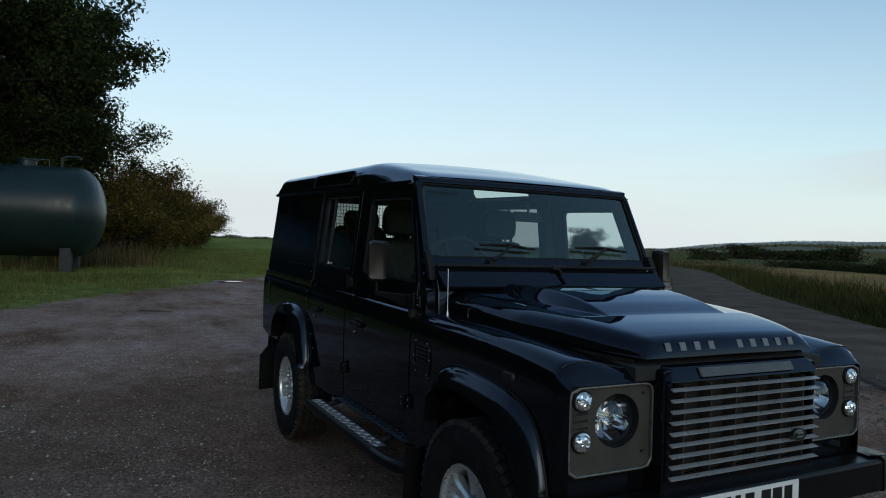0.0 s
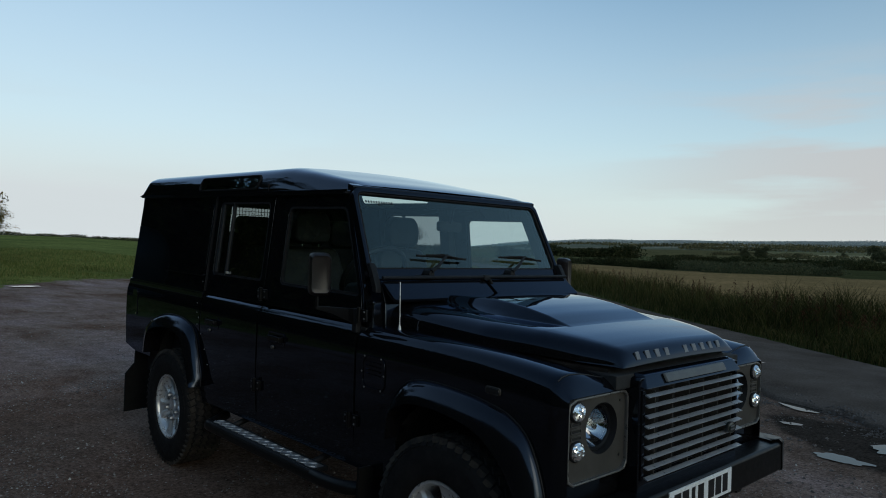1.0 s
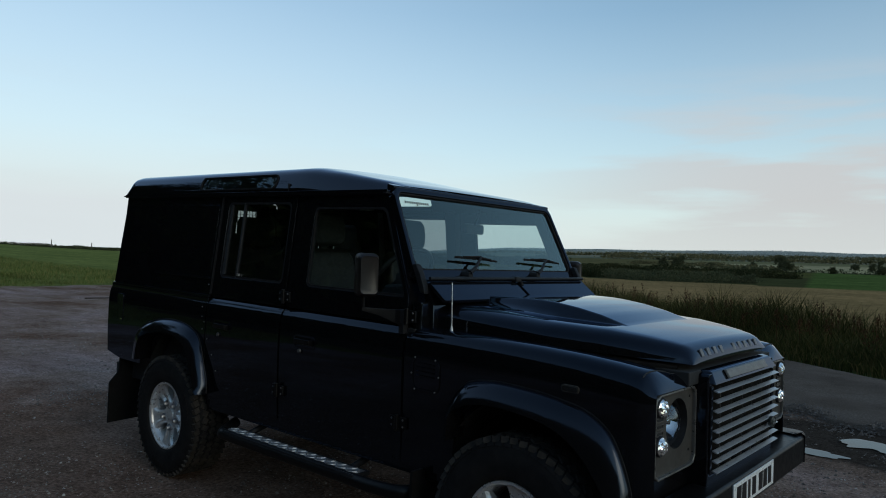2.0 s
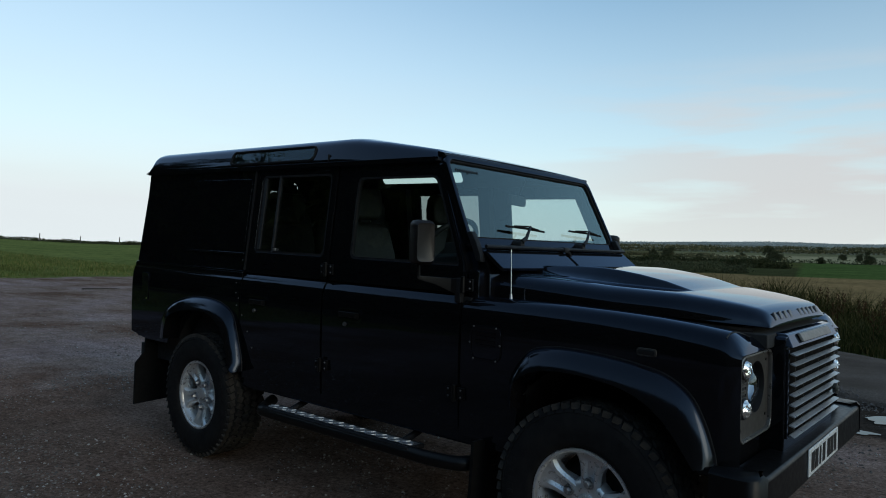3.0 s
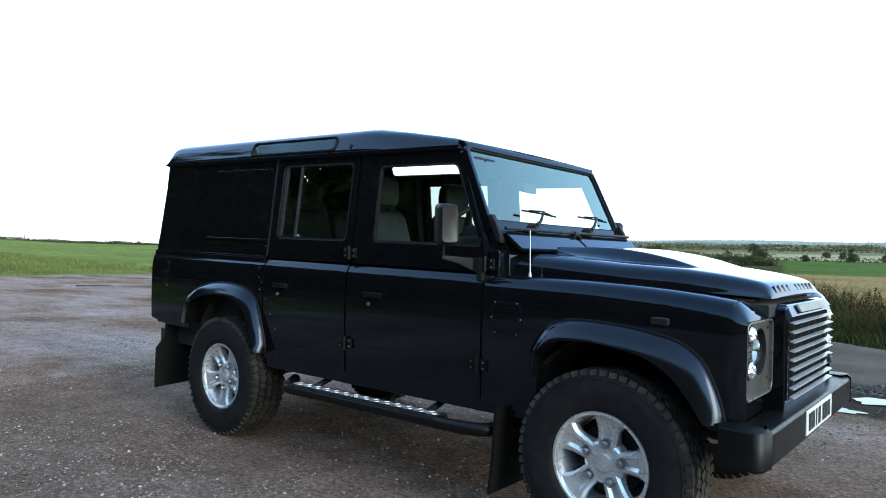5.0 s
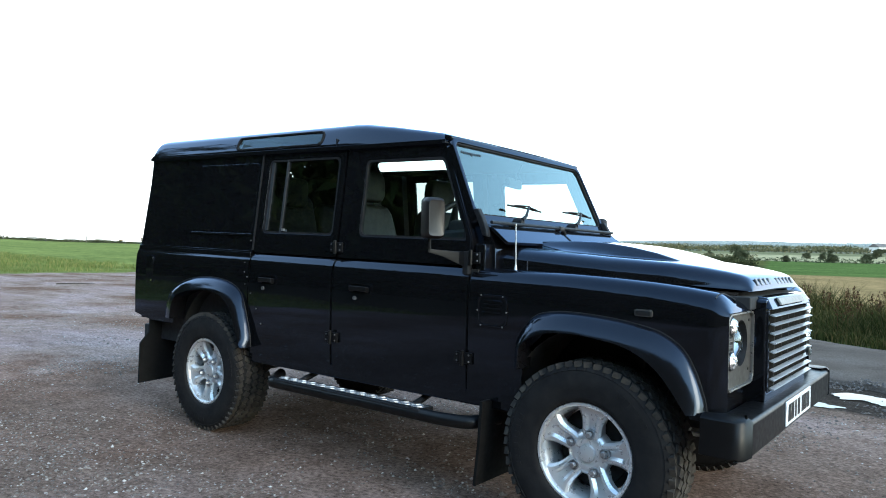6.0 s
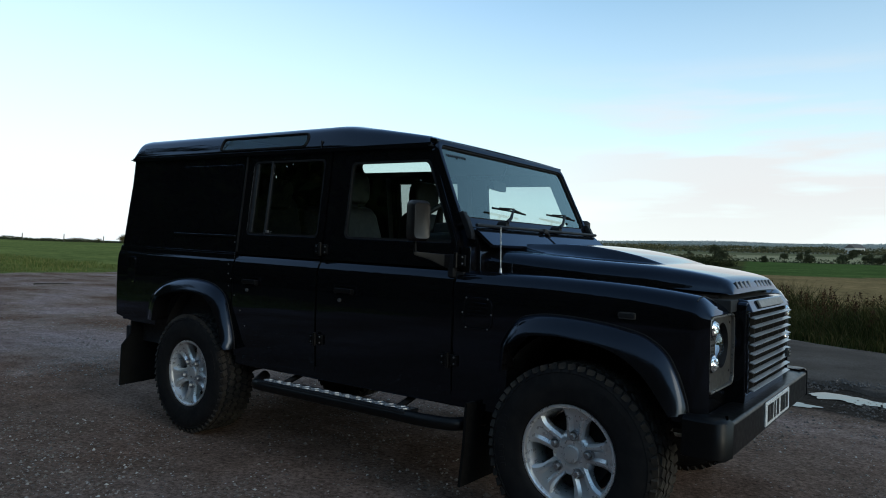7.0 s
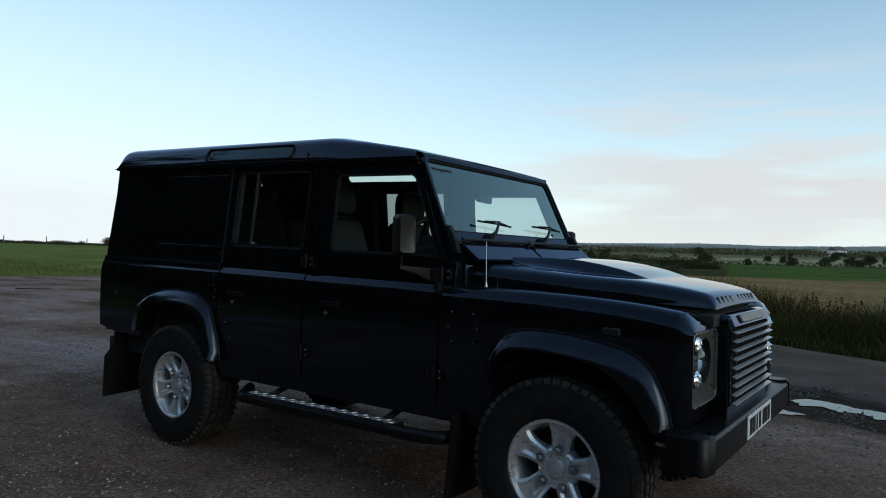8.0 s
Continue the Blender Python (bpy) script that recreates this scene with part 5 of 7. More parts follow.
wo = rounded([(-0.735, 1.395), (0.735, 1.395), (0.705, 1.852), (-0.705, 1.852)], 0.055)
wi_c = [(-0.708, 1.446), (0.708, 1.446), (0.684, 1.828), (-0.684, 1.828)]
ws = cpart("windscreen", frame2(wo, rounded(wi_c, 0.05), ws3, -0.004, 0.045), PAINT, label="flat windscreen in a black frame", bevel=0.006)
cpart("screen_seal", frame2(rounded(wi_c, 0.05), rounded([(u * 0.982, 1.633 + (v - 1.633) * 0.955) for u, v in wi_c], 0.03), ws3, 0.004, 0.03), RUBBER, ws, bevel=0.002)
wp = rounded([(u * 0.982, 1.633 + (v - 1.633) * 0.955) for u, v in wi_c], 0.03)
cpart("pane", ([ws3(u, v, 0.014) for u, v in wp], [tuple(range(len(wp)))]), SCREEN, ws)
for s in (-1, 1):
    cpart("screen_pillar", flip(capped([[(-0.640, -0.768, 1.19), (-0.655, -0.70, 1.19), (-0.70, -0.70, 1.19), (-0.70, -0.765, 1.19)], [(-0.668, -0.752, 1.33), (-0.668, -0.69, 1.33), (-0.735, -0.69, 1.33), (-0.70, -0.752, 1.33)], [(-0.882, -0.700, 1.825), (-0.882, -0.64, 1.825), (-0.95, -0.64, 1.825), (-0.915, -0.700, 1.825)]]), s), PAINT, bevel=0.004)
# scuttle with its two sloping panels
cpart("scuttle", capped([[(x, y, z) for x, z in ((-0.72, 1.12), (-0.56, 1.12), (-0.565, 1.29), (-0.607, 1.392), (-0.72, 1.392))] for y in (-0.70, 0.70)]), PAINT, label="black scuttle below the windscreen", bevel=0.01)
for s in (-1, 1):
    cpart("scuttle_panel", flip(plate2(rounded([(-0.700, 1.300), (-0.012, 1.300), (-0.012, 1.382), (-0.700, 1.382)], 0.012), lambda u, v, d: (-0.606 - d * 0.6 + (1.385 - v) * 1.25, u, v - d), -0.012, 0.004), s), PAINT, label="glossy black scuttle panel", bevel=0.004)
    cpart("flap_rail", flip(tube([(-0.590, -0.70, 1.408), (-0.590, -0.02, 1.408)], 0.009, 8), s), PLASTIC)
cpart("washer_hose", tube([(-0.60, 0.0, 1.40), (-0.575, 0.02, 1.39), (-0.57, 0.05, 1.34), (-0.57, 0.055, 1.28), (-0.56, 0.06, 1.25)], 0.008, 8), RUBBER)
cpart("hose_tee", cbox((-0.595, 0.0, 1.405), (0.04, 0.05, 0.03)), PLASTIC, bevel=0.008)
for y0, y1, blade0, blade1 in ((-0.37, -0.22, -0.41, -0.07), (0.245, 0.405, 0.205, 0.565)):
    cpart("wiper", join(tube([ws3(y0, 1.418, -0.045), ws3(y0 + 0.05, 1.44, -0.05), ws3(y1, 1.505, -0.035)], [0.012, 0.009, 0.006], 8), moved(lathe([(0.0, -0.02), (0.018, -0.02), (0.022, 0.03)], 14), Matrix.Translation(ws3(y0, 1.412, -0.025)) @ Matrix.Rotation(radians(90), 4, 'Z'))), PLASTIC, ws, "black wiper arm and blade")
    cpart("wiper_blade", join(tube([ws3(blade0, 1.508, -0.014), ws3((blade0 + blade1) / 2, 1.502, -0.016), ws3(blade1, 1.492, -0.014)], 0.006, 6), tube([ws3(blade0 + 0.06, 1.507, -0.022), ws3((blade0 + blade1) / 2, 1.506, -0.032), ws3(blade1 - 0.06, 1.495, -0.022)], 0.005, 6)), RUBBER, ws)
    cpart("wheelbox", cbox(ws3(y0 - 0.05, 1.395, -0.03), (0.03, 0.10, 0.02)), PLASTIC, bevel=0.006)

# dark lettering too small to read along the top corner of the screen
for k in range(11):
    y0, tall = -0.632 + 0.0165 * k, 0.020 if k == 5 else 0.011
    cpart("sticker_bar", plate2([(y0, 1.790 - tall), (y0 + 0.008, 1.790 - tall), (y0 + 0.008, 1.790), (y0, 1.790)], ws3, 0.010, 0.012), INK, ws)

# roof with alpine lights let into its shoulders
ALP0, ALP1 = -2.69, -1.86
rx = [-3.805, -3.80, -3.79, -3.775, -3.755, -3.73, -3.66, -3.5, -3.2, -2.9, ALP0, -2.4, -2.1, ALP1, -1.72, -1.62, -1.52, -1.3, -1.1, -0.95, -0.89, -0.872]
rows = []
for x in rx:
    k = lerp_table([(-1.62, 1.0), (-1.52, 0.95), (-0.95, 0.36), (-0.872, 0.22)], x) if x > -1.62 else 1.0
    a = max(0.0, (-3.725 - x) / 0.082)
    end = 1 - 0.70 * (1 - math.sqrt(max(0.0, 1 - min(a, 0.999) ** 2)))
    k *= end
    pr = [(0.705, 0.0), (0.703, 0.02), (0.700, 0.036), (0.686, 0.070), (0.672, 0.108), (0.655, 0.128), (0.620, 0.148), (0.55, 0.163), (0.40, 0.172), (0.2, 0.178), (0.0, 0.18)]
    w_ = smoothstep(-1.62, -1.15, x)
    pr = [(y, z * k * (1 - w_) + w_ * 0.158 * k * (1 - max(0.0, (y - 0.63) / 0.075) ** 2) + w_ * 0.008 * (1 - (y / 0.705) ** 2)) for y, z in pr]
    row = [(x, -y, 1.826 + z * 1.0) for y, z in pr] + [(x, y, 1.826 + z) for y, z in reversed(pr[:-1])]
    rows.append(row)
ia0, ia1 = rx.index(ALP0), rx.index(ALP1)
nrow = len(rows[0])
roof_skip = lambda i, j: ia0 <= i < ia1 and (j in (2, 3) or j in (nrow - 4, nrow - 5) or j == nrow - 3 and False)
roof = cpart("roof", grid(rows, skip=roof_skip), PAINT, label="glossy black ribbed roof", smooth=35)
cpart("roof_front_lip", capped([[(-0.90, y, 1.826), (-0.855, y, 1.832), (-0.852, y, 1.856), (-0.90, y, 1.868)] for y in (-0.70, 0.70)]), PAINT, bevel=0.006)
each("roof_seam", [cbox((-1.71, y, 1.858), (0.006, 0.010, 0.05)) for y in (-0.700, 0.700)], PLASTIC)
for s in (-1, 1):
    def alp(u, v, d):
        y = lerp_table([(1.862, 0.700), (1.896, 0.686), (1.934, 0.672)], v)
        return (u, -(y - d), v)
    ao = rounded([(ALP0 - 0.02, 1.850), (ALP1 + 0.02, 1.850), (ALP1 + 0.02, 1.944), (ALP0 - 0.02, 1.944)], 0.045, 6)
    ai = rounded([(ALP0 - 0.004, 1.861), (ALP1 + 0.004, 1.861), (ALP1 + 0.004, 1.934), (ALP0 - 0.004, 1.934)], 0.034, 6)
    cpart("alpine_seal", flip(frame2(ao, ai, alp, -0.007, 0.010), s), RUBBER, roof, "black rubber seal", bevel=0.003)
    cpart("alpine_pane", flip(([alp(u, v, 0.001) for u, v in ai], [tuple(range(len(ai)))]), s), ALPINE_GLASS, roof, "narrow curved roof window")
# rear end with a glazed door
def rear3(u, v, d):
    return (-3.812 + (v - 1.19) * 0.02 + d if v > 1.19 else -3.812 + d, u, v)


cpart("rear_body", join(box(-3.815, -3.78, -0.75, 0.75, 0.66, 1.187)), PAINT, label="black rear panel", bevel=0.006)
cpart("rear_frame", frame2([(-0.74, 1.187), (0.74, 1.187), (0.69, 1.83), (-0.69, 1.83)], [(-0.46, 1.32), (0.46, 1.32), (0.46, 1.80), (-0.46, 1.80)], rear3, 0.0, 0.03), PAINT, bevel=0.003)
cpart("rear_header", join(box(-3.795, -3.765, -0.655, 0.655, 1.795, 1.866), box(-3.762, -3.735, -0.60, 0.60, 1.80, 1.955)), TRIM, bevel=0.004)
cpart("rear_pane", ([rear3(u, v, 0.012) for u, v in ((-0.46, 1.32), (0.46, 1.32), (0.46, 1.80), (-0.46, 1.80))], [(0, 1, 2, 3)]), GLASS)
gs = [tube([(-3.70, -0.48 + 0.03 * k, 1.20), (-3.70, -0.48 + 0.03 * k, 1.80)], 0.0025, 4) for k in range(33)] + [tube([(-3.70, -0.49, 1.22 + 0.03 * k), (-3.70, 0.49, 1.22 + 0.03 * k)], 0.0025, 4) for k in range(20)]
tagged(cpart("window_guard", join(*gs), PLASTIC, label="black wire mesh guard behind the rear window"), kind="stuff")

# cabin: floor, lining, dash, wheel, seats
cpart("cabin_floor", join(box(-3.78, -0.36, -0.70, 0.70, 0.52, 0.56), box(-3.78, -2.36, -0.70, -0.50, 0.56, 0.98), box(-3.78, -2.36, 0.50, 0.70, 0.56, 0.98)), TRIM)
rows = []
for x in [ALP1 - 0.83, -2.4, -2.1, ALP1]:
    rows.append(x)
lin = []
for x0, x1 in ((-3.76, ALP0 - 0.03), (ALP0 - 0.03, ALP1 + 0.03), (ALP1 + 0.03, -0.95)):
    k1 = 0.36 if x1 > -1 else 1.0
    zc = lambda z, k: 1.815 + z * k
    wide = 0.655 if not (x0 < -2.6 and x1 > -1.9) else 0.60
    sec = [(0.66, 0.0), (0.655, 0.05), (0.62, 0.12), (0.55, 0.14), (0, 0.155)] if wide > 0.62 else [(0.62, 0.125), (0.60, 0.135), (0.55, 0.14), (0.3, 0.15), (0, 0.155)]
    rr_ = []
    for x in (x0, (x0 + x1) / 2, x1) if k1 == 1.0 else (x0, -1.55, x1):
        k = 1.0 if x < -1.5 else k1
        rr_.append([(x, -y, zc(z, k)) for y, z in sec] + [(x, y, zc(z, k)) for y, z in reversed(sec[:-1])])
    lin.append(grid(rr_))
cpart("headlining", join(*lin), HEADLINING, label="grey headlining", smooth=60)
for s in (-1, 1):
    each("inner_trim", [flip(g, s) for g in (box(-3.78, -2.40, -0.715, -0.70, 0.98, 1.20), box(-2.38, -0.70, -0.735, -0.715, 0.56, 1.22))], TRIM)
    cpart("hardtop_lining", flip(plate2([(-3.78, 1.187), (-2.44, 1.187), (-2.44, 1.81), (-3.78, 1.81)], up3, 0.034, 0.05), s), TRIM)
cpart("dashboard", capped([[(x, y, z) for x, z in ((-0.70, 0.98), (-0.66, 1.30), (-0.72, 1.375), (-0.92, 1.36), (-1.0, 1.25), (-0.96, 1.0))] for y in (-0.68, 0.68)]), TRIM, label="grey moulded dashboard", bevel=0.02)
cpart("instrument_binnacle", capped([[(x, y, z) for x, z in ((-0.80, 1.34), (-0.82, 1.43), (-0.98, 1.42), (-1.0, 1.30))] for y in (-0.54, -0.22)]), TRIM, bevel=0.015)
sw = Matrix.Translation((-1.10, -0.37, 1.385)) @ Matrix.Rotation(radians(-52), 4, 'Y')
ring = [tuple(sw @ Vector((0.195 * math.cos(t), 0.195 * math.sin(t), 0))) for t in [2 * math.pi * k / 40 for k in range(40)]]
rows = []
for k in range(40):
    t = 2 * math.pi * k / 40
    rows.append([tuple(sw @ Vector(((0.195 + 0.015 * math.cos(q)) * math.cos(t), (0.195 + 0.015 * math.cos(q)) * math.sin(t), 0.015 * math.sin(q)))) for q in [2 * math.pi * i / 8 for i in range(8)]])
steer = cpart("steering_wheel", grid(rows, loop_u=True, loop_v=True), PLASTIC, label="black steering wheel", smooth=60)
cpart("spoke", join(*[tube([tuple(sw @ Vector((0, 0, -0.02))), tuple(sw @ Vector((0.19 * math.cos(t), 0.19 * math.sin(t), 0)))], [0.03, 0.014], 8) for t in (1.57, 3.6, 5.8)]), PLASTIC, steer)
cpart("steering_column", tube([tuple(sw @ Vector((0, 0, -0.01))), tuple(sw @ Vector((0, 0, -0.35)))], 0.04, 12), PLASTIC, steer)


def seat(x, y, w, headrest=True, lean=12, z=0.80, back=0.60, rest=0.12, square=0.66):
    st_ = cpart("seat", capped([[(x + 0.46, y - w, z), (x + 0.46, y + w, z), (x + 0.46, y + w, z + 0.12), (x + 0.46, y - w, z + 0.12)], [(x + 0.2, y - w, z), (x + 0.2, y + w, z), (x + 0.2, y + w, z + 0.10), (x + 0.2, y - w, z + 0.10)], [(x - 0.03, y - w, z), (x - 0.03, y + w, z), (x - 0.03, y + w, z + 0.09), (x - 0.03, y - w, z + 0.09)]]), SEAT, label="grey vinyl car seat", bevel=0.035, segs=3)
    tl = math.tan(radians(lean))
    rows = []
    for h, ww, th in ((0.02, 0.98, 0.16), (0.2, 1.0, 0.15), (0.42, 0.97, 0.13), (back - 0.05, 0.88, 0.11), (back, 0.72, 0.08)):
        xb = x - tl * h
        rows.append([(xb, y - w * ww, z + 0.08 + h), (xb, y + w * ww, z + 0.08 + h), (xb - th, y + w * ww * 0.95, z + 0.08 + h), (xb - th, y - w * ww * 0.95, z + 0.08 + h)])
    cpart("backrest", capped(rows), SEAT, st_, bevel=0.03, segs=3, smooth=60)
    if headrest:
        hx = x - tl * (back + rest)
        hz = z + 0.08 + back + rest
        rows = []
        for q, sc in ((-0.105, 0.75), (-0.07, 0.97), (0.0, 1.0), (0.06, 0.5 + 0.5 * square + 0.09), (0.10, square)):
            rows.append([(hx + 0.04, y - 0.135 * sc, hz + q), (hx + 0.04, y + 0.135 * sc, hz + q), (hx - 0.055, y + 0.125 * sc, hz + q), (hx - 0.055, y - 0.125 * sc, hz + q)])
        cpart("headrest", capped(rows), SEAT, st_, bevel=0.025, segs=3, smooth=60)
        each("headrest_post", [tube([(hx, y + o, hz - 0.2), (hx, y + o, hz - 0.05)], 0.006, 6) for o in (-0.06, 0.06)], CHROME, st_)


seat(-1.62, -0.37, 0.24, z=0.84)
seat(-1.62, 0.37, 0.24, z=0.84)
seat(-2.42, -0.38, 0.24, z=0.86, lean=8, back=0.65, rest=0.01, square=0.84)
seat(-2.42, 0.38, 0.24, z=0.86, lean=8, back=0.65, rest=0.01, square=0.84)
seat(-2.42, 0.0, 0.13, headrest=False, z=0.86, lean=8)
cpart("cubby_box", box(-1.75, -1.1, -0.12, 0.12, 0.56, 1.02), TRIM, bevel=0.03)
im = cpart("rear_view_mirror", capped([[tuple(Matrix.Translation((-0.95, 0.055, 1.678)) @ Matrix.Rotation(radians(12), 4, 'Z') @ Vector((0.0 + dx, u, v))) for u, v in rounded([(-0.112, -0.029), (0.112, -0.029), (0.112, 0.029), (-0.112, 0.029)], 0.02)] for dx in (-0.012, 0.016)]), PLASTIC, label="black interior mirror", bevel=0.005)
cpart("mirror_stalk", tube([(-0.938, 0.052, 1.695), (-0.90, 0.03, 1.74), (-0.865, 0.01, 1.79)], 0.007, 8), PLASTIC, im)

# chassis, axles, fuel tank
cpart("chassis", join(box(-3.75, 0.50, -0.46, -0.36, 0.50, 0.60), box(-3.75, 0.50, 0.36, 0.46, 0.50, 0.60), box(-3.76, -3.66, -0.75, 0.75, 0.50, 0.62), box(-1.55, -1.40, -0.42, 0.42, 0.46, 0.58), box(-0.55, 0.45, -0.33, 0.33, 0.60, 1.05), box(-1.6, -0.6, -0.25, 0.25, 0.42, 0.55)), DARK, label="dark ladder chassis", bevel=0.01)
for x in (0.0, AXLE):
    part("axle", join(tube([(x, -0.66, 0.395), (x, 0.66, 0.395)], 0.045, 12), moved(lathe([(0.0, -0.12), (0.09, -0.10), (0.14, -0.03), (0.14, 0.03), (0.09, 0.10), (0.0, 0.12)], 20), Matrix.Translation((x, 0.18, 0.395)) @ Matrix.Rotation(radians(90), 4, 'Z'))), DARK, car, smooth=50)
    for y in (-0.51, 0.51):
        part("shock_absorber", tube([(x + 0.1, y, 0.36), (x + 0.1, y, 0.85)], 0.03, 10), DARK, car)

# wheels: five-spoke alloys on chunky tyres. Outer face towards -y.
TYRE_R, RIM_R = 0.398, 0.218


def build_wheel():
    w = new("wheel")
    w.empty_display_size = 0.1
    w.parent = car
    tagged(w, "silver five-spoke alloy wheel with chunky tyre")
    R = TYRE_R
    prof = [(0.205, 0.115), (0.215, 0.125), (0.25, 0.132), (0.31, 0.134), (0.35, 0.128), (0.375, 0.118), (0.384, 0.10), (R - 0.012, 0.06), (R - 0.012, 0.0), (R - 0.012, -0.06), (0.384, -0.10), (0.375, -0.118), (0.355, -0.127), (0.34, -0.1315), (0.31, -0.134), (0.285, -0.1345), (0.27, -0.131), (0.25, -0.131), (0.232, -0.127), (0.222, -0.118), (0.218, -0.105), (0.205, -0.10)]
    tyre = part("tyre", lathe(prof, 72, closed=True), RUBBER, w, "black tyre", smooth=50)
    gs, edge_gs = [], []
    rg = random.Random(4)
    nb = 54
    for k in range(nb):
        t0 = 2 * math.pi * k / nb
        for yc, wd, sk, ph in ((-0.100, 0.046, 0.35, 0.0), (-0.050, 0.040, -0.5, 0.5), (0.0, 0.040, 0.5, 0.0), (0.050, 0.040, -0.5, 0.5), (0.100, 0.046, 0.35, 0.0)):
            t = t0 + ph * 2 * math.pi / nb
            edge = abs(yc) > 0.09
            hh = 0.016
            l = 0.038
            m = Matrix.Rotation(-t, 4, 'Y') @ Matrix.Translation((R - 0.016 + (0 if not edge else -0.005), yc, 0)) @ Matrix.Rotation(sk, 4, 'X')
            if edge:
                m = m @ Matrix.Rotation(radians(14 if yc < 0 else -14), 4, 'Z')
            gs.append(moved(cbox((0, 0, 0), (hh * 1.5, wd, l * rg.uniform(0.85, 1.0))), m))
        # shoulder lugs
        for yy in (-0.118, 0.118):
            m = Matrix.Rotation(-t0 - 0.05, 4, 'Y') @ Matrix.Translation((0.366, yy * 1.015, 0)) @ Matrix.Rotation(radians(33 if yy < 0 else -33), 4, 'Z')
            edge_gs.append(moved(cbox((0, 0, 0), (0.026, 0.008, 0.036)), m))
    tagged(part("shoulder_lug_band", join(*edge_gs), RUBBER, tyre, smooth=20), kind="stuff")
    tagged(part("tread", join(*gs), TREAD, tyre, "dusty block tread", smooth=20), kind="stuff")
    # raised sidewall marks
    gs = []
    for a0, n in ((0.4, 7), (2.6, 9), (4.7, 6)):
        for k in range(n):
            t = a0 + 0.085 * k
            m = Matrix.Rotation(-t, 4, 'Y') @ Matrix.Translation((0.318, -0.1345, 0))
            part("sidewall_mark", moved(cbox((0, 0, 0), (0.026, 0.003, 0.016)), m), RUBBER, tyre)
    rim = part("rim", lathe([(0.205, 0.10), (0.19, 0.09), (0.185, 0.0), (0.188, -0.06), (0.196, -0.088), (0.2015, -0.096), (0.2035, -0.114), (0.209, -0.119), (RIM_R, -0.119), (0.222, -0.112), (0.220, -0.100), (0.206, -0.09), (0.207, 0.0), (0.212, 0.09)], 72, closed=True), ALLOY, w, "silver alloy rim", smooth=40)
    part("brake_disc", lathe([(0.06, 0.0), (0.15, 0.0), (0.15, 0.02), (0.06, 0.02)], 40, closed=True), DARK, rim)
    part("dust_shield", lathe([(0.0, 0.085), (0.182, 0.085), (0.184, 0.092), (0.0, 0.092)], 40), DARK, rim)
    part("brake_backing", lathe([(0.0, 0.03), (0.18, 0.03), (0.18, 0.05), (0.0, 0.05)], 40), DARK, rim)
    # hub disc with a shallow dish
    part("hub", lathe([(0.0, -0.076), (0.040, -0.076), (0.048, -0.080), (0.062, -0.080), (0.085, -0.073), (0.097, -0.058), (0.100, -0.02), (0.06, 0.0), (0.0, 0.0)], 48), ALLOY, rim, smooth=40)
    part("centre_cap", lathe([(0.0, -0.090), (0.028, -0.089), (0.036, -0.086), (0.039, -0.074)], 40), ALLOY, rim, "plain silver centre cap", smooth=40)
    for k in range(5):
        t = radians(72 * k)
        rot = Matrix.Rotation(-t, 4, 'Y')
        rows = []
        for r, hw, yo, yi, cr in ((0.060, 0.040, -0.076, -0.01, 0.010), (0.085, 0.041, -0.080, -0.015, 0.014), (0.110, 0.043, -0.084, -0.03, 0.014), (0.135, 0.046, -0.089, -0.045, 0.012), (0.158, 0.053, -0.094, -0.05, 0.009), (0.178, 0.066, -0.096, -0.06, 0.005), (0.192, 0.084, -0.098, -0.07, 0.001), (0.203, 0.098, -0.099, -0.08, 0.0)):
            rows.append([tuple(rot @ Vector(p)) for p in ((r, yi, -hw * 1.02), (r, yo + 0.012, -hw * 1.04), (r, yo, -hw * 0.80), (r, yo - 0.001, -hw * 0.55), (r, yo + cr, -hw * 0.28), (r, yo + cr, hw * 0.28), (r, yo - 0.001, hw * 0.55), (r, yo, hw * 0.80), (r, yo + 0.012, hw * 1.04), (r, yi, hw * 1.02))])
        part("spoke", capped(rows), ALLOY, rim, smooth=28)
    for k in range(5):
        t = radians(72 * k)
        c = Vector((0.083 * math.cos(t), 0, 0.083 * math.sin(t)))
        hexa = [(0.0145 * math.cos(a), 0.0145 * math.sin(a)) for a in [math.pi / 3 * i for i in range(6)]]
        part("wheel_nut", join(capped([[(c.x + u * q, y, c.z + v * q) for u, v in hexa] for y, q in ((-0.055, 1.0), (-0.098, 1.0), (-0.104, 0.72))]), moved(lathe([(0.024, -0.060), (0.022, -0.084), (0.0185, -0.085), (0.0175, -0.075)], 20), Matrix.Translation((c.x, 0, c.z)))), STEEL, rim, "dull steel wheel nut")
    part("valve", tube([(0.16, -0.07, 0.06), (0.163, -0.095, 0.062)], 0.004, 6), PLASTIC, rim)
    return w


wheel = build_wheel()
HUB_Y = 0.724
spin = {(-1, 0.0): -9, (-1, AXLE): 20, (1, 0.0): 20, (1, AXLE): 65}
first = True
for s in (-1, 1):
    for x in (0.0, AXLE):
        m = pose(x, s * HUB_Y, 0.395, 0, spin[(s, x)], 0 if s < 0 else 180)
        if first:
            wheel.matrix_basis = m
            first = False
        else:
            copy_thing(wheel, m)

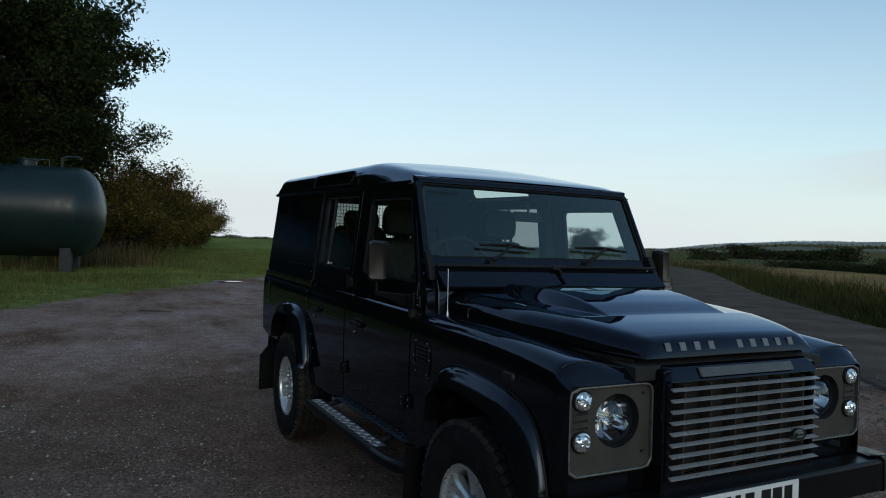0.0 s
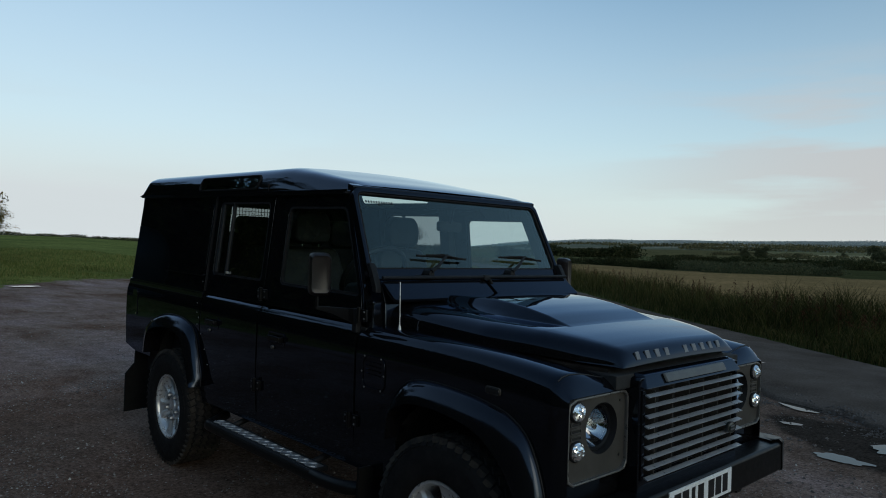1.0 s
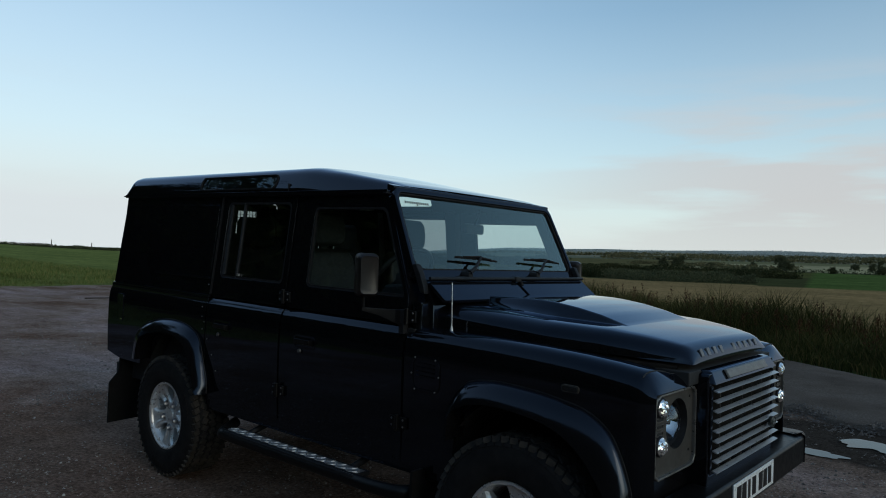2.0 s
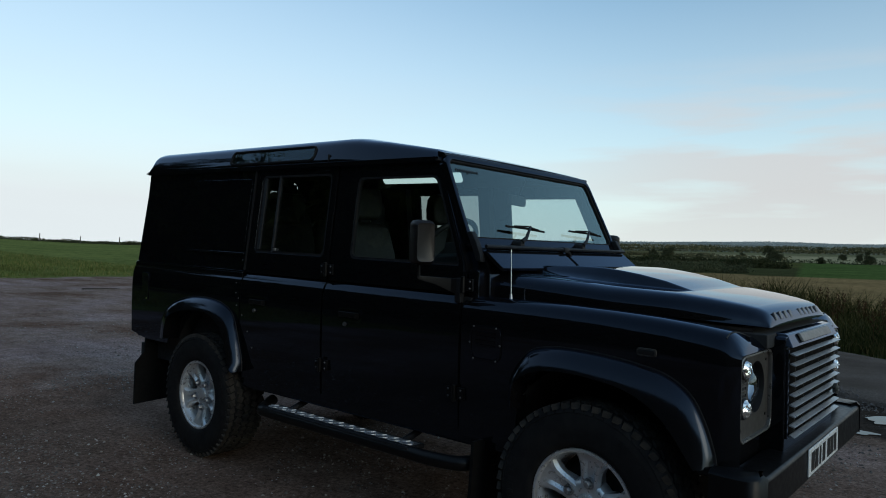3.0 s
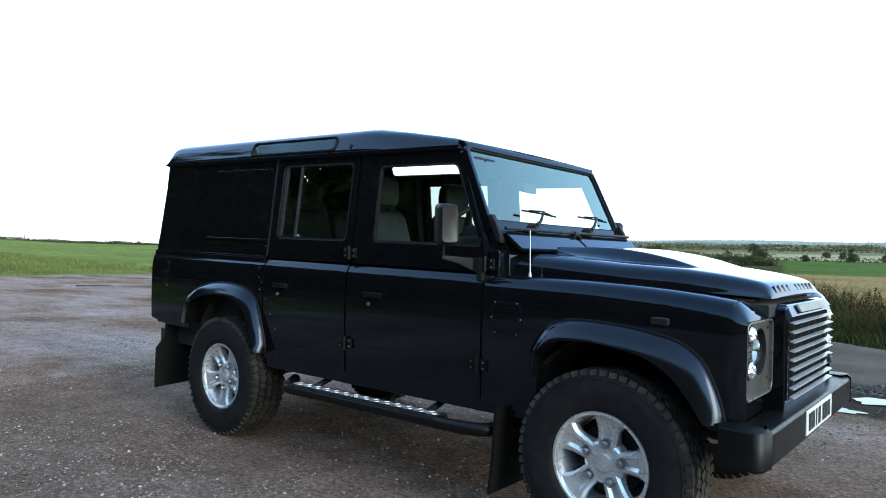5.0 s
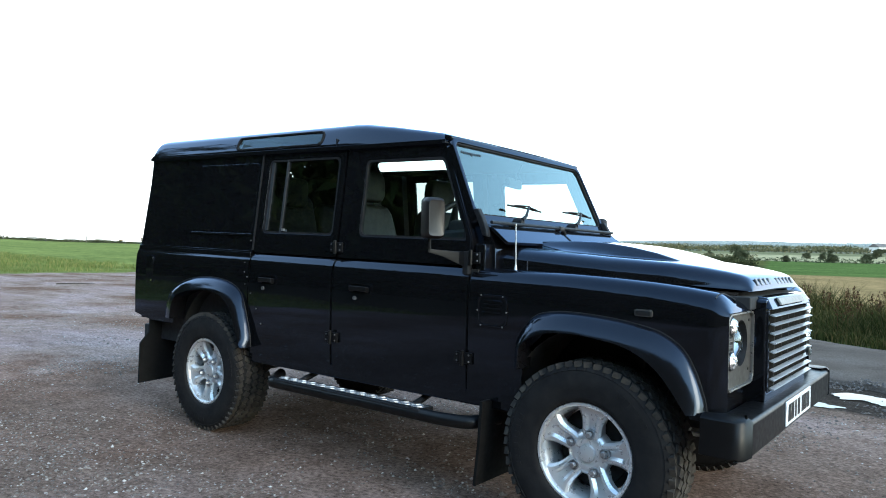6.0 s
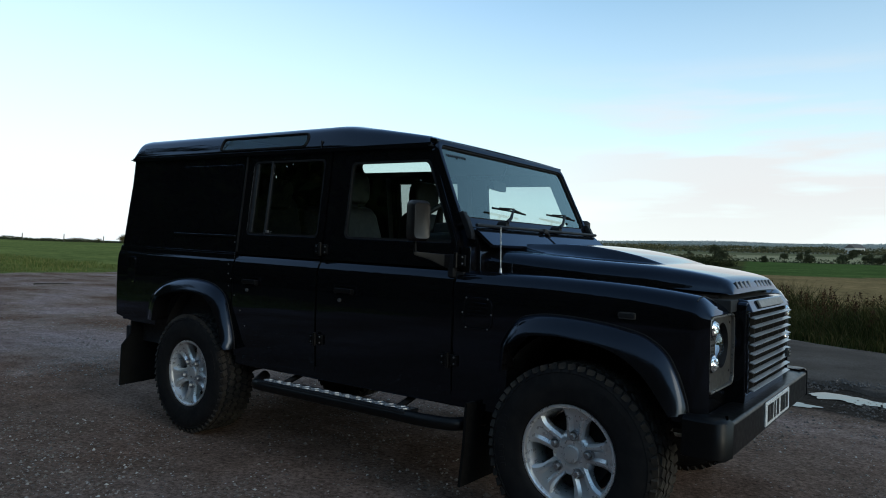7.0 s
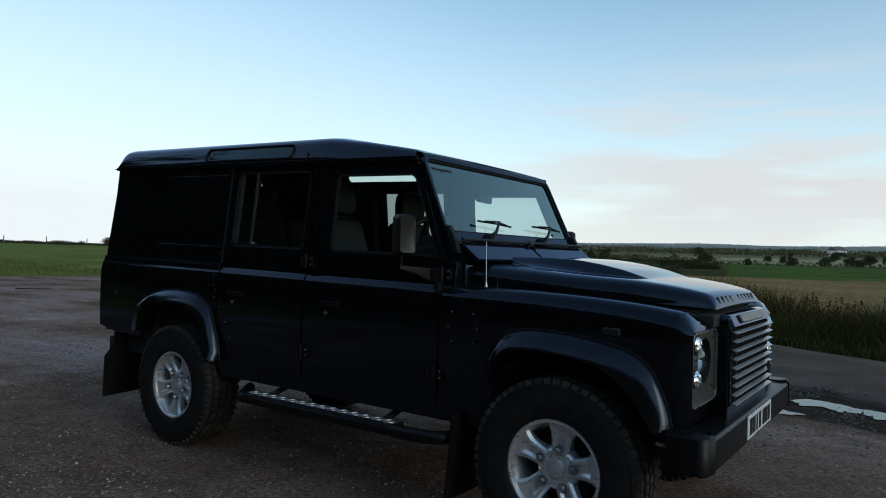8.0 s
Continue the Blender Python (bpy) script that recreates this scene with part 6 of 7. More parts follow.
# ---------------------------------------------------------------- trees, hedge, tank, grass
def leaf_card(verts, faces, c, size, nrm, spin):
    """One folded leaf spray: two narrow quads about a midrib."""
    n = nrm.normalized()
    a = n.orthogonal().normalized()
    a = Matrix.Rotation(spin, 3, n) @ a
    b = n.cross(a)
    k = len(verts)
    l, w = size, size * 0.42
    up = n * size * 0.12
    verts += [tuple(c - a * l * 0.5), tuple(c + b * w * 0.5 + up), tuple(c + a * l * 0.5), tuple(c - b * w * 0.5 + up)]
    faces += [(k, k + 1, k + 2), (k, k + 2, k + 3)]


def rand_dir(rng):
    while True:
        v = Vector((rng.uniform(-1, 1), rng.uniform(-1, 1), rng.uniform(-1, 1)))
        if 0.05 < v.length < 1:
            return v.normalized()


def grow(rng, p, d, length, r, depth, limbs, tips, lift=0.10):
    """One limb with its forks; collects (points, radii) and the leafy tips."""
    pts, rad = [p.copy()], [r]
    steps = 4
    for i in range(steps):
        d = (d + rand_dir(rng) * 0.22 + Vector((0, 0, lift))).normalized()
        p = p + d * length / steps
        pts.append(p.copy())
        rad.append(r * (1 - 0.5 * (i + 1) / steps))
    limbs.append((pts, rad))
    if depth == 0:
        tips.append(p)
        tips.append(pts[2])
        return
    for k in range(rng.choice((2, 3, 3)) if depth > 1 else 3):
        at = pts[rng.choice((2, 3, 4))]
        nd = (d * 0.75 + rand_dir(rng) * 0.85).normalized()
        grow(rng, at, nd, length * rng.uniform(0.6, 0.8), r * 0.5, depth - 1, limbs, tips, lift)
    tips.append(p)


def make_tree(name, label, category, seed, height_, spread, trunk_h, trunk_r, leaf_mat, leaf_size, per_tip, clump, depth=3, stems=5, group="", droop=0.0):
    rng = random.Random(seed)
    t = thing(name, label, category, group)
    limbs, tips = [], []
    top = Vector((0, 0, trunk_h))
    limbs.append(([Vector((0, 0, -0.3)), Vector((0.05, 0, trunk_h * 0.5)), top], [trunk_r * 1.25, trunk_r, trunk_r * 0.85]))
    for k in range(stems):
        az = 2 * math.pi * (k + rng.uniform(-0.3, 0.3)) / stems
        out = spread * rng.uniform(0.5, 1.0)
        d = Vector((math.cos(az) * out, math.sin(az) * out, (height_ - trunk_h) * rng.uniform(0.35, 0.9)))
        grow(rng, top - Vector((0, 0, rng.uniform(0, trunk_h * 0.35))), d.normalized(), d.length * 0.5, trunk_r * 0.6, depth, limbs, tips)
    grow(rng, top, Vector((0, 0, 1)), (height_ - trunk_h) * 0.5, trunk_r * 0.7, depth, limbs, tips)
    tv, tf = join(*[tube(p, r, 6) for p, r in limbs])
    part("trunk", (tv, tf), BARK, t)
    lv, lf = [], []
    for c in tips:
        cl = clump * rng.uniform(0.6, 1.25)
        for q in range(int(per_tip * rng.uniform(0.5, 1.4))):
            o = rand_dir(rng) * cl * rng.random() ** 0.5
            o.z *= 0.7
            o.z -= droop * abs(rng.gauss(0, 1))
            pos = c + o
            if pos.z < 0.05:
                continue
            leaf_card(lv, lf, pos, leaf_size * rng.uniform(0.6, 1.35), rand_dir(rng) + Vector((0, 0, 0.6)), rng.uniform(0, 6.3))
    crown = soup("crown", lv, lf, leaf_mat)
    crown.parent = t
    return t


big_tree = make_tree("tree", "tall dark green ash tree in full leaf", "tree", 11, 15.5, 6.0, 2.4, 0.42, LEAF_TREE, 0.25, 230, 1.1, depth=3, stems=13, group="yard trees", droop=0.15)
big_tree.matrix_world = pose(-33.0, -8.7, 0.35, 0, 0, 40)

# smaller second tree that fills out the crown beside the tank
second = copy_thing(big_tree, pose(-34.5, -4.9, 0.0, 0, 0, 220))
second.scale = (0.68, 0.68, 0.68)
# unseen tree belt south of the yard, added to darken the car's reflections
belt_tree = None
for i, (x, y, s, r) in enumerate(((-27, -13, 0.62, 100), (-20, -17, 0.5, 10), (-12, -21, 0.5, 200), (-5, -23, 0.42, 300), (3, -24, 0.5, 45), (11, -24, 0.4, 150), (18, -21, 0.45, 260))):
    m = pose(x, y, 0.0, 0, 0, r)
    if belt_tree is None:
        tr_ = belt_tree = make_tree("tree", "dark green ash tree in the unseen belt beside the yard", "tree", 12, 15.5, 6.0, 2.4, 0.42, LEAF_TREE, 0.46, 52, 1.2, depth=3, stems=10, group="yard trees", droop=0.15)
        tr_.matrix_world = m
    else:
        tr_ = copy_thing(belt_tree, m)
    tr_.scale = (s, s, s)

# hedge that runs off from the tank along the field
hedge = [make_tree("bush", "autumn-tinted hedge bush with brown and green leaves", "bush", 30 + k, 5.6, 2.6, 0.4, 0.12, LEAF_HEDGE, 0.15, 120, 0.8, depth=2, stems=11, group="hedge bushes") for k in range(3)]
hx = [(-34.5, -1.6, 1.0), (-37.5, -0.6, 1.06), (-41, 0.2, 1.0), (-45, 1.2, 1.02), (-50, 2.4, 0.98), (-56, 3.8, 1.0), (-63, 5.4, 0.98), (-71, 7.2, 1.0), (-80, 9.2, 1.0)]
for i, (x, y, s) in enumerate(hx):
    m = pose(x, y, height(x, y) - 0.05, 0, 0, 77 * i)
    if i < 3:
        ob = hedge[i]
        ob.matrix_world = m
    else:
        ob = copy_thing(hedge[i % 3], m)
    ob.scale = (s * 1.1, s * 1.1, s * (1.04 - 0.022 * i))
for x, y, s in ((-129.0, 66.9, 0.42), (-133.5, 64.0, 0.22), (-136.0, 60.5, 0.20), (-68.1, 54.6, 0.98), (-66.4, 60.2, 0.50)):
    ob = copy_thing(hedge[1], pose(x, y, height(x, y) - 0.1, 0, 0, 10 * x))
    ob.scale = (s, s, s * 0.9)


def build_tank():
    t = thing("storage_tank", "large dark green horizontal steel storage tank on feet", "tank")
    R, L = 1.62, 8.0
    prof = [(0.0, 0.0)]
    for k in range(1, 9):
        a = math.pi / 2 * k / 8
        prof.append((R * math.sin(a), 0.95 * (1 - math.cos(a))))
    prof += [(R, 0.95 + (L - 1.90) * k / 6) for k in range(1, 7)]
    for k in range(1, 9):
        a = math.pi / 2 * k / 8
        prof.append((R * math.cos(a), L - 0.95 + 0.95 * math.sin(a)))
    part("shell", lathe(prof, 56), TANK, t, smooth=50)
    for y in (3.4, 5.6):
        part("weld_band", lathe([(R + 0.004, y), (R + 0.012, y + 0.02), (R + 0.012, y + 0.06), (R + 0.004, y + 0.08)], 56), TANK, t)
    for y in (1.15, 3.9, 6.6):
        for x in (-0.8, 0.8):
            part("foot", cbox((x, y, -1.72), (0.55, 0.34, 0.85)), CONCRETE, t, "grey concrete block foot", bevel=0.02)
    part("manhole", join(lathe_z(0.32, R - 0.05, R + 0.16, 20, 2.6), lathe_z(0.36, R + 0.16, R + 0.20, 20, 2.6)), TANK, t, bevel=0.01)
    part("vent_pipe", tube([(0, 1.5, R - 0.05), (0, 1.5, R + 0.3), (0.0, 1.3, R + 0.38), (0, 0.95, R + 0.38), (0, 0.85, R + 0.28)], 0.045), TANK, t)
    part("ladder_rail", tube([(0, 1.9, R - 0.05), (0, 1.9, R + 0.22), (0, 2.9, R + 0.22), (0, 2.9, R - 0.05)], 0.025), TANK, t)
    return t


def lathe_z(r, z0, z1, n, y):
    ring = [(r * math.cos(2 * math.pi * k / n), y + r * math.sin(2 * math.pi * k / n)) for k in range(n)]
    return capped([[(a, b, z0) for a, b in ring], [(a, b, z1) for a, b in ring]])


tank = build_tank()
tank.matrix_world = pose(-25.8, -1.72, 2.36, 0, 0, 180 - 8)


def blades(name, label, category, places, hgt, width, material, seed, lean=0.35):
    """Many separate grass blades, each a bent tapering strip."""
    rng = random.Random(seed)
    v, f = [], []
    for x, y, k in places:
        z = height(x, y)
        a = rng.uniform(0, 2 * math.pi)
        h = hgt * k * rng.uniform(0.55, 1.25)
        l = lean * h * rng.uniform(0.2, 1.2)
        w = width * rng.uniform(0.7, 1.4)
        ca, sa = math.cos(a), math.sin(a)
        b = rng.uniform(0, 2 * math.pi)
        dx, dy = math.cos(b) * l, math.sin(b) * l
        n = len(v)
        v += [(x - ca * w, y - sa * w, z - 0.02), (x + ca * w, y + sa * w, z - 0.02),
              (x + dx * 0.35 + ca * w * 0.7, y + dy * 0.35 + sa * w * 0.7, z + h * 0.6), (x + dx * 0.35 - ca * w * 0.7, y + dy * 0.35 - sa * w * 0.7, z + h * 0.6),
              (x + dx, y + dy, z + h)]
        f += [(n, n + 1, n + 2, n + 3), (n + 3, n + 2, n + 4)]
    return tagged(soup(name, v, f, material), label, category, kind="stuff")


rng = random.Random(5)
spots = []
while len(spots) < 60000:
    x, y = rng.uniform(-62, -7), rng.uniform(-9, 32)
    e = -left_of(GRASS_EDGE, x, y)
    if e < -0.35 or left_of(ROAD_MID, x, y) > -2.0 or y > 15:
        continue
    d = math.hypot(x, y)
    if rng.random() > min(1.0, (22 / d) ** 1.6):
        continue
    if e < 0.5 and noise.noise(Vector((x * 1.2, y * 1.2, 9))) < -0.1:
        continue
    spots.append((x, y, (0.6 + 0.7 * smoothstep(0, 3, e)) * max(0.35, 1 + 1.5 * noise.noise(Vector((x * 0.55, y * 0.55, 5))))))
blades("grass", "rough green meadow grass beside the gravel", "grass", spots, 0.105, 0.010, GRASS, 6, 0.9)

# dry tall stems round the tank's foot and the hedge
spots = []
while len(spots) < 1900:
    u = rng.random()
    x, y = (rng.uniform(-32, -28), min(1.4, rng.gauss(-1.6, 1.3))) if u < 0.45 else (rng.uniform(-40, -27), rng.uniform(-2.8, 0.0) + 0.0) if u < 0.7 else (rng.uniform(-26.4, -25), rng.uniform(-9.5, -2.6))
    spots.append((x, y, (0.5 if u >= 0.7 else 0.85) * (0.55 + 0.9 * abs(noise.noise(Vector((x * 1.1, y * 1.1, 7)))))))
blades("dry_grass", "dry straw-coloured stems under the hedge", "grass", spots, 1.25, 0.012, DRY, 7, 0.25)

# tall weeds on the verge beyond the lane
verge_line = catmull([(x, y, 0) for x, y in ROAD_MID], 24)
spots, docks, stems = [], [], []
for i in range(80000):
    k = rng.randrange(len(verge_line) - 1)
    p = verge_line[k]
    if p.x > 8 or p.x < -70:
        continue
    d = (verge_line[k + 1] - p).normalized()
    n_ = Vector((d.y, -d.x, 0))
    w_ = 1.75 + 3.2 * rng.random()
    q = p + n_ * w_ + d * rng.uniform(-0.5, 0.5)
    lump = 0.62 + 0.55 * noise.noise(Vector((q.x * 0.5, q.y * 0.5, 4)))
    if rng.random() > min(1, (14 / q.length) ** 0.8):
        continue
    k_ = lump * smoothstep(1.55, 2.9, w_) * lerp_table([(-8, 1.0), (-1, 0.90), (1, 0.74), (4, 0.55)], q.x)
    spots.append((q.x, q.y, max(0.18, k_)))
    if rng.random() < 0.007 and w_ > 2.4:
        docks.append(q)
blades("verge_weeds", "tall rank grass and weeds along the lane's verge", "weeds", spots, 1.05, 0.007, WEED, 8, 0.75)
v_, f_ = [], []
for q in docks:
    h = rng.uniform(0.6, 1.0) * lerp_table([(-8, 1.0), (1, 0.82), (4, 0.7)], q.x)
    z0 = height(q.x, q.y)
    for j in range(46):
        t = rng.random()
        c = Vector((q.x + rng.gauss(0, 0.045) * (1.2 - t), q.y + rng.gauss(0, 0.045) * (1.2 - t), z0 + h * (0.55 + 0.45 * t)))
        leaf_card(v_, f_, c, rng.uniform(0.03, 0.06), rand_dir(rng), rng.uniform(0, 6.3))
    k = len(v_)
    v_ += [(q.x - 0.008, q.y, z0), (q.x + 0.008, q.y, z0), (q.x, q.y, z0 + h)]
    f_.append((k, k + 1, k + 2))
tagged(soup("dock_plants", v_, f_, DOCK), "brown dock seed heads standing above the verge grass", "weeds", kind="stuff")

# loose stones on the yard
v_, f_ = [], []
OCT = [(1, 0, 0), (0, 1, 0), (-1, 0, 0), (0, -1, 0), (0.2, 0.1, 0.7), (0, 0, -0.4)]
OCF = [(0, 1, 4), (1, 2, 4), (2, 3, 4), (3, 0, 4), (1, 0, 5), (2, 1, 5), (3, 2, 5), (0, 3, 5)]
count = 0
while count < 64000:
    x, y = rng.uniform(-26, 4), rng.uniform(-4.0, 12)
    if left_of(GRASS_EDGE, x, y) < 0.0 or left_of(ROAD_MID, x, y) > (-2.7 if x > -3 else -1.6):
        continue
    if rng.random() > min(1.0, (7.0 / max(1, math.hypot(x - 1.5, y + 3.2))) ** 1.5):
        continue
    if noise.noise(Vector((x * 0.8, y * 0.8, 2))) + 0.6 * noise.noise(Vector((x * 2.7, y * 2.7, 6))) < rng.uniform(-0.25, 0.5):
        continue
    s = min(0.030, 0.0030 + 0.0095 * rng.random() ** 2.6 + (0.012 * rng.random() if rng.random() < 0.022 else 0))
    a, fl = rng.uniform(0, 6.28), rng.uniform(0.5, 1.0)
    z = height(x, y)
    k = len(v_)
    for p in OCT:
        px, py, pz = p[0] * s * rng.uniform(0.7, 1.3), p[1] * s * fl, p[2] * s * rng.uniform(0.7, 1.2)
        v_.append((x + px * math.cos(a) - py * math.sin(a), y + px * math.sin(a) + py * math.cos(a), z + pz + s * 0.15))
    f_ += [tuple(i + k for i in q) for q in OCF]
    count += 1
tagged(soup("gravel", v_, f_, STONE), "loose flint chips scattered over the yard", "gravel", kind="stuff")

# wet clods and crumbs of tarmac along the broken edge of the lane and about the puddles
v_, f_ = [], []
while len(v_) < 6 * 5200:
    x, y = rng.uniform(-5.0, 3.2), rng.uniform(1.0, 10.0)
    r_ = left_of(ROAD_MID, x, y)
    if not -3.4 < r_ < -0.95 or rng.random() > math.exp(-((r_ + 1.5) / 0.55) ** 2) + 0.12:
        continue
    if noise.noise(Vector((x * 1.9, y * 1.9, 4))) + 0.5 * noise.noise(Vector((x * 5.1, y * 5.1, 8))) < rng.uniform(-0.1, 0.45):
        continue
    s = 0.006 + 0.016 * rng.random() ** 2.2 + (0.016 * rng.random() if rng.random() < 0.03 else 0)
    a, fl = rng.uniform(0, 6.28), rng.uniform(0.6, 1.0)
    z = height(x, y) + 0.055 * smoothstep(-1.42, -1.28, r_)
    k = len(v_)
    for p in OCT:
        px, py, pz = p[0] * s * rng.uniform(0.7, 1.3), p[1] * s * fl, p[2] * s * rng.uniform(0.8, 1.3)
        v_.append((x + px * math.cos(a) - py * math.sin(a), y + px * math.sin(a) + py * math.cos(a), z + pz + s * 0.15))
    f_ += [tuple(i + k for i in q) for q in OCF]
tagged(soup("clods", v_, f_, CLOD), "dark wet clods and crumbs along the broken lane edge", "clods", kind="stuff")

twig = thing("stick", "thin dark dead branch lying on the gravel", "stick", at=(-19.3, 5.6, 0.06))
twig.scale = (0.6, 0.55, 0.6)
part("branch", tube([(-0.2, -0.95, 0.0), (0.1, -0.55, 0.02), (-0.05, 0.0, 0.0), (0.08, 0.5, 0.015), (0.0, 0.95, 0.0)], [0.035, 0.03, 0.028, 0.02, 0.008], 7), STICK, twig)
part("side_shoot", tube([(0.1, -0.55, 0.02), (0.25, -0.8, 0.05), (0.3, -1.0, 0.03)], [0.018, 0.014, 0.006], 6), STICK, twig)

# copy of the branch, standing in for a short dark strip on the gravel
strip_twig = copy_thing(twig, pose(-12.5, -1.0, 0.03, 0, 0, -20))
strip_twig.scale = (0.4, 0.34, 0.4)

# ---------------------------------------------------------------- distance
far_tree = [make_tree("field_tree", "dark rounded hedgerow tree far across the fields", "tree", 60 + k, 5.2 + 0.5 * k, 3.2, 0.6, 0.2, LEAF_FAR, 0.55, 26, 0.9, depth=2, stems=8, group="distant hedgerow trees") for k in range(3)]
rng = random.Random(21)
spots = []
for az, d, s in ((101.5, 250, 0.7), (104.6, 262, 1.0), (98.4, 255, 0.9), (96.3, 270, 1.05), (94.0, 260, 0.8), (91.6, 275, 1.0), (107.5, 258, 0.6), (110.0, 320, 0.8), (112.5, 330, 0.9), (89, 270, 0.9)):
    spots.append((az, d, s))
for k in range(26):
    spots.append((rng.uniform(86, 114), rng.choice((300, 340, 380, 560, 600)) * rng.uniform(0.95, 1.05), rng.uniform(0.6, 1.25)))
for i, (az, d, s) in enumerate(spots):
    x, y = d * math.cos(radians(az)), d * math.sin(radians(az))
    m = pose(x, y, height(x, y) - 0.2, 0, 0, 50 * i)
    if i < 3:
        ob = far_tree[i]
        ob.matrix_world = m
    else:
        ob = copy_thing(far_tree[i % 3], m)
    ob.scale = (s * 0.78, s * 0.78, s * rng.uniform(0.60, 0.80))


def hedgerow(name, label, points, hgt, step, size, material, seed, sink=0.0):
    """A far hedge or wood: many leafy clumps along a line."""
    rg = random.Random(seed)
    v, f = [], []
    for (x0, y0, b0), (x1, y1, b1) in zip(points, points[1:]):
        n = max(1, int(math.hypot(x1 - x0, y1 - y0) / step))
        for i in range(n):
            t = (i + rg.random()) / n
            x, y, b = x0 + (x1 - x0) * t, y0 + (y1 - y0) * t, b0 + (b1 - b0) * t
            hh = hgt * (0.80 + 0.40 * noise.noise(Vector((x * 0.03, y * 0.03, seed))) + 0.42 * noise.noise(Vector((x / hgt * 0.45, y / hgt * 0.45, seed + 9))) + 0.12 * rg.random())
            for q in range(8):
                c = Vector((x + rg.gauss(0, step * 0.5), y + rg.gauss(0, b), 0))
                c.z = height(c.x, c.y) - sink + hh * rg.random() ** 1.25
                leaf_card(v, f, c, size * rg.uniform(0.6, 1.4), rand_dir(rg), rg.uniform(0, 6.3))
    return tagged(soup(name, v, f, material), label, "hedgerow", kind="stuff")


def polar(az, d, b):
    return (1.8 + d * math.cos(radians(az)), -2.8 + d * math.sin(radians(az)), b)


hedgerow("far_hedge", "dark hedge line across the vale", [polar(a, 262 + 3 * math.sin(a), 1.5) for a in range(84, 112, 3)], 1.5, 0.7, 0.9, LEAF_FAR, 1)
hedgerow("far_hedge", "dark hedge and trees beyond the pale field", [polar(a, 580 + 12 * math.sin(a * 2), 6) for a in range(82, 119, 3)], 5.0, 1.2, 2.2, LEAF_MID, 2)
hedgerow("far_wood", "dark block of woodland in the vale", [polar(a, 205, 3) for a in (121.8, 124, 127, 129.7)], 5.2, 0.022, 0.85, LEAF_NEAR, 3)
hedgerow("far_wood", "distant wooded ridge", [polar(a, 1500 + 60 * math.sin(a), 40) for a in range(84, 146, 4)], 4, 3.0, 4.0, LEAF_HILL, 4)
hedgerow("far_wood", "pale tree line along the hills, haze tinted into its leaves", [polar(a, 2500 + 90 * math.sin(a), 30) for a in range(84, 142, 4)], 4, 3.0, 5.0, LEAF_HILL, 5)
hedgerow("far_hedge", "hedge and scrub winding through the vale", [polar(a, 800 + 90 * math.sin(a * 0.35), 12) for a in range(82, 119, 3)], 2.6, 0.8, 2.2, LEAF_MID, 12)
hedgerow("far_hedge", "hedge and copse on the lower slope", [polar(a, 1080 + 120 * math.sin(a * 0.5 + 1), 25) for a in range(82, 140, 3)], 4, 3.0, 4.0, LEAF_MID, 13)
hedgerow("far_hedge", "hedge and trees between the stubble fields", [polar(a, 330 + 40 * math.sin(a * 0.4), 4) for a in range(104, 118, 2)], 2.2, 0.3, 0.9, LEAF_MID, 14)
hedgerow("far_hedge", "low hedge along the crest of the meadow", [polar(a, 150 + 4 * math.sin(a), 0.5) for a in range(148, 180, 3)], 1.15, 0.03, 0.32, LEAF_FAR, 6, 0.45)
hedgerow("far_hedge", "scrub at the bend of the lane", [polar(a, 84 + 5 * math.sin(a), 2.0) for a in (126, 129, 132, 135, 139)], 1.2, 0.2, 0.28, LEAF_FAR, 7)
hedgerow("field_hedge", "thick dark hawthorn hedge along the far side of the stubble", [polar(a, d, 1.3) for a, d in ((107, 78), (111, 74), (115, 75), (118, 80))], 1.15, 0.018, 0.20, LEAF_FAR, 15)
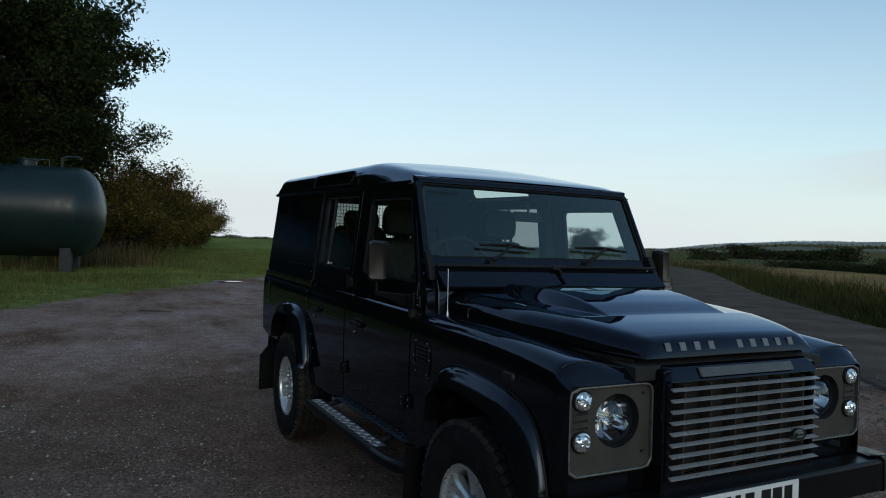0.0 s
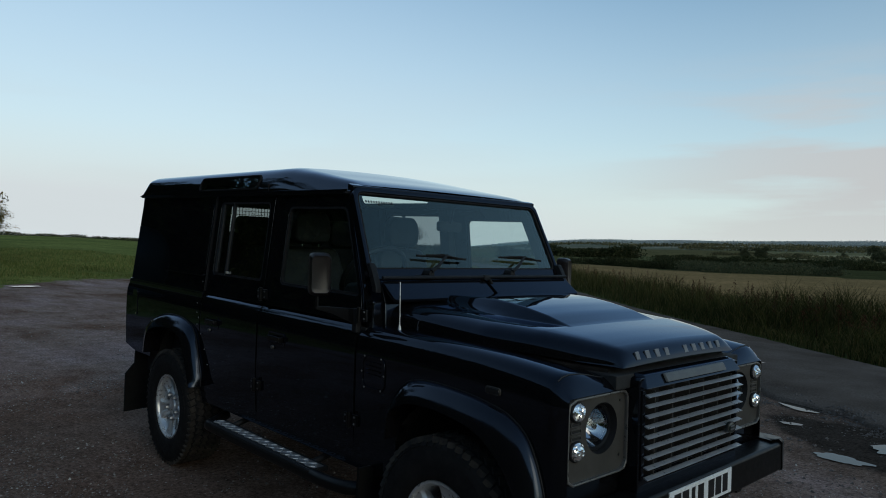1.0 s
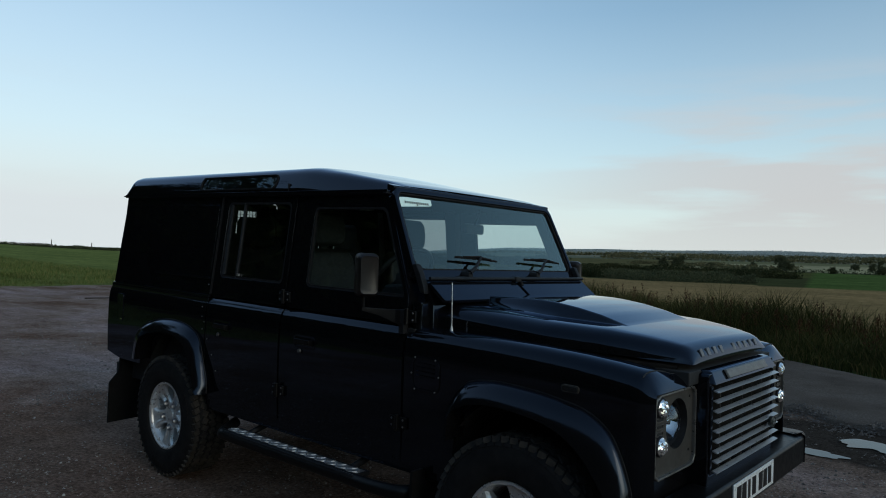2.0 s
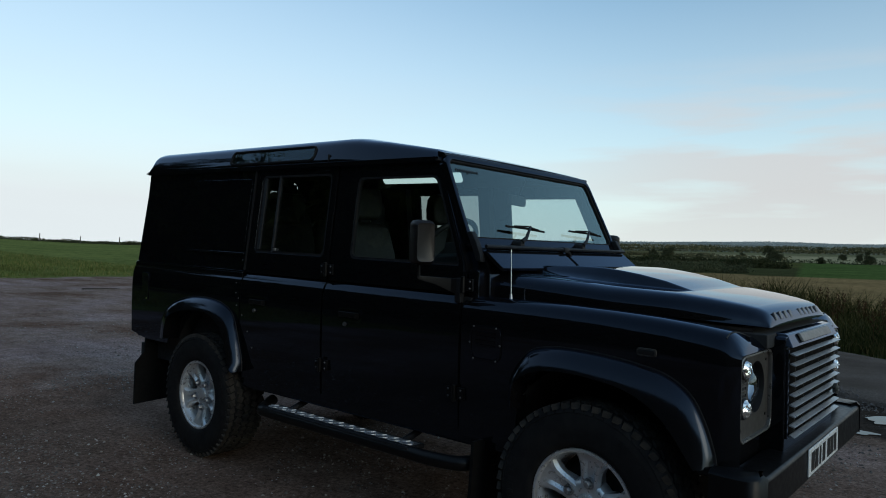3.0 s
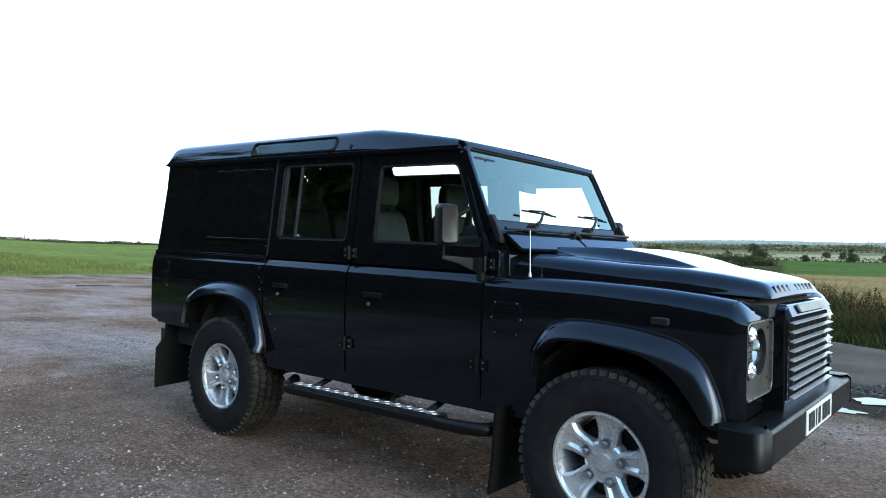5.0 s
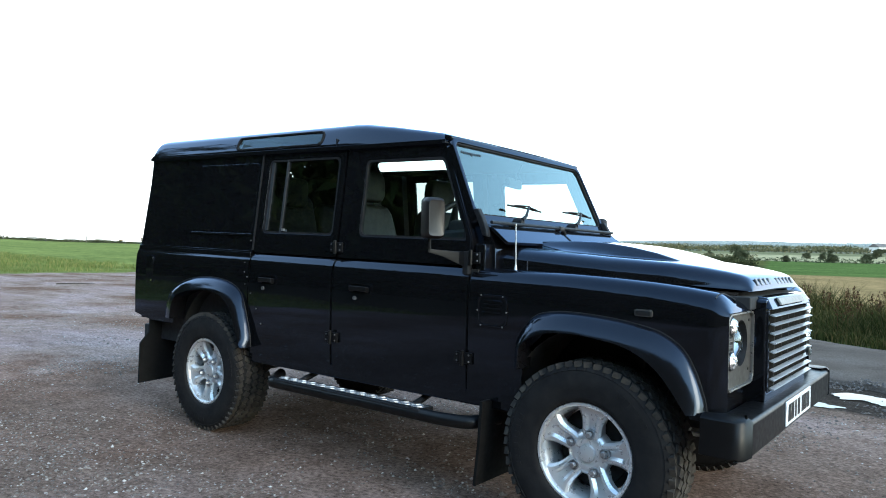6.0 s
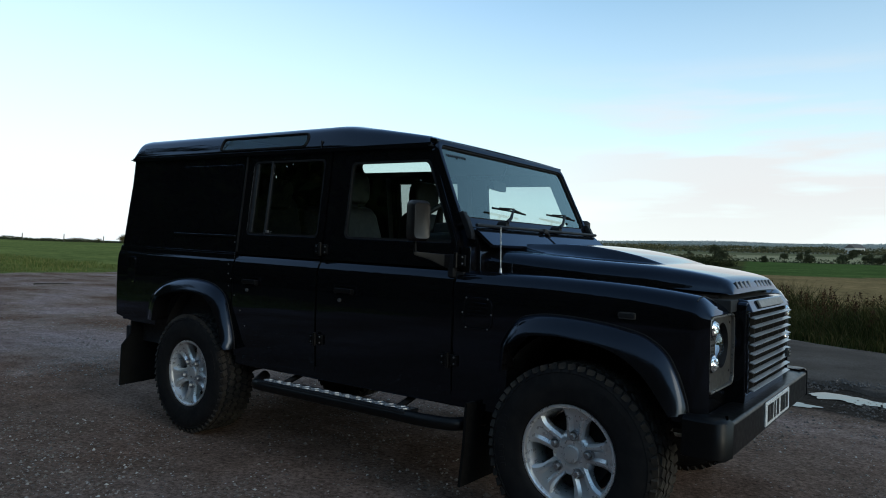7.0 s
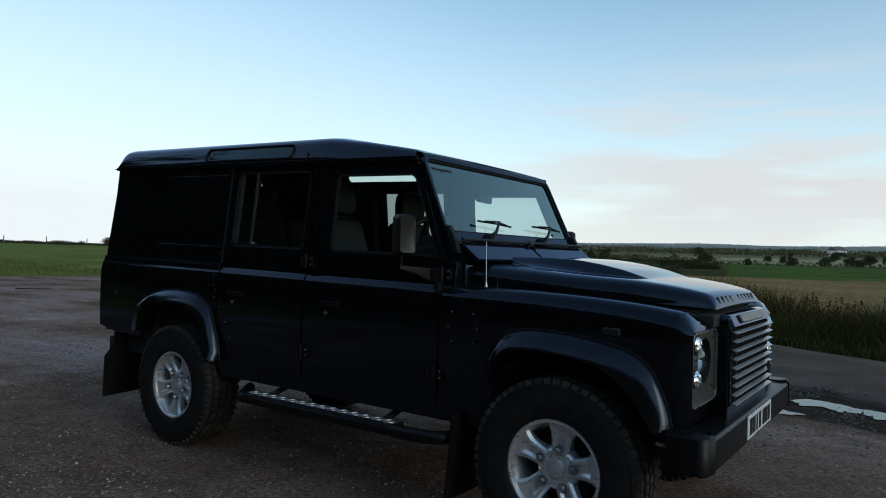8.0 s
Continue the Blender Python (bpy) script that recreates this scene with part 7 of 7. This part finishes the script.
hedgerow("field_hedge", "overgrown hedge with small trees beyond the stubble", [polar(a, 128 + 6 * math.sin(a), 1.6) for a in (104, 106, 109, 112, 115, 118, 120)], 1.5, 0.03, 0.34, LEAF_NEAR, 17)
hedgerow("field_hedge", "low dark hedge closing the stubble field", [polar(a, d, 0.7) for a, d in ((118, 80), (121, 86), (124, 96), (127, 104))], 1.1, 0.015, 0.22, LEAF_NEAR, 16)
hedgerow("far_wood", "two dark round bushes by the lane", [polar(a, 150, 1.0) for a in (130.3, 131.2, 132.6)], 3.0, 0.03, 0.5, LEAF_NEAR, 8)

# hedge added behind the camera so the car's side reflects dark leaves
hedgerow("reflection_hedge", "tall dense hedge mostly out of view, added to darken the car's reflections", [(-34, -11, 0.8), (-28, -13.5, 0.8), (-20, -17, 0.8), (-8, -19.5, 0.8), (4, -20.5, 0.8), (16, -19.5, 0.8), (26, -15, 0.8)], 11.0, 0.010, 0.95, LEAF_TREE, 9)

rng = random.Random(3)
for i in range(4):
    az = 153.4 + 2.6 * i
    x, y, _ = polar(az, 146, 0)
    ob = thing("fence_post", "weathered wooden fence post on the meadow crest", "fence post", "fence posts along the field", (x, y, height(x, y)))
    hh = rng.uniform(1.2, 1.7)
    part("post", tube([(0, 0, -0.3), (0.02, 0, hh * 0.6), (0.0, 0.03, hh)], [0.09, 0.085, 0.075], 7), POST, ob)


def house(x, y, turn):
    h = thing("house", "small pale farmhouse far across the vale", "house", "distant farm buildings", (x, y, height(x, y)))
    h.rotation_euler = (0, 0, radians(turn))
    part("wall", box(-6, 6, -4, 4, -1, 5), RENDERED_WALL, h)
    part("roof", ([(-6.4, -4.4, 4.9), (6.4, -4.4, 4.9), (6.4, 4.4, 4.9), (-6.4, 4.4, 4.9), (-6.4, 0, 8), (6.4, 0, 8)], [(0, 1, 5, 4), (2, 3, 4, 5), (0, 4, 3), (1, 2, 5), (0, 3, 2, 1)]), ROOF_TILE, h)
    for k in (-3.5, 0, 3.5):
        part("window", cbox((k, -4.02, 2.6), (1.1, 0.1, 1.4)), DARK, h)


for az, d, tr_ in ((95.8, 620, 60),):
    x, y, _ = polar(az, d, 0)
    house(x, y, tr_)
